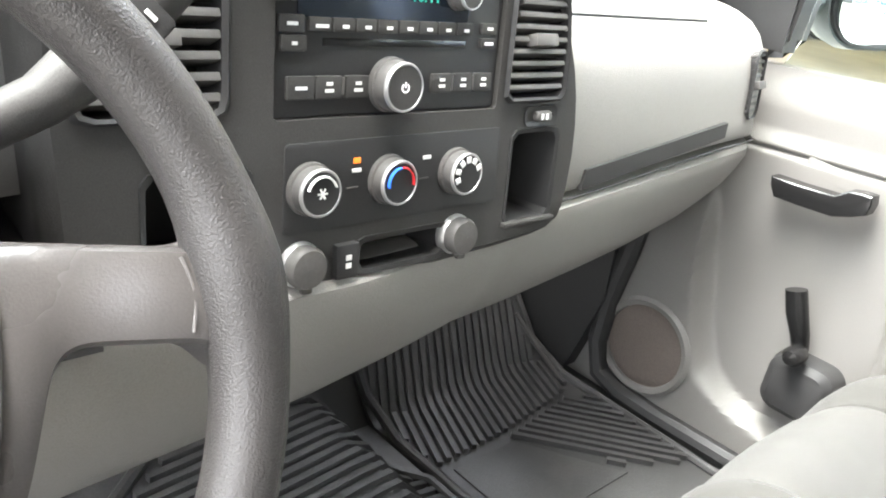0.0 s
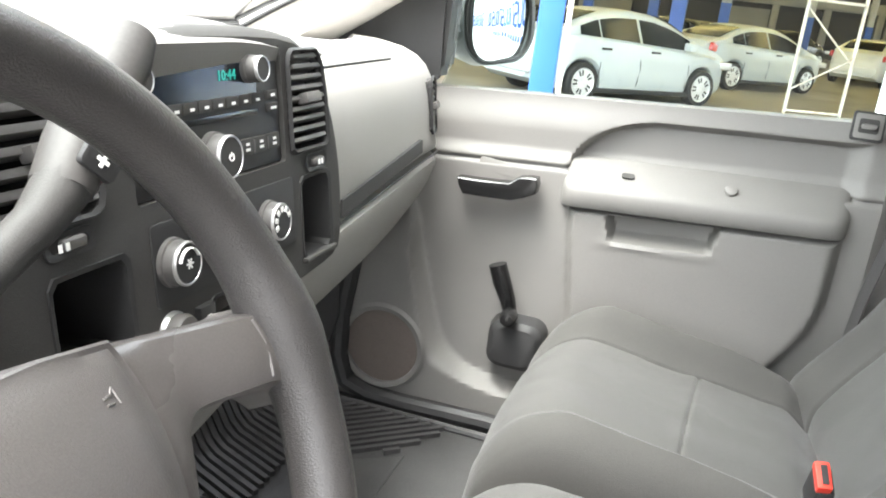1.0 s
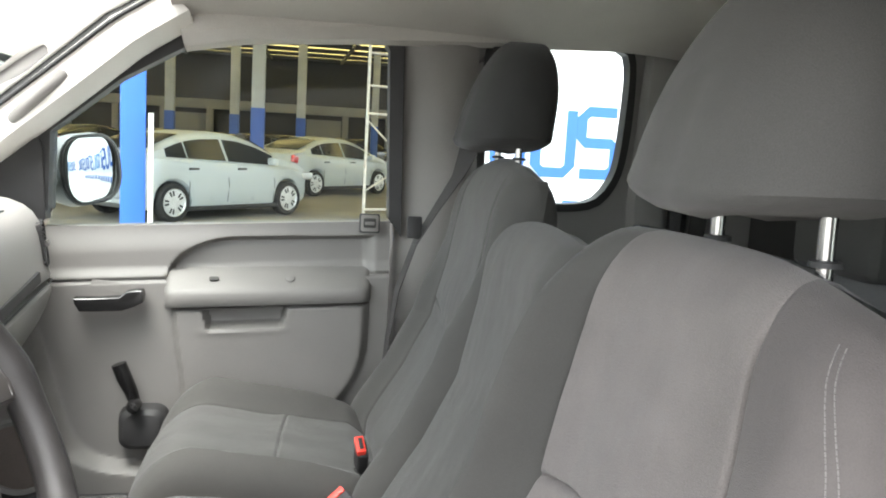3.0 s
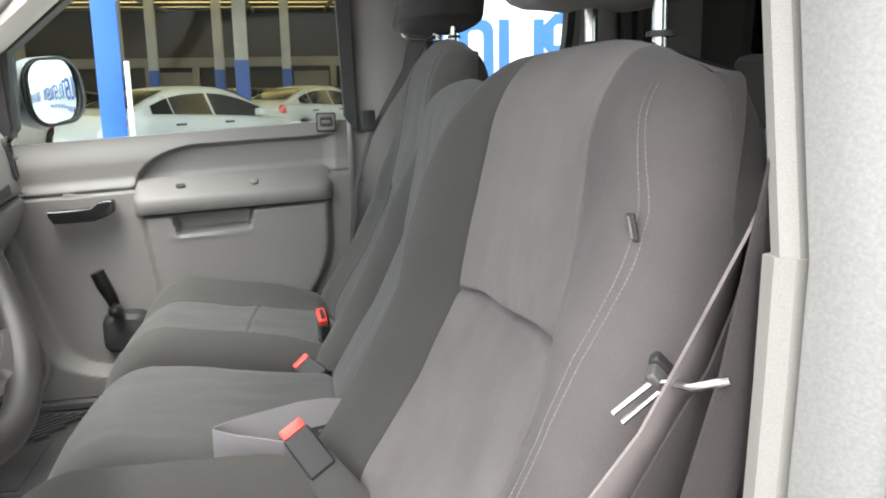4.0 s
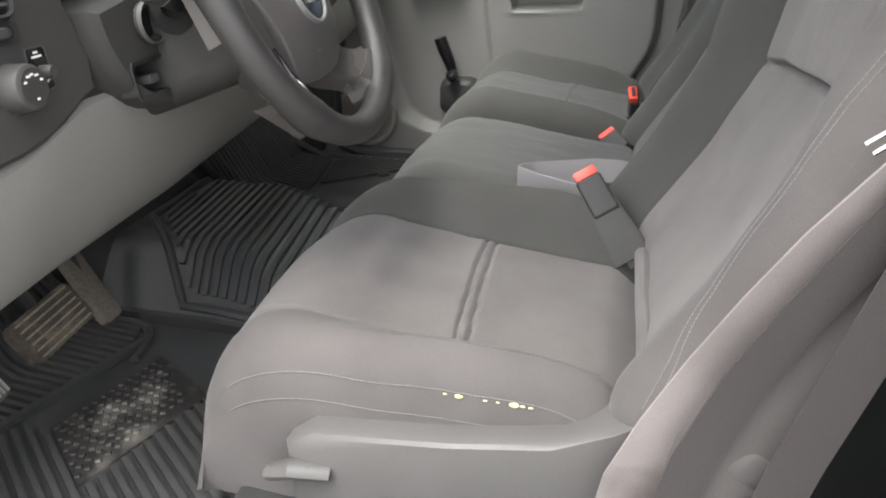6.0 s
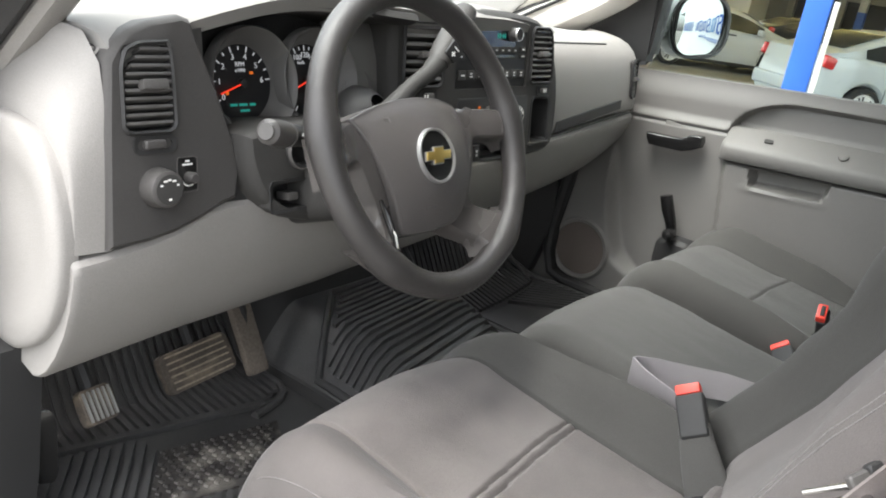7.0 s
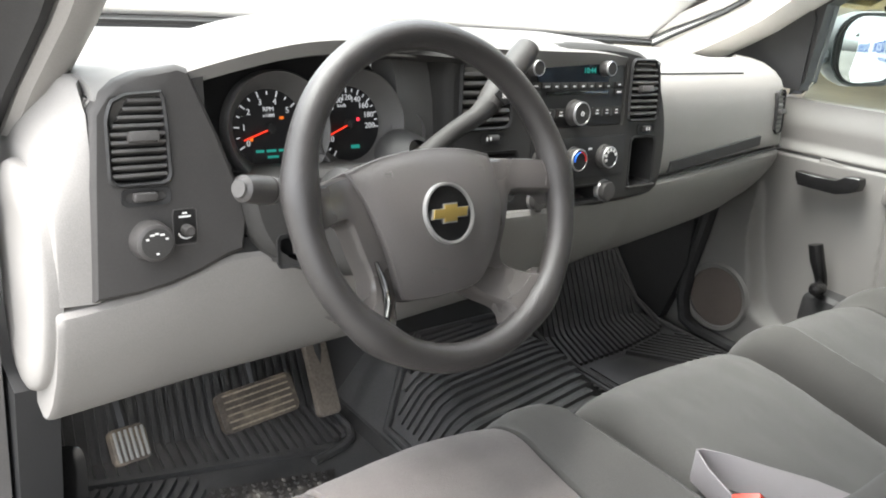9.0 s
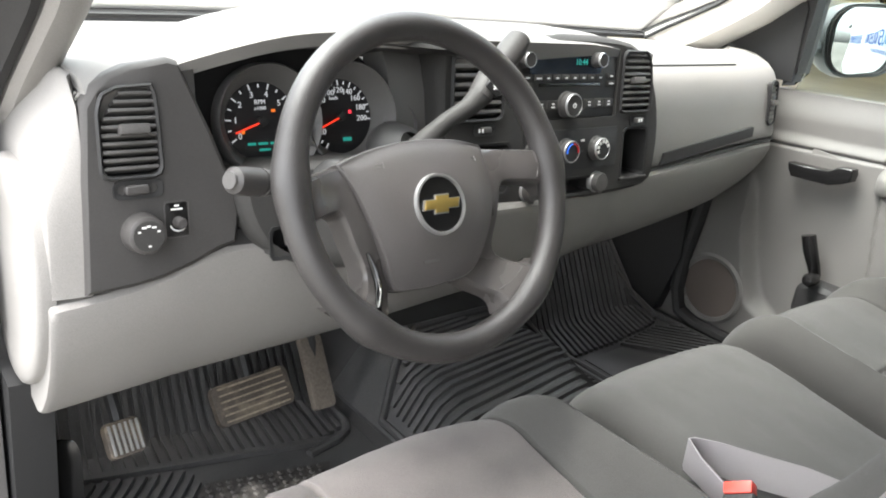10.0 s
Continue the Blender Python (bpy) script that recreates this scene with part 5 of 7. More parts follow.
# right: an upper arm, a web beside the hub and a lower arm, drawn as one strip from the upper rim round to the lower rim
arm("spoke", bowed([(0.157, 0.0300), (0.146, 0.0300), (0.124, 0.034), (0.086, 0.040), (0.079, 0.028), (0.076, 0.0147), (0.069, -0.0235), (0.049, -0.064), (0.031, -0.086), (0.046, -0.106), (0.066, -0.124), (0.070, -0.142)]),
    bowed([(0.159, -0.019), (0.147, -0.0075), (0.128, -0.0035), (0.110, -0.0015), (0.101, -0.005), (0.096, -0.014), (0.087, -0.040), (0.079, -0.064), (0.083, -0.078), (0.094, -0.087), (0.112, -0.094), (0.130, -0.090)]))
arm("spoke", bowed([(-0.163, 0.0150), (-0.150, 0.0160), (-0.136, 0.0205), (-0.096, 0.0300), (-0.089, 0.018), (-0.085, 0.006), (-0.078, -0.0235), (-0.067, -0.060), (-0.060, -0.088), (-0.070, -0.108), (-0.085, -0.126), (-0.087, -0.142)]),
    bowed([(-0.162, -0.036), (-0.150, -0.0250), (-0.136, -0.0195), (-0.116, -0.0155), (-0.109, -0.018), (-0.105, -0.026), (-0.099, -0.046), (-0.092, -0.066), (-0.093, -0.082), (-0.104, -0.096), (-0.122, -0.105), (-0.140, -0.100)]))
for (ax, ay), (bx, by) in (((0.139, 0.0315), (0.140, -0.0062)), ((-0.146, 0.0172), (-0.146, -0.0232)), ((0.0605, -0.1185), (0.1055, -0.0915)), ((-0.0790, -0.1185), (-0.1165, -0.1015))):
    line = [(ax + (bx - ax) * t, ay + (by - ay) * t, 1 + 0.03 * math.sin(math.pi * t)) for t in lin(0.14, 0.86, 9)]
    part("rim_joint", tube([WM @ V(x * k, y * k, spoke_z(x * k, y * k) + 0.0004) for x, y, k in line], 0.0007, 5), M_MARK, wheel)
em = part("emblem_disc", lathe([(0.0, 0.0385), (0.0275, 0.0380), (0.0285, 0.034)], 40, HW @ Matrix.Translation((0.0, -0.019, 0))), M_GLOSS, wheel, "round dark emblem")
part("emblem_ring", lathe([(0.0275, 0.036), (0.0285, 0.0405), (0.0305, 0.0405), (0.0315, 0.034)], 40, HW @ Matrix.Translation((0.0, -0.019, 0))), M_SILVER, em, "silver ring")
M_GOLD = material("gold_badge", (0.55, 0.40, 0.12), 0.3, metal=0.8, blotch=0.05)
EM = HW @ Matrix.Translation((0.0, -0.019, 0.0405))
badge = [(-0.0225, -0.0045), (-0.009, -0.0045), (-0.0095, -0.0085), (0.0065, -0.0085), (0.007, -0.0045), (0.0195, -0.0045), (0.0225, 0.0045), (0.009, 0.0045), (0.0095, 0.0085), (-0.0065, 0.0085), (-0.007, 0.0045), (-0.0195, 0.0045)]
part("badge_edge", plate([(x * 1.08, y * 1.16) for x, y in badge], EM, 0.002), M_SILVER, em)
part("badge", plate(badge, EM @ Matrix.Translation((0, 0, 0.0012)), 0.002, 0.0005), M_GOLD, em, "plain gold badge")
for x, y in ((-0.062, 0.026), (0.060, 0.026)):
    for dx, dy, ex, ey in ((-0.0040, 0.0014, 0.0010, 0.0014), (0.0010, 0.0014, 0.0040, 0.0032), (0.0040, 0.0032, 0.0034, -0.0030), (-0.0036, -0.0012, 0.0004, -0.0018)):
        part("horn_mark", tube([WM @ V(x + a, y + b, hub_z(x + a, y + b) + 0.0002) for a, b in ((dx, dy), (ex, ey))], 0.0005, 5), M_MARK, wheel)
part("caption_bar", rbox((0, 0, 0), (0.020, 0.003, 0.0006), 0, WM @ Matrix.Translation((-0.022, -0.074, hub_z(-0.022, -0.074) + 0.0003))), M_TABG, wheel)
part("hub_skirt", loft([[WM @ V(x * k, y * k - 0.006, min(z, hub_z(x, y) + z)) for x, y in hub_r] for z, k in ((-0.075, 0.72), (-0.05, 0.92), (-0.022, 0.95))]), M_DARK, wheel)
part("switch_pad", tube([WM @ V(x, y, spoke_z(x, y) + 0.001) for x, y in ((-0.0865, -0.056), (-0.0815, -0.072), (-0.0800, -0.086), (-0.086, -0.100), (-0.096, -0.112))], [0.003, 0.006, 0.0075, 0.0075, 0.006], 12, flat=0.55), M_GLOSS, wheel, "glossy spoke trim")

column = thing("steering_column", (-0.372, 0.15, 0.53), "charcoal steering column shroud", "steering column")
secs = []
for t, w, h in ((0.05, 0.050, 0.050), (0.055, 0.052, 0.052), (0.06, 0.062, 0.058), (0.10, 0.068, 0.058), (0.15, 0.070, 0.055), (0.22, 0.068, 0.05)):
    c = WM @ V(0, -0.012, -t)
    secs.append([c + V(x * w, 0, 0) + (WM.to_3x3() @ V(0, 1, 0)) * (y * h) for x, y in rrect(2, 2, 0.5, 5)])
part("shroud", loft(secs), M_DARK, column)
CS = axes((-0.43, 0.137, 0.565), (1, 0, 0), (0, -1, 0.18))
shroud = [(-0.086, 0.055), (-0.084, 0.024), (-0.072, -0.008), (-0.054, -0.026), (-0.028, -0.040), (0.020, -0.050), (0.075, -0.050), (0.102, -0.034), (0.112, 0.0), (0.110, 0.055)]
holed(soften(shroud, 1), [(-0.030, -0.020, 0.064, 0.030, 0.004)], CS, 0.09, "lower_shroud", M_DARK, column, "charcoal lower column shroud with a recess", rim=0.010)
rec = pocket("column_recess", CS @ Matrix.Translation((-0.030, -0.020, 0.0005)), 0.064, 0.030, 0.03, column)
part("tilt_lever", rbox((0, 0, 0), (0.016, 0.010, 0.022), 0.003, CS @ Matrix.Translation((-0.028, -0.022, -0.012)), 2), M_TABG, rec)
part("key_socket", lathe([(0.0, -0.002), (0.014, -0.002), (0.016, 0.006), (0.020, 0.006), (0.021, 0.0)], 28, CS @ Matrix.Translation((-0.020, 0.030, 0.002))), M_BLACK, column)
part("socket_ring", lathe([(0.0185, 0.004), (0.020, 0.008), (0.0215, 0.004)], 28, CS @ Matrix.Translation((-0.020, 0.030, 0.002))), M_TABG, column)
M_GRIP = material("shift_lever_grip", (0.046, 0.044, 0.042), 0.55, grain=0.08, blotch=0.08, spec=0.25)
stalk = thing("turn_signal_stalk", (-0.55, 0.07, 0.64), "black turn signal stalk with a pale knob end", "indicator stalk")
part("arm", tube([V(-0.435, 0.112, 0.612), V(-0.48, 0.095, 0.622), V(-0.515, 0.078, 0.632), V(-0.545, 0.068, 0.638)], [0.009, 0.009, 0.011, 0.0125], 16), M_BLACK, stalk)
part("collar_ring", tube([V(-0.538, 0.070, 0.6365), V(-0.541, 0.069, 0.637)], 0.0133, 18), M_TABG, stalk)
part("end_knob", tube([V(-0.545, 0.068, 0.638), V(-0.560, 0.062, 0.642), V(-0.574, 0.057, 0.6455), V(-0.578, 0.0555, 0.6465)], [0.0135, 0.0135, 0.0125, 0.007], 18), M_KNOB, stalk, "worn grey end knob")
part("end_cap", tube([V(-0.5772, 0.0558, 0.6462), V(-0.5792, 0.0551, 0.6467)], [0.0088, 0.0080], 18), M_TABG, stalk, "worn grey end face")
for k in range(4):
    part("symbol", rbox((-0.528 + 0.008 * k, 0.056 + 0.0, 0.640 + 0.0035 * k), (0.004, 0.0008, 0.003), 0), M_WHITE, stalk)
part("boot", lathe([(0.030, 0.0), (0.028, 0.012), (0.020, 0.02), (0.014, 0.035)], 24, axes((-0.425, 0.118, 0.608), (0, 0, 1), (-0.9, -0.4, 0.2))), M_BLACK, stalk)
lever = thing("gear_lever", (-0.30, 0.12, 0.65), "grey column gear lever with a plus-minus rocker", "gear lever")
part("arm", tube([V(-0.325, 0.13, 0.625), V(-0.30, 0.128, 0.652), V(-0.275, 0.130, 0.668), V(-0.24, 0.135, 0.682), V(-0.215, 0.138, 0.700)], [0.017, 0.012, 0.0105, 0.0115, 0.015], 14), M_DARK, lever)
part("grip", tube([V(-0.222, 0.137, 0.695), V(-0.205, 0.141, 0.713), V(-0.185, 0.146, 0.732), V(-0.161, 0.153, 0.752), V(-0.150, 0.1565, 0.762), V(-0.146, 0.158, 0.765)], [0.0155, 0.0178, 0.0178, 0.0180, 0.016, 0.009], 18, flat=0.85), M_GRIP, lever, "grey lever grip")
LM = axes((-0.206, 0.1215, 0.715), (0.72, 0.14, 0.68), (-0.2, -0.95, 0.25))
part("rocker", plate(rrect(0.030, 0.021, 0.003, 3), LM, 0.004, 0.001), M_BLACK, lever)
for dx, w, h in ((-0.008, 0.007, 0.0020), (-0.008, 0.0020, 0.007), (0.001, 0.0020, 0.009), (0.009, 0.0020, 0.006)):
    part("symbol", rbox((0, 0, 0), (w, h, 0.0005), 0, LM @ Matrix.Translation((dx, 0, 0.0005))), M_WHITE, lever)
part("lever_boot", lathe([(0.045, 0.0), (0.044, 0.012), (0.034, 0.024), (0.018, 0.034)], 28, axes((-0.300, 0.185, 0.612), (1, 0, 0), (0.1, -0.75, 0.65))), M_BLACK, lever)

# ---- pedals ----
M_PEDAL = material("worn_rubber_pedal", (0.075, 0.062, 0.05), 0.7, grain=0.3, scale=300, bump=0.5, blotch=0.3, stain=(0.30, 0.24, 0.17), stain_scale=30, stain_amount=0.6)
M_PEDALR = material("worn_pedal_edge", (0.30, 0.25, 0.19), 0.6, grain=0.3, scale=200, blotch=0.3)


def pedal(name, label, c, x_axis, normal, w, h, ribs, arm, mat=None):
    p = thing(name, c, label, "pedal", "foot pedals")
    m = axes(c, x_axis, normal)
    part("pad", plate(rrect(w, h, min(w, h) * 0.18, 4), m, 0.014, 0.004), mat or M_PEDAL, p)
    for k in range(ribs):
        y = -h * 0.40 + h * 0.80 * k / max(1, ribs - 1)
        part("rib", rbox((0, 0, 0), (w * 0.84, h * 0.045, 0.004), 0.001, m @ Matrix.Translation((0.0, y, 0.001))), M_PEDALR, p)
    if arm:
        part("arm", tube([m @ V(0, 0.0, -0.012)] + [Vector(q) for q in arm], 0.009, 8), M_BLACK, p)
    return p


pedal("brake_pedal", "worn ribbed rubber brake pedal", (-0.375, 0.388, 0.190), (1, 0, 0.10), (0, -0.80, 0.60), 0.128, 0.062, 6, [(-0.375, 0.45, 0.26), (-0.37, 0.52, 0.42)])
pedal("accelerator_pedal", "tall plain worn accelerator pedal", (-0.236, 0.432, 0.172), (1, 0, 0.03), (0, -0.86, 0.50), 0.041, 0.125, 0, [(-0.236, 0.50, 0.30), (-0.236, 0.56, 0.42)], material("dusty_pedal_rubber", (0.16, 0.135, 0.11), 0.75, grain=0.2, scale=200, bump=0.4, blotch=0.25))
pk = pedal("parking_brake_pedal", "small ribbed parking brake pedal", (-0.600, 0.288, 0.248), (1, -0.15, 0.18), (0.1, -0.80, 0.60), 0.046, 0.046, 0, [(-0.605, 0.34, 0.30), (-0.61, 0.45, 0.40)])
pm = axes((-0.600, 0.288, 0.248), (1, -0.15, 0.18), (0.1, -0.80, 0.60))
for k in range(6):
    part("rib", rbox((0, 0, 0), (0.003, 0.038, 0.004), 0.001, pm @ Matrix.Translation((-0.0175 + 0.007 * k, 0, 0.001))), M_SILVER, pk)
rel = thing("hood_release", (-0.68, 0.32, 0.19), "black bonnet release handle on the kick panel", "release lever")
part("lever", loft([[V(-0.664, 0.302, 0.205) + V(0.013 * k * x, -0.010 * k * x + 0.012 * y * k * 0.3, 0.050 * y) for x, y in rrect(2, 2, 0.6, 4)] for k in (0.7, 1.0)] + [[V(-0.690, 0.315, 0.205) + V(0.012 * x, -0.010 * x, 0.046 * y) for x, y in rrect(2, 2, 0.6, 4)]]), M_GLOSS, rel)

# ---- rubber mats with ribs that follow the floor ----
def clip_line(p, d, poly):
    """Where the line p + s d runs inside a convex outline: its two ends, or None."""
    ts = []
    for (ax, ay), (bx, by) in zip(poly, poly[1:] + poly[:1]):
        ex, ey = bx - ax, by - ay
        den = d[0] * ey - d[1] * ex
        if abs(den) < 1e-9:
            continue
        s = ((ax - p[0]) * ey - (ay - p[1]) * ex) / den
        u = ((ax - p[0]) * d[1] - (ay - p[1]) * d[0]) / den
        if -1e-6 <= u <= 1 + 1e-6:
            ts.append(s)
    return (min(ts), max(ts)) if len(ts) >= 2 and max(ts) - min(ts) > 0.012 else None


def mat_ribs(fields, pitch, parent):
    """Raised ribs in each field: an outline and the way its ribs run."""
    for poly, d in fields:
        d = Vector(d).normalized()
        nrm = Vector((-d.y, d.x))
        offs = [Vector(q).dot(nrm) for q in poly]
        bm = bmesh.new()
        o = min(offs) + pitch * 0.5
        while o < max(offs):
            c = clip_line(nrm * o, d, poly)
            if c:
                pts = [nrm * o + d * (c[0] + (c[1] - c[0]) * k / 12) for k in range(13)]
                ribbon([V(q.x, q.y, floor_z(q.x, q.y) + 0.0078) for q in pts], pitch * 0.52, 0.0085, (nrm.x, nrm.y, 0), bm=bm)
            o += pitch
        part("mat_ribs", bm, M_MAT, parent, kind="stuff")


def rubber_mat(name, label, x0, x1, y0, y1, fields, rim, pitch=0.0155):
    m = thing(name, ((x0 + x1) / 2, y0, 0.09), label, "floor mat", "floor mats")
    part("mat_base", sheet(lambda x, y: V(x, y, floor_z(x, y) + 0.004), lin(x0, x1, 30), lin(y0, y1, 40), 0.008, (0, 0, -1)), M_MAT, m)
    mat_ribs(fields, pitch, m)
    pts = []
    for (ax, ay), (bx, by) in zip(rim, rim[1:]):
        pts += [(ax + (bx - ax) * k / 8, ay + (by - ay) * k / 8) for k in range(8)]
    pts.append(rim[-1])
    part("mat_rim", tube([V(x, y, floor_z(x, y) + 0.007) for x, y in pts], 0.0075, 8), M_MAT, m, "raised rubber rim")
    return m


dm = rubber_mat("driver_mat", "black ribbed rubber mat, dusty and worn at the heel", -0.665, -0.205, 0.04, 0.70,
                [([(-0.645, 0.432), (-0.42, 0.380), (-0.27, 0.352), (-0.225, 0.365), (-0.225, 0.69), (-0.645, 0.69)], (0.12, 1)),
                 ([(-0.65, 0.42), (-0.485, 0.376), (-0.482, 0.330), (-0.572, 0.230), (-0.65, 0.15)], (0.85, 1)),
                 ([(-0.65, 0.142), (-0.566, 0.226), (-0.36, 0.176), (-0.27, 0.05), (-0.65, 0.05)], (0.85, 1))],
                [(-0.655, 0.05), (-0.655, 0.69), (-0.215, 0.69), (-0.212, 0.42), (-0.214, 0.375), (-0.226, 0.352), (-0.25, 0.338), (-0.31, 0.325)])
part("heel_bar", ribbon([V(x, 0.356 - 0.235 * (x + 0.32), floor_z(x, 0.36) + 0.007) for x in lin(-0.65, -0.26, 12)], 0.012, 0.010, (0, 1, 0)), M_MAT, dm)
heel = [(-0.474, 0.336), (-0.563, 0.237), (-0.365, 0.180), (-0.290, 0.295)]
M_HEEL = material("worn_heel_rubber", (0.035, 0.032, 0.03), 0.45, grain=0.4, scale=120, bump=0.5, blotch=0.4, stain=(0.26, 0.24, 0.21), stain_scale=22, stain_amount=0.9)
part("heel_pad", plate(heel[::-1], Matrix.Translation((0, 0, 0.0995)), 0.004, 0.001), M_HEEL, dm, "worn smooth heel pad")
bm = bmesh.new()
hx, hy = Vector(heel[1]) - Vector(heel[0]), Vector(heel[3]) - Vector(heel[0])
for i in range(9):
    for j in range(12):
        q = Vector(heel[0]) + hx * ((i + 0.6) / 9.6) + hy * ((j + (0.75 if i % 2 else 0.35)) / 12.4)
        rbox((q.x, q.y, 0.1005), (0.008, 0.008, 0.0045), 0.0015, pose(0, 0, 0, 0, 0, 20), 1, bm=bm)
part("heel_studs", bm, M_HEEL, dm, kind="stuff")
rubber_mat("centre_mat", "black ribbed rubber mat over the tunnel", -0.185, 0.30, 0.04, 0.47,
           [([(-0.165, 0.06), (-0.165, 0.315), (-0.02, 0.435), (0.19, 0.44), (0.285, 0.33), (0.285, 0.06)], (1, 0.10))],
           [(-0.18, 0.05), (-0.178, 0.32), (-0.03, 0.45), (0.20, 0.455), (0.295, 0.335), (0.295, 0.05)])
pmat = rubber_mat("passenger_mat", "black ribbed rubber mat in the passenger footwell", 0.305, 0.68, 0.02, 0.66,
                  [([(0.32, 0.35), (0.46, 0.356), (0.62, 0.378), (0.66, 0.40), (0.66, 0.65), (0.32, 0.65)], (0.42, 1)),
                   ([(0.465, 0.346), (0.615, 0.368), (0.665, 0.345), (0.665, 0.16), (0.560, 0.215)], (-0.9, 1))],
                  [(0.312, 0.03), (0.312, 0.65), (0.672, 0.65), (0.672, 0.03)])
part("heel_pad", plate([(0.34, 0.20), (0.555, 0.20), (0.46, 0.335), (0.34, 0.335)], Matrix.Translation((0, 0, 0.0985)), 0.003, 0.001), M_MAT, pmat)
part("edge_strip", tube([V(0.623, 0.503, 0.182), V(0.640, 0.452, 0.135), V(0.653, 0.408, 0.100)], 0.004, 6), M_TABG, pmat)
part("tunnel_cover", loft([[V(0.03 + u * w, y, z) for u, w, z in ((-1, 0.235, 0.10), (-1, 0.20, 0.16), (-0.85, 0.16, 0.215), (-0.5, 0.16, 0.228), (0.5, 0.16, 0.228), (0.85, 0.16, 0.215), (1, 0.20, 0.16), (1, 0.235, 0.10))] for y in (0.52, 0.60, 0.78)]), M_BLACK, floor)

# ---- seats ----
BAND = []
INNER = {-1: -0.378 * K, 1: None}


def two_cloths(ob, second, inner=None):
    """Bolsters beyond the seams take a second cloth, the worn outer one a third."""
    ob.data.materials.append(second)
    ob.data.materials.append(M_FABO)
    n = BAND[0]
    for p in ob.data.polygons:
        if BAND[1 + p.index % n]:
            p.material_index = 1 if inner is None or p.center.x > inner else 2
    return ob


def cushion(cx, hw, y0, y1, z, bol=(0.335, 0.352), zb=0.13, cross=None, r=0.05, seam=0.63, skew=0.0, pad=None, pleat=2, edge=None, tilt=0.0):
    """Seat cushion: a sunk middle panel between two bolsters, lofted from the back y0 to the front y1, which rolls down."""
    secs = []
    pad = pad or [(-0.42, z - 0.030), (-0.30, z - 0.022), (-0.18, z - 0.008), (-0.06, z + 0.012), (0.02, z + 0.026), (0.08, z + 0.028)]
    ts = sorted(set(lin(0, 1, 44) + ([(cross - y0) / (y1 - y0) + d * 0.004 for d in range(-12, 13)] if cross is not None else [])))
    us = sorted(set(lin(-1, 1, 41) + [s * (seam + d) for s in (-1, 1) for d in (-0.04, -0.02, -0.01, 0, 0.01, 0.02, 0.04)] + [0.9, 0.94, 0.97, 0.985, -0.9, -0.94, -0.97, -0.985]))
    for t in ts:
        y = y0 + (y1 - y0) * t
        k = max(0.0, (t - 0.74) / 0.26)
        drop = (1 - math.sqrt(max(0.0, 1 - k * k))) * (z - zb) * 0.80
        base = inter(y, pad)
        prof = []
        for u in us:
            au = abs(u)
            rise = max(0.004, (bol[0] if u < 0 else bol[1]) + tilt * (y + 0.13) - base)
            h = base - drop + 0.006 * (1 - min(1.0, au / seam) ** 2) + rise * ss(seam - 0.01, seam + 0.24, au) * (1 - 0.6 * k) * (0.45 + 0.55 * ss(-0.39, -0.24, y))
            e = max(0.0, (au - (1 - r / hw)) / (r / hw))
            h -= (1 - math.sqrt(max(0.0, 1 - e * e))) * r * 1.2
            h -= 0.006 * math.exp(-((au - seam) / 0.012) ** 2)
            if cross is not None and au < seam:
                q = y - cross - skew * u
                wob = 0.0016 * noise.noise(Vector((u * 9 + cx, 3.0, 0.0)))
                g = math.exp(-((q - 0.006 + wob) / 0.0022) ** 2) + math.exp(-((q + 0.006 - wob * 1.6) / 0.0026) ** 2) if pleat == 2 else 0.9 * math.exp(-(q / 0.0026) ** 2)
                h -= (0.006 * g - 0.003 * math.exp(-(q / 0.02) ** 2)) * ss(seam, seam - 0.04, au)
            h -= 0.028 * ss(-0.322, -0.372, y)
            h += 0.0026 * noise.noise(Vector((u * 4 + cx * 9, y * 14, 1.0))) + 0.0009 * noise.noise(Vector((u * 14, y * 50, 6.0)))
            prof.append(V(cx + u * hw * (1 - 0.05 * ss(0.75, 1, t)), y + 0.012 * (1 - u * u) * t, max(h, zb + 0.01)))
        lo = prof[0].z
        for u, zz in ((1.005, 0.75), (0.995, 0.4), (0.93, 0.0), (-0.93, 0.0), (-0.985, 0.4), (-1.005, 0.75)):
            prof.append(V(cx + u * hw * (1 - 0.05 * ss(0.75, 1, t)), y + 0.006 * t, zb + (min(lo, prof[len(us) - 1].z) - zb) * zz))
        if edge is not None and -0.37 < y < 0.035:
            side_top = prof[0] + (prof[-1] - prof[0]) * 0.16
            edge.append((prof[us.index(-0.985)] + V(-0.0004, 0, 0.0004), side_top + V(-0.0006, 0, 0)))
        secs.append(prof)
    BAND[:] = [len(secs[0])] + [i >= len(us) - 1 or abs(us[i] + us[i + 1]) / 2 > seam for i in range(len(secs[0]))]
    return loft(secs)


BACK = [(0.20, -0.31), (0.29, -0.345), (0.36, -0.385), (0.44, -0.435), (0.54, -0.483), (0.65, -0.505), (0.76, -0.520), (0.85, -0.535)]


def back_y(z):
    return inter(z, BACK)


def swell(z, a, tall=False):
    """How far a side bolster stands out at height z; a tall one keeps its depth to the shoulder."""
    if tall:
        return a * inter(z, [(0.24, 0.75), (0.35, 1.0), (0.60, 1.0), (0.66, 0.93), (0.71, 0.74), (0.75, 0.50), (0.80, 0.30)])
    return a * inter(z, [(0.24, 0.75), (0.35, 1.0), (0.54, 1.0), (0.60, 0.82), (0.66, 0.42), (0.70, 0.2), (0.78, 0.08), (0.9, 0.05)])


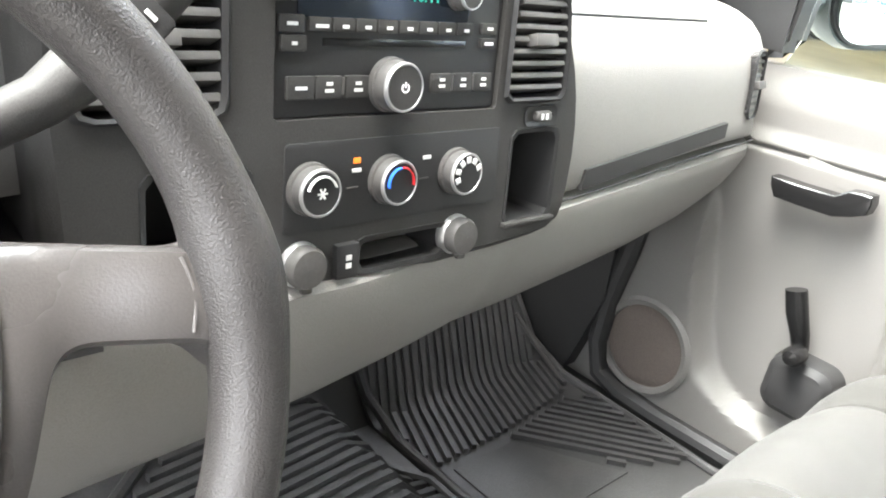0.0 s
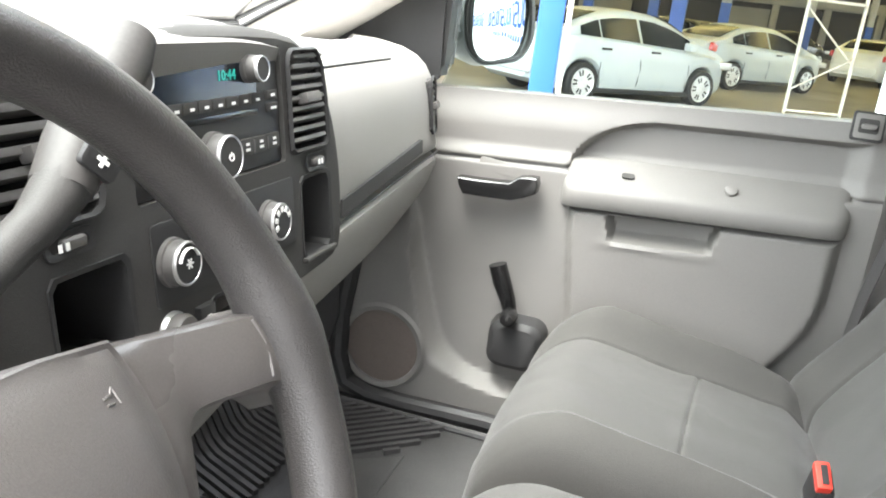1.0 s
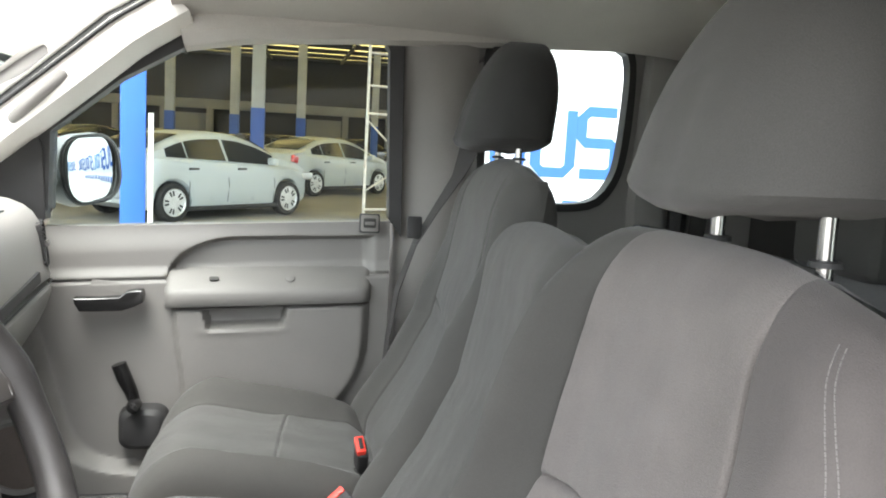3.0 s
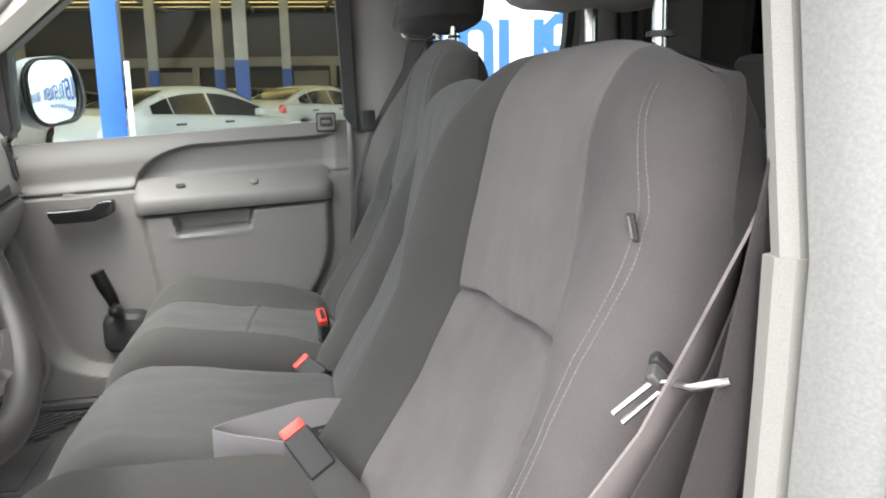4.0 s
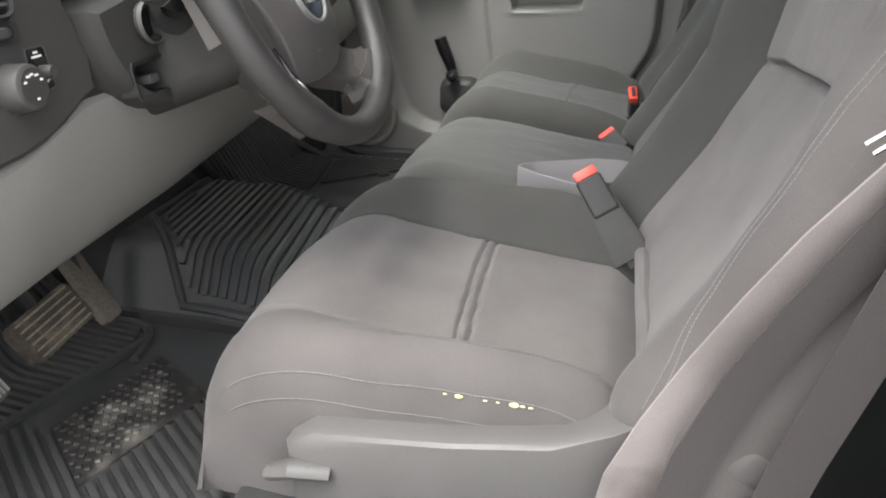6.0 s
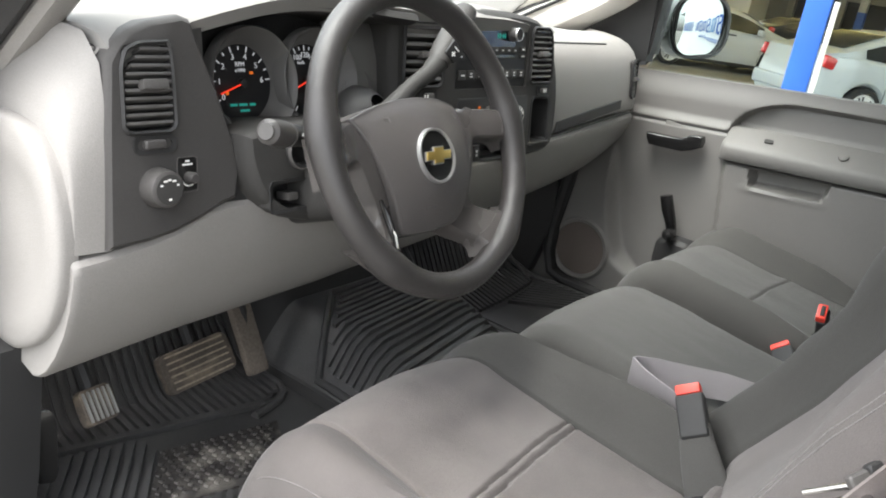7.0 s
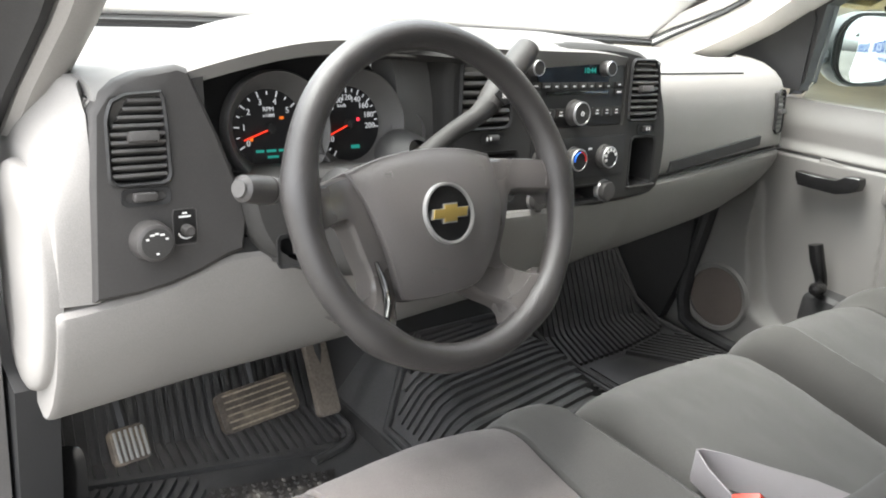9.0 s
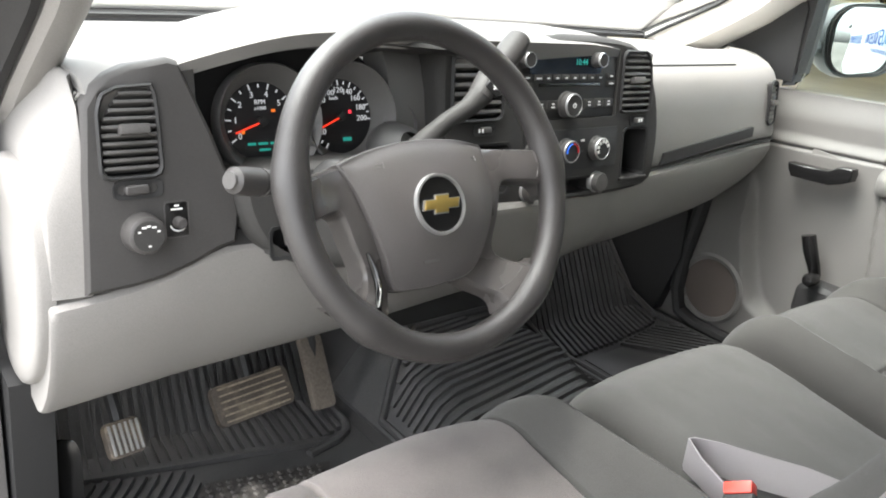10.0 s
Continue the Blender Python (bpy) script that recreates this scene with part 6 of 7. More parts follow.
def back_shape(u, z, cx, hw, z0, z1, bol=(0.03, 0.03), fold=None, rake=0.0, topw=0.8, arch=0.012, proud=0.0, seam=(0.50, 0.66), edge=0.26, tall=False):
    """A point on the front of a backrest; bol: how proud its left and right bolsters are."""
    t = (z - z0) / (z1 - z0)
    k = max(0.0, (t - 0.87) / 0.13)
    rnd = 1 - math.sqrt(max(0.0, 1 - k * k))
    inner = tall and u > 0
    w = hw * (1 - (0.08 if inner else 1 - topw) * ss(0.35, 1.0, t)) - 0.022 * rnd
    drop = 0.006 if inner else arch
    au = abs(u)
    sm = seam[0] if u < 0 else seam[1]
    big = swell(z, bol[0] if u < 0 else bol[1], inner)
    q = max(0.0, (au - sm) / max(0.05, 1 - sm))
    d = big * (0.75 * ss(0.0, 0.55, q) + 0.25 * ss(sm - 0.3, sm + 0.1, au))
    e = max(0.0, (au - (1 - edge)) / edge)
    d -= (1 - math.sqrt(max(0.0, 1 - e * e))) * (0.062 + 0.6 * big)
    d -= 0.0075 * math.exp(-((au - sm) / 0.012) ** 2) * (1 - k)
    if fold is not None and au < sm:
        q = z - fold - 0.03 * (0.66 - u * rake) / 1.16
        d -= 0.014 * math.exp(-(q / 0.0036) ** 2) * ss(sm, sm - 0.06, au)
        d += 0.014 * ss(0.0, 0.010, q) * ss(0.18, 0.02, q) * (1 - (au / sm) ** 2)
        d += 0.0009 * math.sin(60 * u + 9 * noise.noise(Vector((u * 5, z * 12, 2.0)))) * ss(0.0, 0.02, q) * ss(0.14, 0.03, q) * (1 - (au / sm) ** 2)
    d += 0.0020 * noise.noise(Vector((u * 3 + cx * 7, z * 10, 4.0))) + 0.0007 * noise.noise(Vector((u * 9 + cx * 7, z * 34, 9.0)))
    d -= 0.035 * ss(0.34, 0.25, z)
    thick = 0.135 - 0.05 * t
    return V(cx + u * w, back_y(z) + proud - 0.5 * thick * rnd + d * (1 - 0.7 * rnd), z - drop * u * u * t), w, rnd, thick


def backrest(cx, hw, z0, z1, **kw):
    fold, seam = kw.get("fold"), kw.get("seam", (0.50, 0.66))
    ts = sorted(set(lin(0, 0.86, 48) + [0.87, 0.885, 0.9, 0.92, 0.94, 0.96, 0.975, 0.985, 0.993, 1.0] + ([(fold - z0) / (z1 - z0) + 0.006 * d for d in range(-3, 14)] if fold else [])))
    us = sorted(set(lin(-1, 1, 61) + [q + d for q in (-seam[0], seam[1]) if abs(q) < 0.95 for d in (-0.03, -0.015, -0.007, 0, 0.007, 0.015, 0.03)] + [0.98, 0.992, -0.98, -0.992]))
    secs = []
    for t in ts:
        z = z0 + (z1 - z0) * t
        prof = []
        for u in us:
            p, w, rnd, thick = back_shape(u, z, cx, hw, z0, z1, **kw)
            prof.append(p)
        ends = {s: back_shape(s, z, cx, hw, z0, z1, **kw) for s in (-1, 1)}
        b = back_y(z) + kw.get("proud", 0.0) - thick + 0.5 * thick * rnd
        for u, o in ((1.0, 0.035), (0.97, 0.012), (0.9, 0.0), (0.5, 0.0), (-0.5, 0.0), (-0.9, 0.0), (-0.97, 0.012), (-1.0, 0.035)):
            q, w = ends[1 if u > 0 else -1][:2]
            prof.append(V(cx + u * w, b + o * (1 - rnd), z + (q.z - z) * u * u))
        secs.append(prof)
    BAND[:] = [len(secs[0])] + [i >= len(us) - 1 or not -seam[0] < (us[i] + us[i + 1]) / 2 < seam[1] for i in range(len(secs[0]))]
    return loft(secs)


def headrest(cx, y, z):
    """A padded block: wide and square at its foot, narrowing and rounding to the top, its face leaning back."""
    secs = []
    for i in range(37):
        a = -1 + 2 * i / 36
        foot = 1 - max(0.0, (-0.74 - a) / 0.26) ** 2
        head = 1 - max(0.0, (a + 0.30) / 1.30) ** 2.2
        w = math.sqrt(max(0.0, min(foot, 1.0))) * math.sqrt(max(0.0, head))
        w = max(w, 0.03)
        wide = 0.140 - 0.012 * (a + 1) / 2
        deep = 0.074 - 0.018 * (a + 1) / 2
        n = 3.2 - 0.6 * (a + 1) / 2
        ring = []
        for k in range(40):
            t = 2 * math.pi * k / 40
            c, sn = math.cos(t), math.sin(t)
            r = 1 / (abs(c) ** n + abs(sn) ** n) ** (1 / n)
            dent = 0.004 * math.exp(-(c * r / 0.03) ** 2) if sn > 0 and a < 0.1 else 0.0
            ring.append(V(cx + wide * w * r * c, y + deep * (0.35 + 0.65 * w) * r * sn - 0.016 * (c * r) ** 2 - 0.020 * a - dent, z - 0.010 + 0.094 * a - 0.006 * (1 - (c * r) ** 2) * (a < -0.5)))
        secs.append(ring)
    return loft(secs)


M_SHIELD = material("seat_shield_plastic", (0.085, 0.081, 0.078), 0.5, grain=0.1, scale=900, bump=0.3, blotch=0.1)


def seat(name, label, cx, zc, mat, s, top, rest, edge=None):
    """s: the way to its door, -1 left or 1 right."""
    hw = 0.208
    st = thing(name, (cx, -0.2, 0.085), label, "car seat", "front seats")
    two_cloths(part("cushion", cushion(cx, hw, -0.40, 0.07 if s < 0 else 0.038, zc, cross=-0.185 if s < 0 else -0.205, skew=-0.012 * s, bol=(0.347, 0.376) if s < 0 else (0.384, 0.388), pleat=2 if s < 0 else 1, edge=edge, tilt=0.0 if s < 0 else 0.15), mat, st), M_FABB, INNER[s])
    two_cloths(part("backrest", backrest(cx - 0.010 * s, 0.265, 0.24, top, fold=0.541, rake=-s, topw=0.80, arch=0.030, tall=s < 0, bol=(0.035, 0.085) if s < 0 else (0.062, 0.035), seam=(0.51, 0.66) if s < 0 else (0.62, 0.51)), mat, st), M_FABB, INNER[s])
    # The passenger headrest's backlit darkness comes from its cloth colour.
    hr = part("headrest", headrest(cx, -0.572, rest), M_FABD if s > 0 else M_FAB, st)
    for dx in (-0.075, 0.075):
        po = part("headrest_post", tube([V(cx + dx, -0.580, top - 0.045), V(cx + dx, -0.578, rest - 0.06)], 0.0062, 12), M_CHROME, st, "chrome post")
        part("post_collar", lathe([(0.012, 0.0), (0.0115, 0.004), (0.0075, 0.005)], 16, Matrix.Translation((cx + dx, -0.58, top - 0.002))), M_BLACK, po)
    part("base_skirt", rbox((cx, -0.17, 0.115), (0.44, 0.40, 0.07), 0.012), M_BLACK, st)
    # reclining hinge cover and side shield on the door side
    shield = [(-0.46, 0.16), (-0.50, 0.25), (-0.495, 0.315), (-0.475, 0.347), (-0.447, 0.362), (-0.420, 0.358), (-0.390, 0.341), (-0.355, 0.318), (-0.30, 0.292), (-0.20, 0.276), (-0.07, 0.264), (-0.045, 0.245), (-0.05, 0.17), (-0.2, 0.13)]
    ox = cx + s * (hw + 0.008)
    part("side_shield", loft([side(ox + s * d, [(y + (-0.2 - y) * k, z + (0.22 - z) * k) for y, z in shield]) for d, k in ((-0.03, 0.0), (0.010, 0.0), (0.018, 0.03), (0.021, 0.09))]), M_SHIELD, st, "charcoal plastic side shield")
    return st


EDGE = []
driver_seat = seat("driver_chair", "worn grey cloth driver seat with a frayed outer seam", -0.378, 0.318, M_FABW, -1, 0.797, 0.929, EDGE)
seat("passenger_chair", "dark grey cloth passenger seat with a headrest", 0.455, 0.340, M_FAB, 1, 0.845, 0.962)
centre_seat = thing("middle_chair", (0.04, -0.2, 0.085), "dark grey cloth middle seat with a folding backrest", "car seat", "front seats")
part("cushion", cushion(0.04, 0.175, -0.40, 0.035, 0.332, bol=(0, 0), seam=1.5, pad=[(-0.42, 0.306), (-0.30, 0.322), (-0.15, 0.345), (0.0, 0.360), (0.05, 0.362)]), M_FAB, centre_seat)
part("backrest", backrest(0.037, 0.166, 0.27, 0.770, bol=(0, 0), topw=0.96, proud=0.030, seam=(1.5, 1.5), edge=0.26), M_FAB, centre_seat)
part("base_skirt", rbox((0.04, -0.18, 0.115), (0.33, 0.40, 0.07), 0.012), M_BLACK, centre_seat)

# stitching, frayed seam with foam, tag and hinge details of the driver's seat
M_STITCH = material("pale_stitching", (0.15, 0.143, 0.137), 0.8, grain=0.2, blotch=0.2)
M_FOAM = material("yellow_seat_foam", (0.55, 0.47, 0.24), 0.9, grain=0.3, scale=300, bump=0.8)


def stitches(pts, parent, width=0.00055, gap=0.18):
    bm = bmesh.new()
    for i in range(len(pts) - 1):
        a, b = Vector(pts[i]), Vector(pts[i + 1])
        d = b - a
        tube([a + d * gap * 0.5, b - d * gap * 0.5], width, 5, bm=bm)
    return part("stitching", bm, M_STITCH, parent, "pale stitched seam", kind="stuff")


def back_side(z, dz=0.0):
    """A line on the outer bolster of the driver's backrest."""
    p = back_shape(sum(inter(z + 0.010 * k, [(0.34, -0.92), (0.393, -0.87), (0.42, -0.81), (0.485, -0.77), (0.55, -0.79), (0.60, -0.84), (0.68, -0.90), (0.72, -0.89), (0.78, -0.80)]) for k in range(-2, 3)) / 5 + dz / 0.26, z, -0.368, 0.265, 0.24, 0.797, arch=0.030, bol=(0.035, 0.085), seam=(0.51, 0.66), fold=0.541, rake=1)[0]
    return p + V(0, 0.0003, 0)


stitches([back_side(z) for z in lin(0.34, 0.780, 130)], driver_seat)
stitches([back_side(z, -0.006) for z in lin(0.34, 0.780, 130)], driver_seat)
tag = part("seat_tag", rbox(back_side(0.689) + V(-0.001, 0.002, 0), (0.010, 0.003, 0.019), 0.001, pose(0, 0, 0, -10, 6), 1), M_DARK, driver_seat, "small dark tag")
part("tag_bar", rbox(back_side(0.689) + V(-0.001, 0.0038, 0), (0.0035, 0.001, 0.015), 0, pose(0, 0, 0, -10, 6)), M_SILVER, tag)
def finer(pts, n=3):
    return [a + (b - a) * k / n for a, b in zip(pts, pts[1:]) for k in range(n)] + [pts[-1]]


edge = finer([a for a, b in EDGE])
stitches(edge, driver_seat, 0.0006)
stitches(finer([b for a, b in EDGE]), driver_seat, 0.0005)
for y, r in ((-0.255, 0.0036), (-0.205, 0.0032), (-0.228, 0.0016), (-0.27, 0.0018), (-0.262, 0.002), (-0.240, 0.0014), (-0.192, 0.0015)):
    p = min(edge, key=lambda q: abs(q.y - y))
    bm = bmesh.new()
    bmesh.ops.create_icosphere(bm, subdivisions=2, radius=r)
    for v in bm.verts:
        v.co *= 1 + 0.35 * noise.noise(v.co * 300 + Vector((y * 90, 0, 0)))
        v.co = Vector((v.co.x * 0.5, v.co.y * 1.3, v.co.z * 0.6)) + p + Vector((-0.001, 0, -0.003))
    part("foam_tuft", bm, M_FOAM, driver_seat, "yellow foam showing through the seam")
part("hinge_cover", lathe([(0.0, 0.022), (0.022, 0.020), (0.036, 0.012), (0.042, 0.0), (0.042, -0.03)], 28, axes((-0.612, -0.447, 0.318), (0, 1, 0), (-1, 0, 0.1))), M_SHIELD, driver_seat, "rounded charcoal hinge cover")
part("crease_roll", tube([V(x, -0.357 - 0.05 * (x + 0.19) * -0.6, 0.308 + 0.004 * math.sin(x * 40)) for x in lin(-0.215, -0.545, 14)], [0.006] + [0.010] * 12 + [0.006], 10), M_FABW, driver_seat, "rolled cloth edge under the backrest")
part("recline_lever", tube([V(-0.612, -0.09, 0.222), V(-0.620, -0.055, 0.226), V(-0.616, -0.035, 0.216), V(-0.602, -0.030, 0.205)], [0.012, 0.013, 0.012, 0.008], 12, flat=0.7), M_TABG, driver_seat, "grey seat lever")

# ---- belts and buckles ----
def buckle(label, c, up, face, stalk, group="belt buckles", sleeve=False):
    """Black latch with a red press button on a stalk."""
    b = thing("seat_belt_buckle", c, label, "belt buckle", group)
    m = axes(c, Vector(up).cross(Vector(face)), face)
    part("housing", rbox((0, 0, 0), (0.034, 0.056, 0.018), 0.005, m @ Matrix.Translation((0, -0.026, 0)), 3), M_BLACK, b)
    part("press_button", rbox((0, 0, 0), (0.030, 0.013, 0.015), 0.003, m @ Matrix.Translation((0, 0.007, 0.003)), 2), M_RED, b, "red press button")
    part("latch_slot", rbox((0, 0, 0), (0.021, 0.002, 0.0065), 0.0005, m @ Matrix.Translation((0, 0.0138, 0.002))), M_BLACK, b)
    if sleeve:
        part("sleeve", loft([[m @ V(w * x, y, dz + 0.008 * z) for x, z in rrect(2, 2, 0.7, 4)] for y, w, dz in ((-0.038, 0.0185, 0.0), (-0.055, 0.020, -0.003), (-0.080, 0.023, -0.010), (-0.115, 0.027, -0.022))]), M_FAB, b, "grey cloth buckle sleeve")
        part("piping", tube([m @ V(x, -0.043, 0.0035 + 0.002 * (1 - abs(x) / 0.025)) for x in lin(-0.017, 0.017, 6)], 0.0010, 6), M_BELT, b)
    if stalk:
        part("stalk", ribbon([m @ V(0, -0.05, 0)] + [Vector(q) for q in stalk], 0.034, 0.004, m.to_3x3() @ V(1, 0, 0)), M_DARK, b)
    return b


buckle("black buckle with a red button beside the passenger seat", (0.284, -0.330, 0.380), (-0.55, 0.25, 0.75), (-0.1, 0.9, -0.1), [(0.28, -0.36, 0.30), (0.27, -0.38, 0.26)])
buckle("red-buttoned buckle lying low between the seats", (0.232, -0.296, 0.318), (0.1, 0.6, 0.7), (-0.4, 0.5, 0.8), [(0.23, -0.34, 0.29)])
buckle("black buckle with a red button beside the driver seat", (-0.183, -0.284, 0.379), (0.043, 0.047, 0.057), (-0.65, 0.15, 0.55), [(-0.222, -0.328, 0.332), (-0.24, -0.36, 0.30)], sleeve=True)
lap = thing("lap_belt", (-0.1, -0.24, 0.36), "grey lap belt folded on the middle seat", "seat belt")
part("webbing", ribbon([V(-0.172, -0.285, 0.348), V(-0.158, -0.250, 0.350), V(-0.146, -0.215, 0.353), V(-0.137, -0.193, 0.355), V(-0.132, -0.187, 0.356), V(-0.126, -0.190, 0.356), V(-0.112, -0.212, 0.356), V(-0.088, -0.250, 0.354), V(-0.058, -0.292, 0.352), V(-0.035, -0.325, 0.346), V(-0.02, -0.36, 0.335)], 0.038, 0.002, [V(-0.2, 0, 1)] * 3 + [V(0.0, 0, 1)] * 3 + [V(0.25, 0.05, 1), V(0.5, 0.2, 0.9), V(0.7, 0.35, 0.8), V(0.75, 0.4, 0.7), V(0.75, 0.4, 0.7)]), M_BELT, lap)
part("adjuster", rbox((-0.108, -0.325, 0.340), (0.026, 0.018, 0.012), 0.003, pose(0, 0, 0, 20, 0, 35)), M_BLACK, lap, "black adjuster clip")
part("adjuster_plate", rbox((-0.112, -0.318, 0.3485), (0.020, 0.010, 0.003), 0.001, pose(0, 0, 0, 20, 0, 35)), M_CHROME, lap)

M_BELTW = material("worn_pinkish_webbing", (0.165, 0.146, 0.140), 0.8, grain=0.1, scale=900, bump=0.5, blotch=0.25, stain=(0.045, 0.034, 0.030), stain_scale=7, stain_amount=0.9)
# Same belt as above; shade on its rear strands is put into the colour.
M_RETURN = material("shaded_belt_webbing", (0.030, 0.026, 0.025), 0.8, grain=0.2, scale=900, bump=0.5, blotch=0.1)
db = thing("driver_belt", (-0.70, -0.50, 0.3), "grey driver seat belt with its metal tongue hanging", "seat belt")
belt = [V(-0.690, -0.585, 1.00), V(-0.672, -0.572, 0.86), V(-0.655, -0.562, 0.74), V(-0.645, -0.549, 0.68), V(-0.640, -0.528, 0.613), V(-0.635, -0.506, 0.555), V(-0.630, -0.470, 0.497), V(-0.628, -0.440, 0.447), V(-0.628, -0.408, 0.390), V(-0.630, -0.380, 0.335), V(-0.634, -0.358, 0.285), V(-0.645, -0.345, 0.21), V(-0.656, -0.340, 0.135)]
part("webbing", ribbon(belt, 0.050, 0.002, [V(0.95, -0.3, 0), V(0.93, -0.35, 0), V(0.9, -0.4, 0), V(0.8, -0.5, -0.2), V(0.6, -0.7, -0.35), V(0.45, -0.75, -0.5)] + [V(0.3, -0.78, -0.55)] * 5 + [V(0.2, -0.9, -0.3)] * 2), M_BELTW, db)
bt2 = [V(-0.672, -0.590, 1.0), V(-0.668, -0.575, 0.80), V(-0.664, -0.540, 0.60), V(-0.662, -0.505, 0.47), V(-0.660, -0.470, 0.34), V(-0.660, -0.45, 0.25), V(-0.664, -0.435, 0.135)]
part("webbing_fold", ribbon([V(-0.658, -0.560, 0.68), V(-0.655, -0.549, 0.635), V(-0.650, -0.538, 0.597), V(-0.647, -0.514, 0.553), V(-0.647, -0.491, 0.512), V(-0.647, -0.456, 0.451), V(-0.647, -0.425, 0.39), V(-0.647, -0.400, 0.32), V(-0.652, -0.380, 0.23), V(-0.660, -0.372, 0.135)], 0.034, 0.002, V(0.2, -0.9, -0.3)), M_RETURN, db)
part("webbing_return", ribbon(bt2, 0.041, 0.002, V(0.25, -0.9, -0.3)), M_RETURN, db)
tip, neck, far = V(-0.632, -0.478, 0.568), V(-0.638, -0.500, 0.589), V(-0.652, -0.530, 0.595)
for off in (V(0.001, 0.0028, 0.0028), V(-0.001, -0.0028, -0.0028)):
    part("tongue_prong", tube([neck + off * 0.8, tip + off * 0.95], [0.0020, 0.0018], 8), M_CHROME, db, "chrome tongue prong")
TM = axes(neck, tip - neck, (-0.55, -0.5, 0.55))
part("tongue_base", rbox((0, 0, 0), (0.018, 0.018, 0.007), 0.003, TM @ Matrix.Translation((-0.006, 0.0, 0.0)), 3), M_TABG, db)
part("tongue_loop", rbox((0, 0, 0), (0.010, 0.022, 0.008), 0.003, TM @ Matrix.Translation((-0.014, 0.0, 0.002)), 3), M_BLACK, db, "black tongue loop")
part("tongue_bar", tube([neck + V(0.002, 0.002, 0.0), neck + V(-0.006, -0.004, 0.003), neck + V(-0.018, -0.012, 0.004), V(-0.669, -0.521, 0.600), V(-0.672, -0.525, 0.602)], [0.0025, 0.0028, 0.0029, 0.0029, 0.0024], 10), M_CHROME, db, "bent chrome belt loop")

pb = thing("passenger_belt", (0.74, -0.55, 0.5), "dark passenger seat belt hanging from its chrome loop", "seat belt")
M_BELTD = material("dark_belt_webbing", (0.045, 0.043, 0.042), 0.8, grain=0.2, scale=900, bump=0.5)
part("webbing", ribbon([V(0.745, -0.572, 0.865), V(0.725, -0.545, 0.80), V(0.695, -0.49, 0.72), V(0.690, -0.455, 0.66), V(0.705, -0.425, 0.56), V(0.715, -0.41, 0.45), V(0.72, -0.40, 0.30)], 0.047, 0.002, [V(0.5, 0.85, 0), V(0.8, 0.3, 0), V(0.95, 0.1, 0), V(0.97, 0.05, 0), V(0.97, 0.05, 0), V(0.97, 0.05, 0), V(0.97, 0.05, 0)]), M_BELTD, pb)
part("webbing_upper", ribbon([V(0.747, -0.575, 0.87), V(0.755, -0.60, 0.97), V(0.765, -0.64, 1.08)], 0.047, 0.002, V(0.2, 0.95, 0.2)), M_BELTD, pb)
part("guide_loop", tube([V(0.735, -0.573 + 0.036 * math.cos(a), 0.872 + 0.012 * math.sin(a)) for a in [2 * math.pi * k / 24 for k in range(24)]], 0.0055, 10, True), M_CHROME, pb, "chrome guide loop")
part("guide_cover", rbox((0.752, -0.573, 0.895), (0.02, 0.05, 0.045), 0.008, None, 3), M_BLACK, pb)
part("latch_plate", rbox((0.684, -0.452, 0.692), (0.014, 0.03, 0.045), 0.004, pose(0, 0, 0, 0, 15)), M_BLACK, pb)

# ---- yard outside ----
GZ = -0.55
M_GROUND = material("concrete_yard", (0.21, 0.20, 0.18), 0.9, grain=0.15, scale=60, bump=0.3, blotch=0.25, blotch_scale=0.4, stain=(0.12, 0.11, 0.10), stain_scale=0.5, stain_amount=0.5)
ground = part("ground", sheet(lambda x, y: V(x, y, GZ), lin(-400, 400, 3), lin(-400, 400, 3)), M_GROUND, None)
tagged(ground, "pale dusty concrete yard", "ground", kind="structure")

M_TYRE = material("tyre_rubber", (0.02, 0.02, 0.02), 0.8, grain=0.2, bump=0.3)
M_RIM = material("silver_wheel_cover", (0.60, 0.61, 0.62), 0.35, metal=0.4, blotch=0.1)
M_CARGLASS = material("dark_car_glass", (0.018, 0.021, 0.021), 0.12, blotch=0.1, spec=0.35)
# White car paint lowered so that its colour carries the yard's shade.
M_WHITECAR = material("shaded_white_paint", (0.55, 0.57, 0.57), 0.3, blotch=0.04, coat=0.5)
M_SILVERCAR = material("pale_silver_paint", (0.42, 0.46, 0.47), 0.3, blotch=0.03, coat=0.5)
M_DARKCAR = material("dark_car_paint", (0.03, 0.032, 0.035), 0.25, blotch=0.05, coat=0.6)
M_TAIL = material("red_tail_lamp", (0.55, 0.03, 0.03), 0.2, coat=0.6)

# local car axes: x forward, y left, z up, origin on the ground under the middle
ROOF = [(-2.27, 0.66), (-2.22, 0.98), (-2.10, 1.06), (-1.80, 1.10), (-1.50, 1.22), (-1.10, 1.38), (-0.70, 1.46), (-0.25, 1.485), (0.20, 1.46), (0.60, 1.35), (1.05, 1.14), (1.35, 1.02), (1.75, 0.94), (2.05, 0.82), (2.20, 0.62)]


def roof_at(x):
    return sum(inter(x + 0.05 * k, ROOF) for k in range(-2, 3)) / 5


def belt_at(x):
    return inter(x, [(-2.27, 0.64), (-2.10, 1.00), (-1.7, 1.03), (-0.5, 0.98), (1.0, 0.90), (1.3, 0.90), (1.75, 0.84), (2.08, 0.72), (2.2, 0.58)])


def half_at(x):
    return inter(x, [(-2.27, 0.62), (-2.1, 0.78), (-1.6, 0.885), (-0.5, 0.905), (0.8, 0.90), (1.5, 0.87), (1.95, 0.74), (2.2, 0.52)])


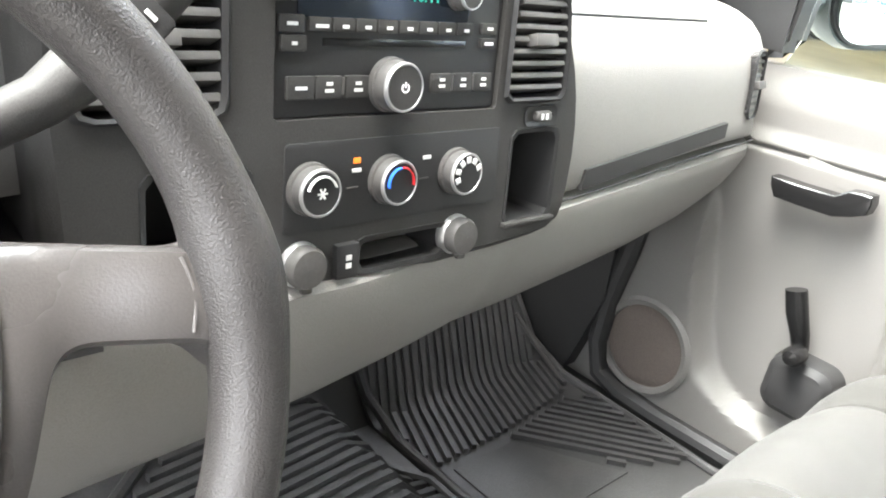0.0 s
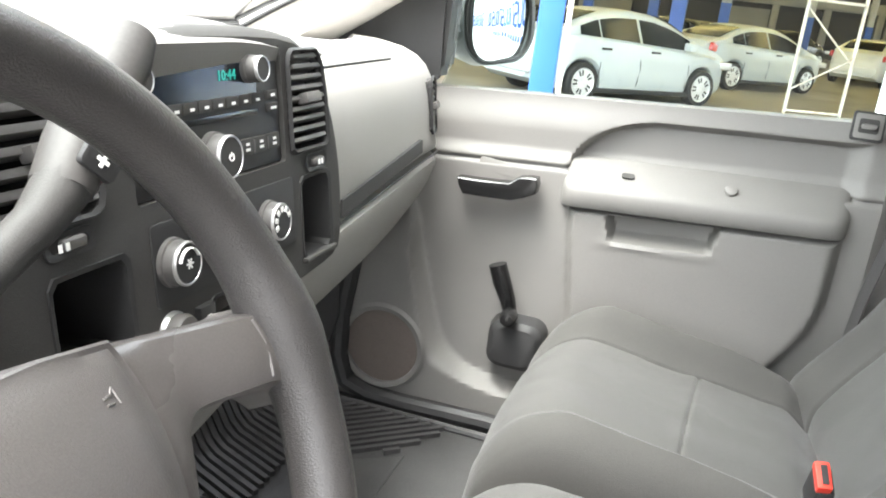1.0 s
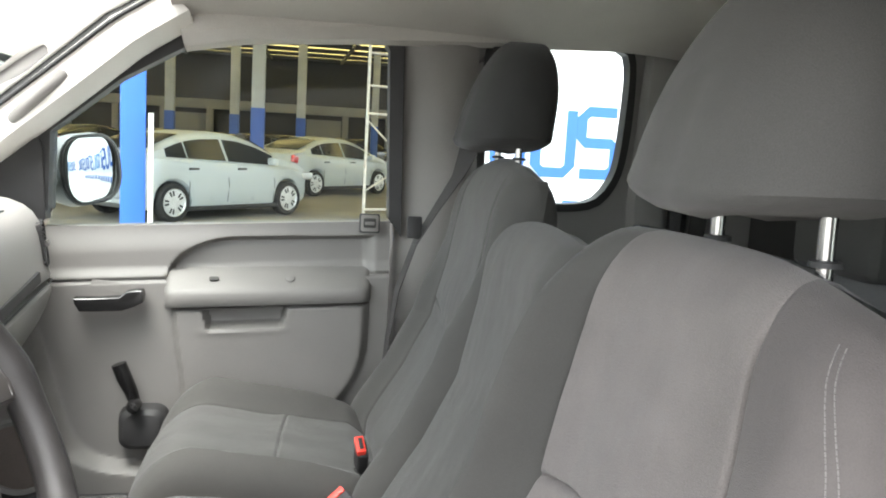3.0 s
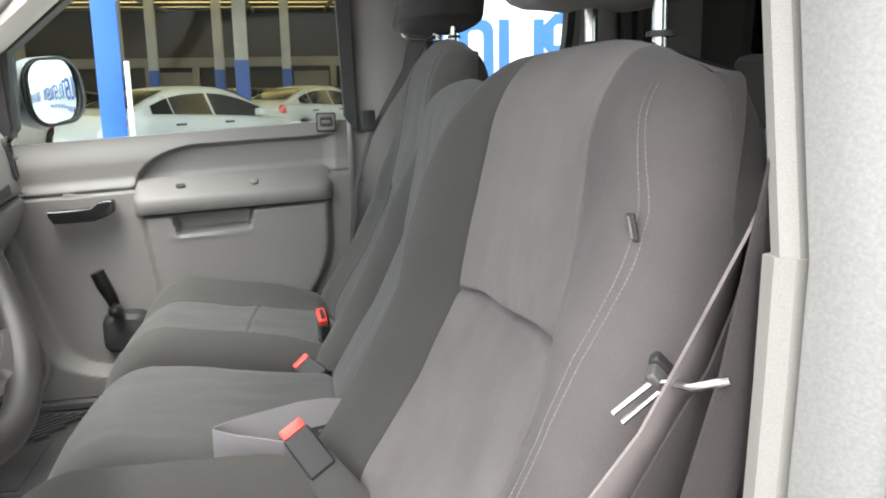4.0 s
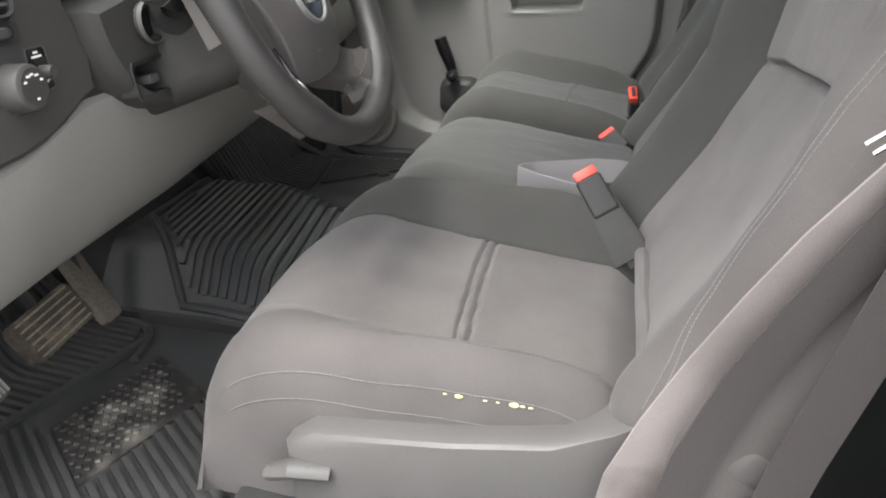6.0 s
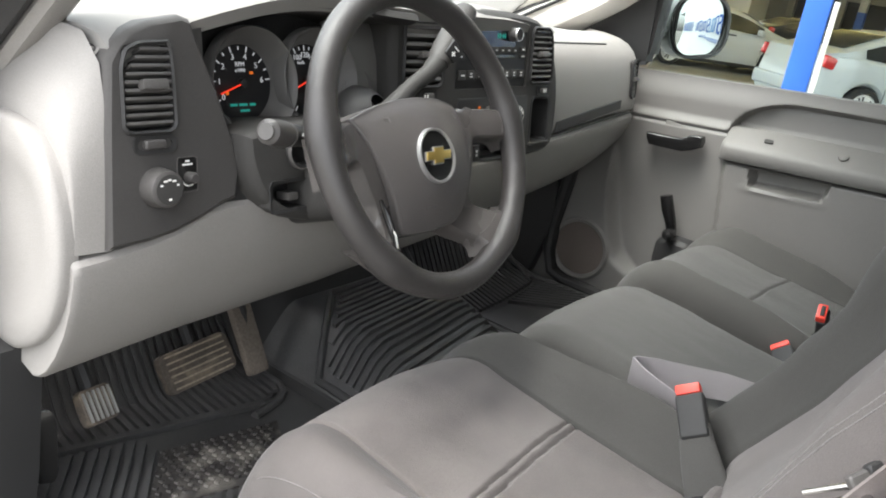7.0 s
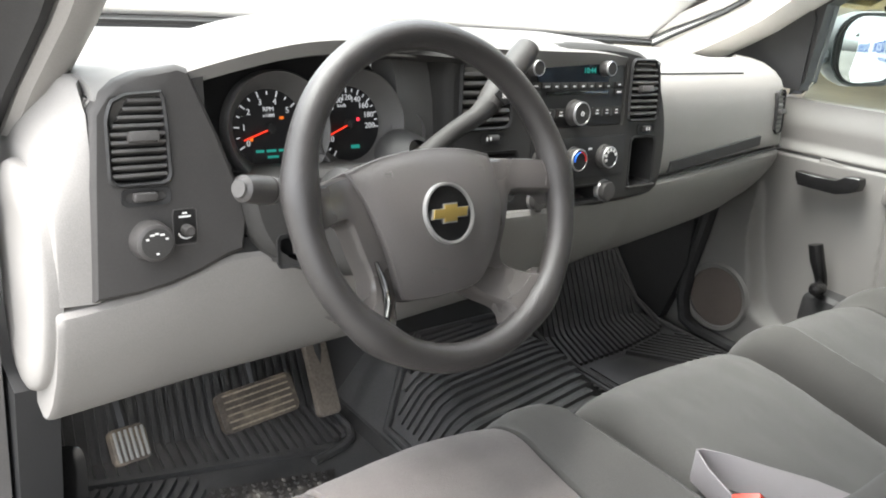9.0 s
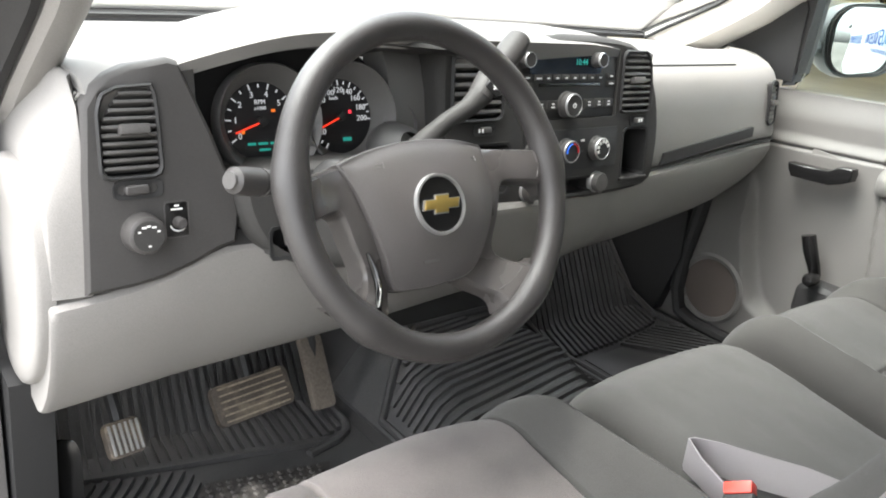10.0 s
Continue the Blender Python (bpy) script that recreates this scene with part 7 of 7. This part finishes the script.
def sedan(name, label, at, heading, paint, k=1.0):
    """Four-door saloon with arches, wheels, glass, lamps, mirrors and handles."""
    base = Matrix.Translation((at[0], at[1], GZ)) @ pose(0, 0, 0, 0, 0, heading) @ Matrix.Scale(k / K, 4)
    c = thing(name, (at[0], at[1], GZ), label, "car", "parked cars")
    secs = []
    for x in sorted(set(lin(-2.27, 2.2, 90))):
        top, bel, hw = roof_at(x), belt_at(x), half_at(x)
        low = 0.20 + 0.10 * ss(1.7, 2.2, x) + 0.12 * ss(-1.9, -2.27, x)
        for wx in (-1.33, 1.33):
            d = abs(x - wx)
            if d < 0.36:
                low = max(low, 0.31 + math.sqrt(0.36 ** 2 - d * d) * 0.98)
        low = min(low, bel - 0.08)
        cab = max(0.0, top - bel)
        nar = hw - 0.26 * min(1.0, cab / 0.5) - 0.06
        prof = [(hw - 0.07, low), (hw - 0.02, low + (bel - low) * 0.12), (hw, low + (bel - low) * 0.4), (hw - 0.012, low + (bel - low) * 0.66), (hw - 0.004, low + (bel - low) * 0.80), (hw - 0.03, bel - 0.012), (hw - 0.055, bel + cab * 0.02), (nar + 0.05, bel + cab * 0.78), (nar + 0.01, bel + cab * 0.90), (nar - 0.06, bel + cab * 0.97), (nar * 0.5, top)]
        ring = [V(x, y, z) for y, z in prof] + [V(x, -y, z) for y, z in reversed(prof)]
        secs.append([base @ p for p in ring])
    part("body", loft(secs), paint, c)

    def band_glass(x0, x1, s, name):
        quads = []
        for x in lin(x0, x1, 12):
            bel, top, hw = belt_at(x) + 0.025, roof_at(x), half_at(x)
            cab = max(0.02, top - belt_at(x))
            nar = hw - 0.26 * min(1.0, cab / 0.5) - 0.06
            t1 = max(0.10, min(0.76, (cab - 0.02) / cab * 0.78)) if cab > 0.12 else 0.10
            y0, y1 = hw - 0.056, (hw - 0.055) + (nar + 0.05 - (hw - 0.055)) * ((t1 - 0.02) / 0.76)
            quads.append([base @ V(x, s * (y0 + 0.010), bel), base @ V(x, s * (y1 + 0.010), belt_at(x) + cab * t1), base @ V(x, s * (y1 - 0.02), belt_at(x) + cab * t1), base @ V(x, s * (y0 - 0.02), bel)])
        return part(name, loft(quads), M_CARGLASS, c)

    for s in (1, -1):
        band_glass(-1.46, -1.06, s, "quarter_glass")
        band_glass(-1.02, -0.22, s, "door_glass")
        band_glass(-0.15, 0.98, s, "door_glass")
        for hx in (-0.95, 0.12):
            part("door_handle", rbox((0, 0, 0), (0.20, 0.03, 0.035), 0.01, base @ Matrix.Translation((hx, s * 0.905, 0.86))), M_BLACK, c)
        for px in (-0.20, 0.92, -1.05):
            part("door_gap", tube([base @ V(px, s * (half_at(px) - 0.012), 0.30), base @ V(px + 0.03, s * (half_at(px) - 0.004), 0.60), base @ V(px, s * (half_at(px) - 0.03), 0.88)], 0.006 / K, 5), M_BLACK, c)
        part("door_mirror", rbox((0, 0, 0), (0.12, 0.20, 0.13), 0.04, base @ Matrix.Translation((0.80, s * 0.98, 1.0)), 3), paint, c)
        part("tail_lamp", rbox((0, 0, 0), (0.34, 0.10, 0.18), 0.04, base @ Matrix.Translation((-2.00, s * 0.775, 0.91)) @ pose(0, 0, 0, 0, 10, -16 * s), 3), M_TAIL, c)
        part("head_lamp", rbox((0, 0, 0), (0.40, 0.10, 0.14), 0.03, base @ Matrix.Translation((1.90, s * 0.72, 0.72)) @ pose(0, 0, 0, 0, 0, 20 * s), 3), M_SILVER, c)
        part("sill", rbox((0, 0, 0), (2.2, 0.08, 0.08), 0.02, base @ Matrix.Translation((0, s * 0.84, 0.20))), M_BLACK, c)
        for wx in (-1.33, 1.33):
            wm = base @ Matrix.Translation((wx, s * 0.80, 0.315)) @ pose(0, 0, 0, -90 * s)
            wh = part("wheel", lathe([(0.20, -0.10), (0.30, -0.10), (0.315, -0.07), (0.315, 0.07), (0.30, 0.098), (0.235, 0.10), (0.225, 0.08), (0.19, -0.08)], 32, wm), M_TYRE, c)
            part("wheel_cover", lathe([(0.0, 0.088), (0.05, 0.090), (0.21, 0.078), (0.228, 0.094), (0.234, 0.06)], 28, wm), M_RIM, wh)
            bm = bmesh.new()
            for q in range(5):
                for dq in (-11, 11):
                    rbox((0, 0, 0), (0.085, 0.030, 0.012), 0.008, wm @ pose(0, 0, 0, 0, 0, q * 72 + 36 + dq) @ Matrix.Translation((0.150, 0, 0.084)), 2, bm=bm)
            part("cover_slots", bm, M_BLACK, wh)
    part("rear_glass", loft([[base @ V(x, y, roof_at(x) + 0.012) for y in lin(-w, w, 5)] for x, w in ((-1.72, 0.60), (-1.50, 0.58), (-1.25, 0.56), (-1.0, 0.54))], closed=False), M_CARGLASS, c)
    part("windscreen_glass", loft([[base @ V(x, y, roof_at(x) + 0.014) for y in lin(-w, w, 5)] for x, w in ((1.12, 0.62), (0.9, 0.60), (0.7, 0.57), (0.5, 0.55))], closed=False), M_CARGLASS, c)
    part("rear_bumper", rbox((0, 0, 0), (0.12, 1.40, 0.22), 0.05, base @ Matrix.Translation((-2.24, 0, 0.50)), 3), paint, c)
    return c


HEAD = -41.5
sedan("white_sedan", "pale white four-door saloon parked beside the blue column", (13.4, 1.47), HEAD, M_SILVERCAR)
sedan("white_sedan", "pale grey saloon in the second row under the canopy", (20.2, -0.75), HEAD, M_SILVERCAR)
sedan("white_sedan", "white saloon far under the canopy behind the scaffold", (29.5, -4.9), HEAD + 20, M_WHITECAR)
sedan("white_sedan", "white saloon behind the blue column", (18.0, 6.3), HEAD, M_WHITECAR)
sedan("white_sedan", "white car beyond the blue column in the open", (24.0, 10.3), HEAD + 30, M_WHITECAR, 1.15)
for x, y, h in ((34, 3.6, -41), (35.5, 0.6, -38), (31, 7.4, -41), (38, -2.8, -41), (27.5, 4.2, -41), (26.5, 1.2, -41), (33.5, -1.4, -41)):
    sedan("dark_sedan", "dark saloon in the far rows under the canopy", (x, y), h, M_DARKCAR)

# columns, canopy, far building
M_BLUEP = material("blue_column_paint", (0.02, 0.10, 0.44), 0.5, grain=0.05, blotch=0.08, blotch_scale=3)
M_NAVY = material("navy_column_paint", (0.03, 0.09, 0.36), 0.5, blotch=0.1)
M_STEEL = material("grey_painted_steel", (0.36, 0.37, 0.37), 0.55, blotch=0.1, blotch_scale=3)
M_WHITEP = material("white_painted_steel", (0.62, 0.60, 0.55), 0.5, blotch=0.2, blotch_scale=8, stain=(0.35, 0.20, 0.12), stain_scale=6, stain_amount=0.5)
blue = thing("blue_column", (4.45, 0.83, GZ), "bright blue square steel column", "column")
part("shaft", rbox((4.45, 0.83, GZ + 2.5), (0.15, 0.15, 5.0), 0.02, pose(0, 0, 0, 0, 0, 12)), M_BLUEP, blue)
part("base_plate", rbox((4.45, 0.83, GZ + 0.02), (0.34, 0.34, 0.04), 0.01, pose(0, 0, 0, 0, 0, 12)), M_BLUEP, blue)
part("side_pipe", tube([V(4.37, 0.708, GZ), V(4.37, 0.708, GZ + 1.50)], 0.016, 10), M_WHITEP, blue, "cream pipe beside the column")
canopy = thing("canopy", (32, 0, 4.4), "steel yard canopy with yellow translucent roof strips on blue-footed columns", "canopy")
for x, y in ((19, 0.86), (27.7, 2.1), (27.7, -0.10), (27.7, 4.2), (37, -3.4), (37, 1.9), (37, 7.0), (19, 7.5), (19, -6.0), (27.7, -5.5), (46, -7), (46, 3.5)):
    sh = part("column", rbox((x, y, GZ + 2.7), (0.30, 0.30, 5.4), 0.02), M_STEEL, canopy)
    part("painted_foot", rbox((x, y, GZ + 1.0), (0.32, 0.32, 2.0), 0.02), M_NAVY, sh)
M_SHEET = material("dark_roof_sheet", (0.10, 0.10, 0.10), 0.7, blotch=0.15, blotch_scale=1)
M_TRANS = bpy.data.materials.new("yellow_translucent_sheet")
M_TRANS.use_nodes = True
nt = M_TRANS.node_tree
tl, df, mx = nt.nodes.new("ShaderNodeBsdfTranslucent"), nt.nodes.new("ShaderNodeBsdfDiffuse"), nt.nodes.new("ShaderNodeMixShader")
tl.inputs[0].default_value, df.inputs[0].default_value, mx.inputs[0].default_value = (0.80, 0.70, 0.42, 1), (0.5, 0.45, 0.28, 1), 0.25
nt.links.new(tl.outputs[0], mx.inputs[1])
nt.links.new(df.outputs[0], mx.inputs[2])
nt.links.new(mx.outputs[0], nt.nodes["Material Output"].inputs[0])
for k in range(12):
    x = 8.0 + 4.2 * k
    z = 4.35 + 0.034 * (x - 8.0)
    part("roof_sheet", rbox((x, 0, z), (3.4, 70, 0.05), 0), M_SHEET, canopy)
    part("skylight_strip", rbox((x + 2.1, 0, z + 0.03), (0.85, 70, 0.03), 0), M_TRANS, canopy)
    part("cross_beam", rbox((x, 0, z - 0.12), (0.12, 70, 0.16), 0.01), M_SHEET, canopy)
for y in (-14, -8, -2.5, 2.0, 7.3, 14):
    part("rafter", rbox((31, y, 4.92), (47, 0.12, 0.22), 0.01, pose(0, 0, 0, 0, -1.95)), M_SHEET, canopy)
shed = thing("warehouse", (54, 0, GZ), "long grey warehouse behind the canopy, its dark openings painted on solid panels", "building")
M_FACADE = material("grey_render", (0.20, 0.20, 0.195), 0.8, blotch=0.15, blotch_scale=0.6)
# Unlit interior painted near-black on the solid wall and most bay panels.
M_VOID = material("painted_bay_shade", (0.02, 0.02, 0.022), 0.6, blotch=0.1)
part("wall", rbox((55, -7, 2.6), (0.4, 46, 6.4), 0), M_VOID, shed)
part("parapet", rbox((54.4, -7, 2.55), (0.5, 46, 0.6), 0.02), M_FACADE, shed)
for k in range(16):
    part("pier", rbox((54.3, -29 + 2.9 * k, 0.85), (0.5, 0.40, 2.8), 0.02), M_FACADE, shed)
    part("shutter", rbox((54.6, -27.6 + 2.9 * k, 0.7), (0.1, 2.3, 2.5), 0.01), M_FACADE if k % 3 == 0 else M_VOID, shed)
office = thing("office_block", (51, 18, GZ), "white low office block with red-brown front in the open yard", "building")
part("wall", rbox((53, 23, 1.8), (4, 14, 4.6), 0.03), M_BODY, office)
part("red_wall", rbox((50.8, 19.0, 1.5), (0.3, 3, 3.7), 0.02), material("red_brown_wall", (0.35, 0.10, 0.07), 0.8, blotch=0.1), office)
for k in range(4):
    part("window", rbox((50.95, 21.6 + 2.2 * k, 1.6), (0.1, 1.2, 1.2), 0.01), M_CARGLASS, office)

# scaffold tower
sca = thing("scaffold", (13.6, -1.7, GZ), "white tubular scaffold tower with braces", "scaffold")
A, B = V(13.45, -1.30, GZ), V(13.9, -2.16, GZ)
for p in (A, B):
    part("upright", tube([p, p + V(0, 0, 4.6)], 0.028, 10), M_WHITEP, sca)
for h in (0.18, 1.86, 2.34, 2.9):
    part("rung", tube([A + V(0, 0, h), B + V(0, 0, h)], 0.022, 8), M_WHITEP, sca)
part("brace", tube([A + V(0, 0, 1.75), B + V(0, 0, 0.95)], 0.015, 8), M_WHITEP, sca)
part("brace", tube([A + V(0, 0, 0.50), B + V(0, 0, 1.05)], 0.015, 8), M_WHITEP, sca)

# printed sheet hanging beside the truck: brand writing as plain shapes
banner = thing("banner", (2.4, -3, GZ), "white hanging banner with bright blue lettering shapes", "banner")
M_BANNER = material("white_vinyl", (0.85, 0.86, 0.86), 0.6, blotch=0.04, blotch_scale=2)
M_INK = material("blue_ink", (0.022, 0.10, 0.36), 0.6, blotch=0.06)
M_INK2 = material("pale_blue_ink", (0.08, 0.24, 0.48), 0.6, blotch=0.06)
part("sheet", sheet(lambda y, z: V(2.4 + 0.03 * math.sin(y * 2.2) + 0.01 * math.sin(z * 3 + y), y, z), lin(-0.66, -7.5, 60), lin(GZ + 0.02, 2.9, 14), 0.02, (1, 0, 0)), M_BANNER, banner)


def stroke(pts, mat, w=0.045):
    """A flat printed stroke along points of the sheet."""
    bm = ribbon([V(2.352, yy, zz) for yy, zz in pts], w, 0.004, [V(0, -(b[1] - a[1]), b[0] - a[0]) for a, b in zip(pts, pts[1:])] + [V(0, -(pts[-1][1] - pts[-2][1]), pts[-1][0] - pts[-2][0])])
    return part("letter_shape", bm, mat, banner)


y = -0.98
for k in range(28):
    if k == 14:
        y = -4.2
    w, h, zc = 0.150, 0.26, 0.90
    mat = M_INK2 if 4 <= k % 14 < 6 else M_INK
    l, r, t, b = y, y - w, zc + h / 2, zc - h / 2
    kind = k % 4
    if kind == 0:
        BM = axes((2.352, y - w / 2, zc), (0, -1, 0), (-1, 0, 0))
        part("letter_shape", band(resample(rrect(w, h, 0.045), 28), resample(rrect(w - 0.085, h - 0.085, 0.02), 28), BM, 0.004), mat, banner)
    elif kind == 1:
        stroke([(l, t), (l, b + 0.03), (l - 0.03, b), (r + 0.03, b), (r, b + 0.03), (r, t)], mat)
    elif kind == 2:
        stroke([(r, t), (l - 0.03, t), (l, t - 0.03), (l, zc + 0.02), (l - 0.02, zc), (r + 0.02, zc), (r, zc - 0.02), (r, b + 0.03), (r + 0.03, b), (l, b)], mat)
    else:
        stroke([(l, b), (l, t), (r + 0.03, t), (r, t - 0.03), (r, b)], mat)
    y -= w + 0.045
for k, (yy, hh) in enumerate(((-0.80, 0.42), (-0.855, 0.50), (-0.91, 0.42))):
    part("emblem_bar", rbox((2.352, yy, 1.02), (0.004, 0.042, hh), 0.001, pose(0, 0, 0, 12)), M_INK2 if k % 2 else M_INK, banner)
for k in range(16):
    part("caption_bar", rbox((2.352, -1.1 - 0.12 * k, 0.62), (0.004, 0.07, 0.07), 0.001), M_INK, banner)
for yy in (-0.70, -4.0, -7.4):
    part("pole", tube([V(2.46, yy, GZ), V(2.46, yy, 3.0)], 0.035, 10), M_STEEL, banner)

# bonnet of the white truck beyond the windscreen, its shade put into the colour
bonnet = thing("truck_bonnet", (0, 1.2, 0.3), "white truck's bonnet, toned grey-green for shade, and cowl beyond the windscreen", "bonnet")
M_BONNET = material("shaded_bonnet_paint", (0.085, 0.10, 0.09), 0.6, blotch=0.25, blotch_scale=4, grain=0.1, scale=60, spec=0.2)
part("panel", loft([[V(x, y, 0.690 + 0.012 * math.exp(-((x - 0.05) / 0.25) ** 2) - 0.07 * (x / 0.8) ** 2 - 0.100 * (y - 0.85) - 0.25 * max(0.0, y - 1.7) ** 2) for x in lin(-0.85, 0.85, 9)] + [V(0.85, y, 0.2), V(-0.85, y, 0.2)] for y in lin(0.92, 2.3, 12)]), M_BONNET, bonnet)
part("cowl", loft([[V(x, 0.70 + 0.07 * (1 - (x / 0.72) ** 2), 0.675), V(x, 0.915, 0.660), V(x, 0.915, 0.58), V(x, 0.66, 0.58)] for x in lin(-0.75, 0.75, 11)]), M_BLACK, bonnet)
part("roof_skin", sheet(lambda x, y: V(x, y, roof_z(x, y) + 0.06), lin(-0.84, 0.84, 9), lin(-1.32, 0.05, 9), 0.02, (0, 0, 1)), M_BODY, roof)
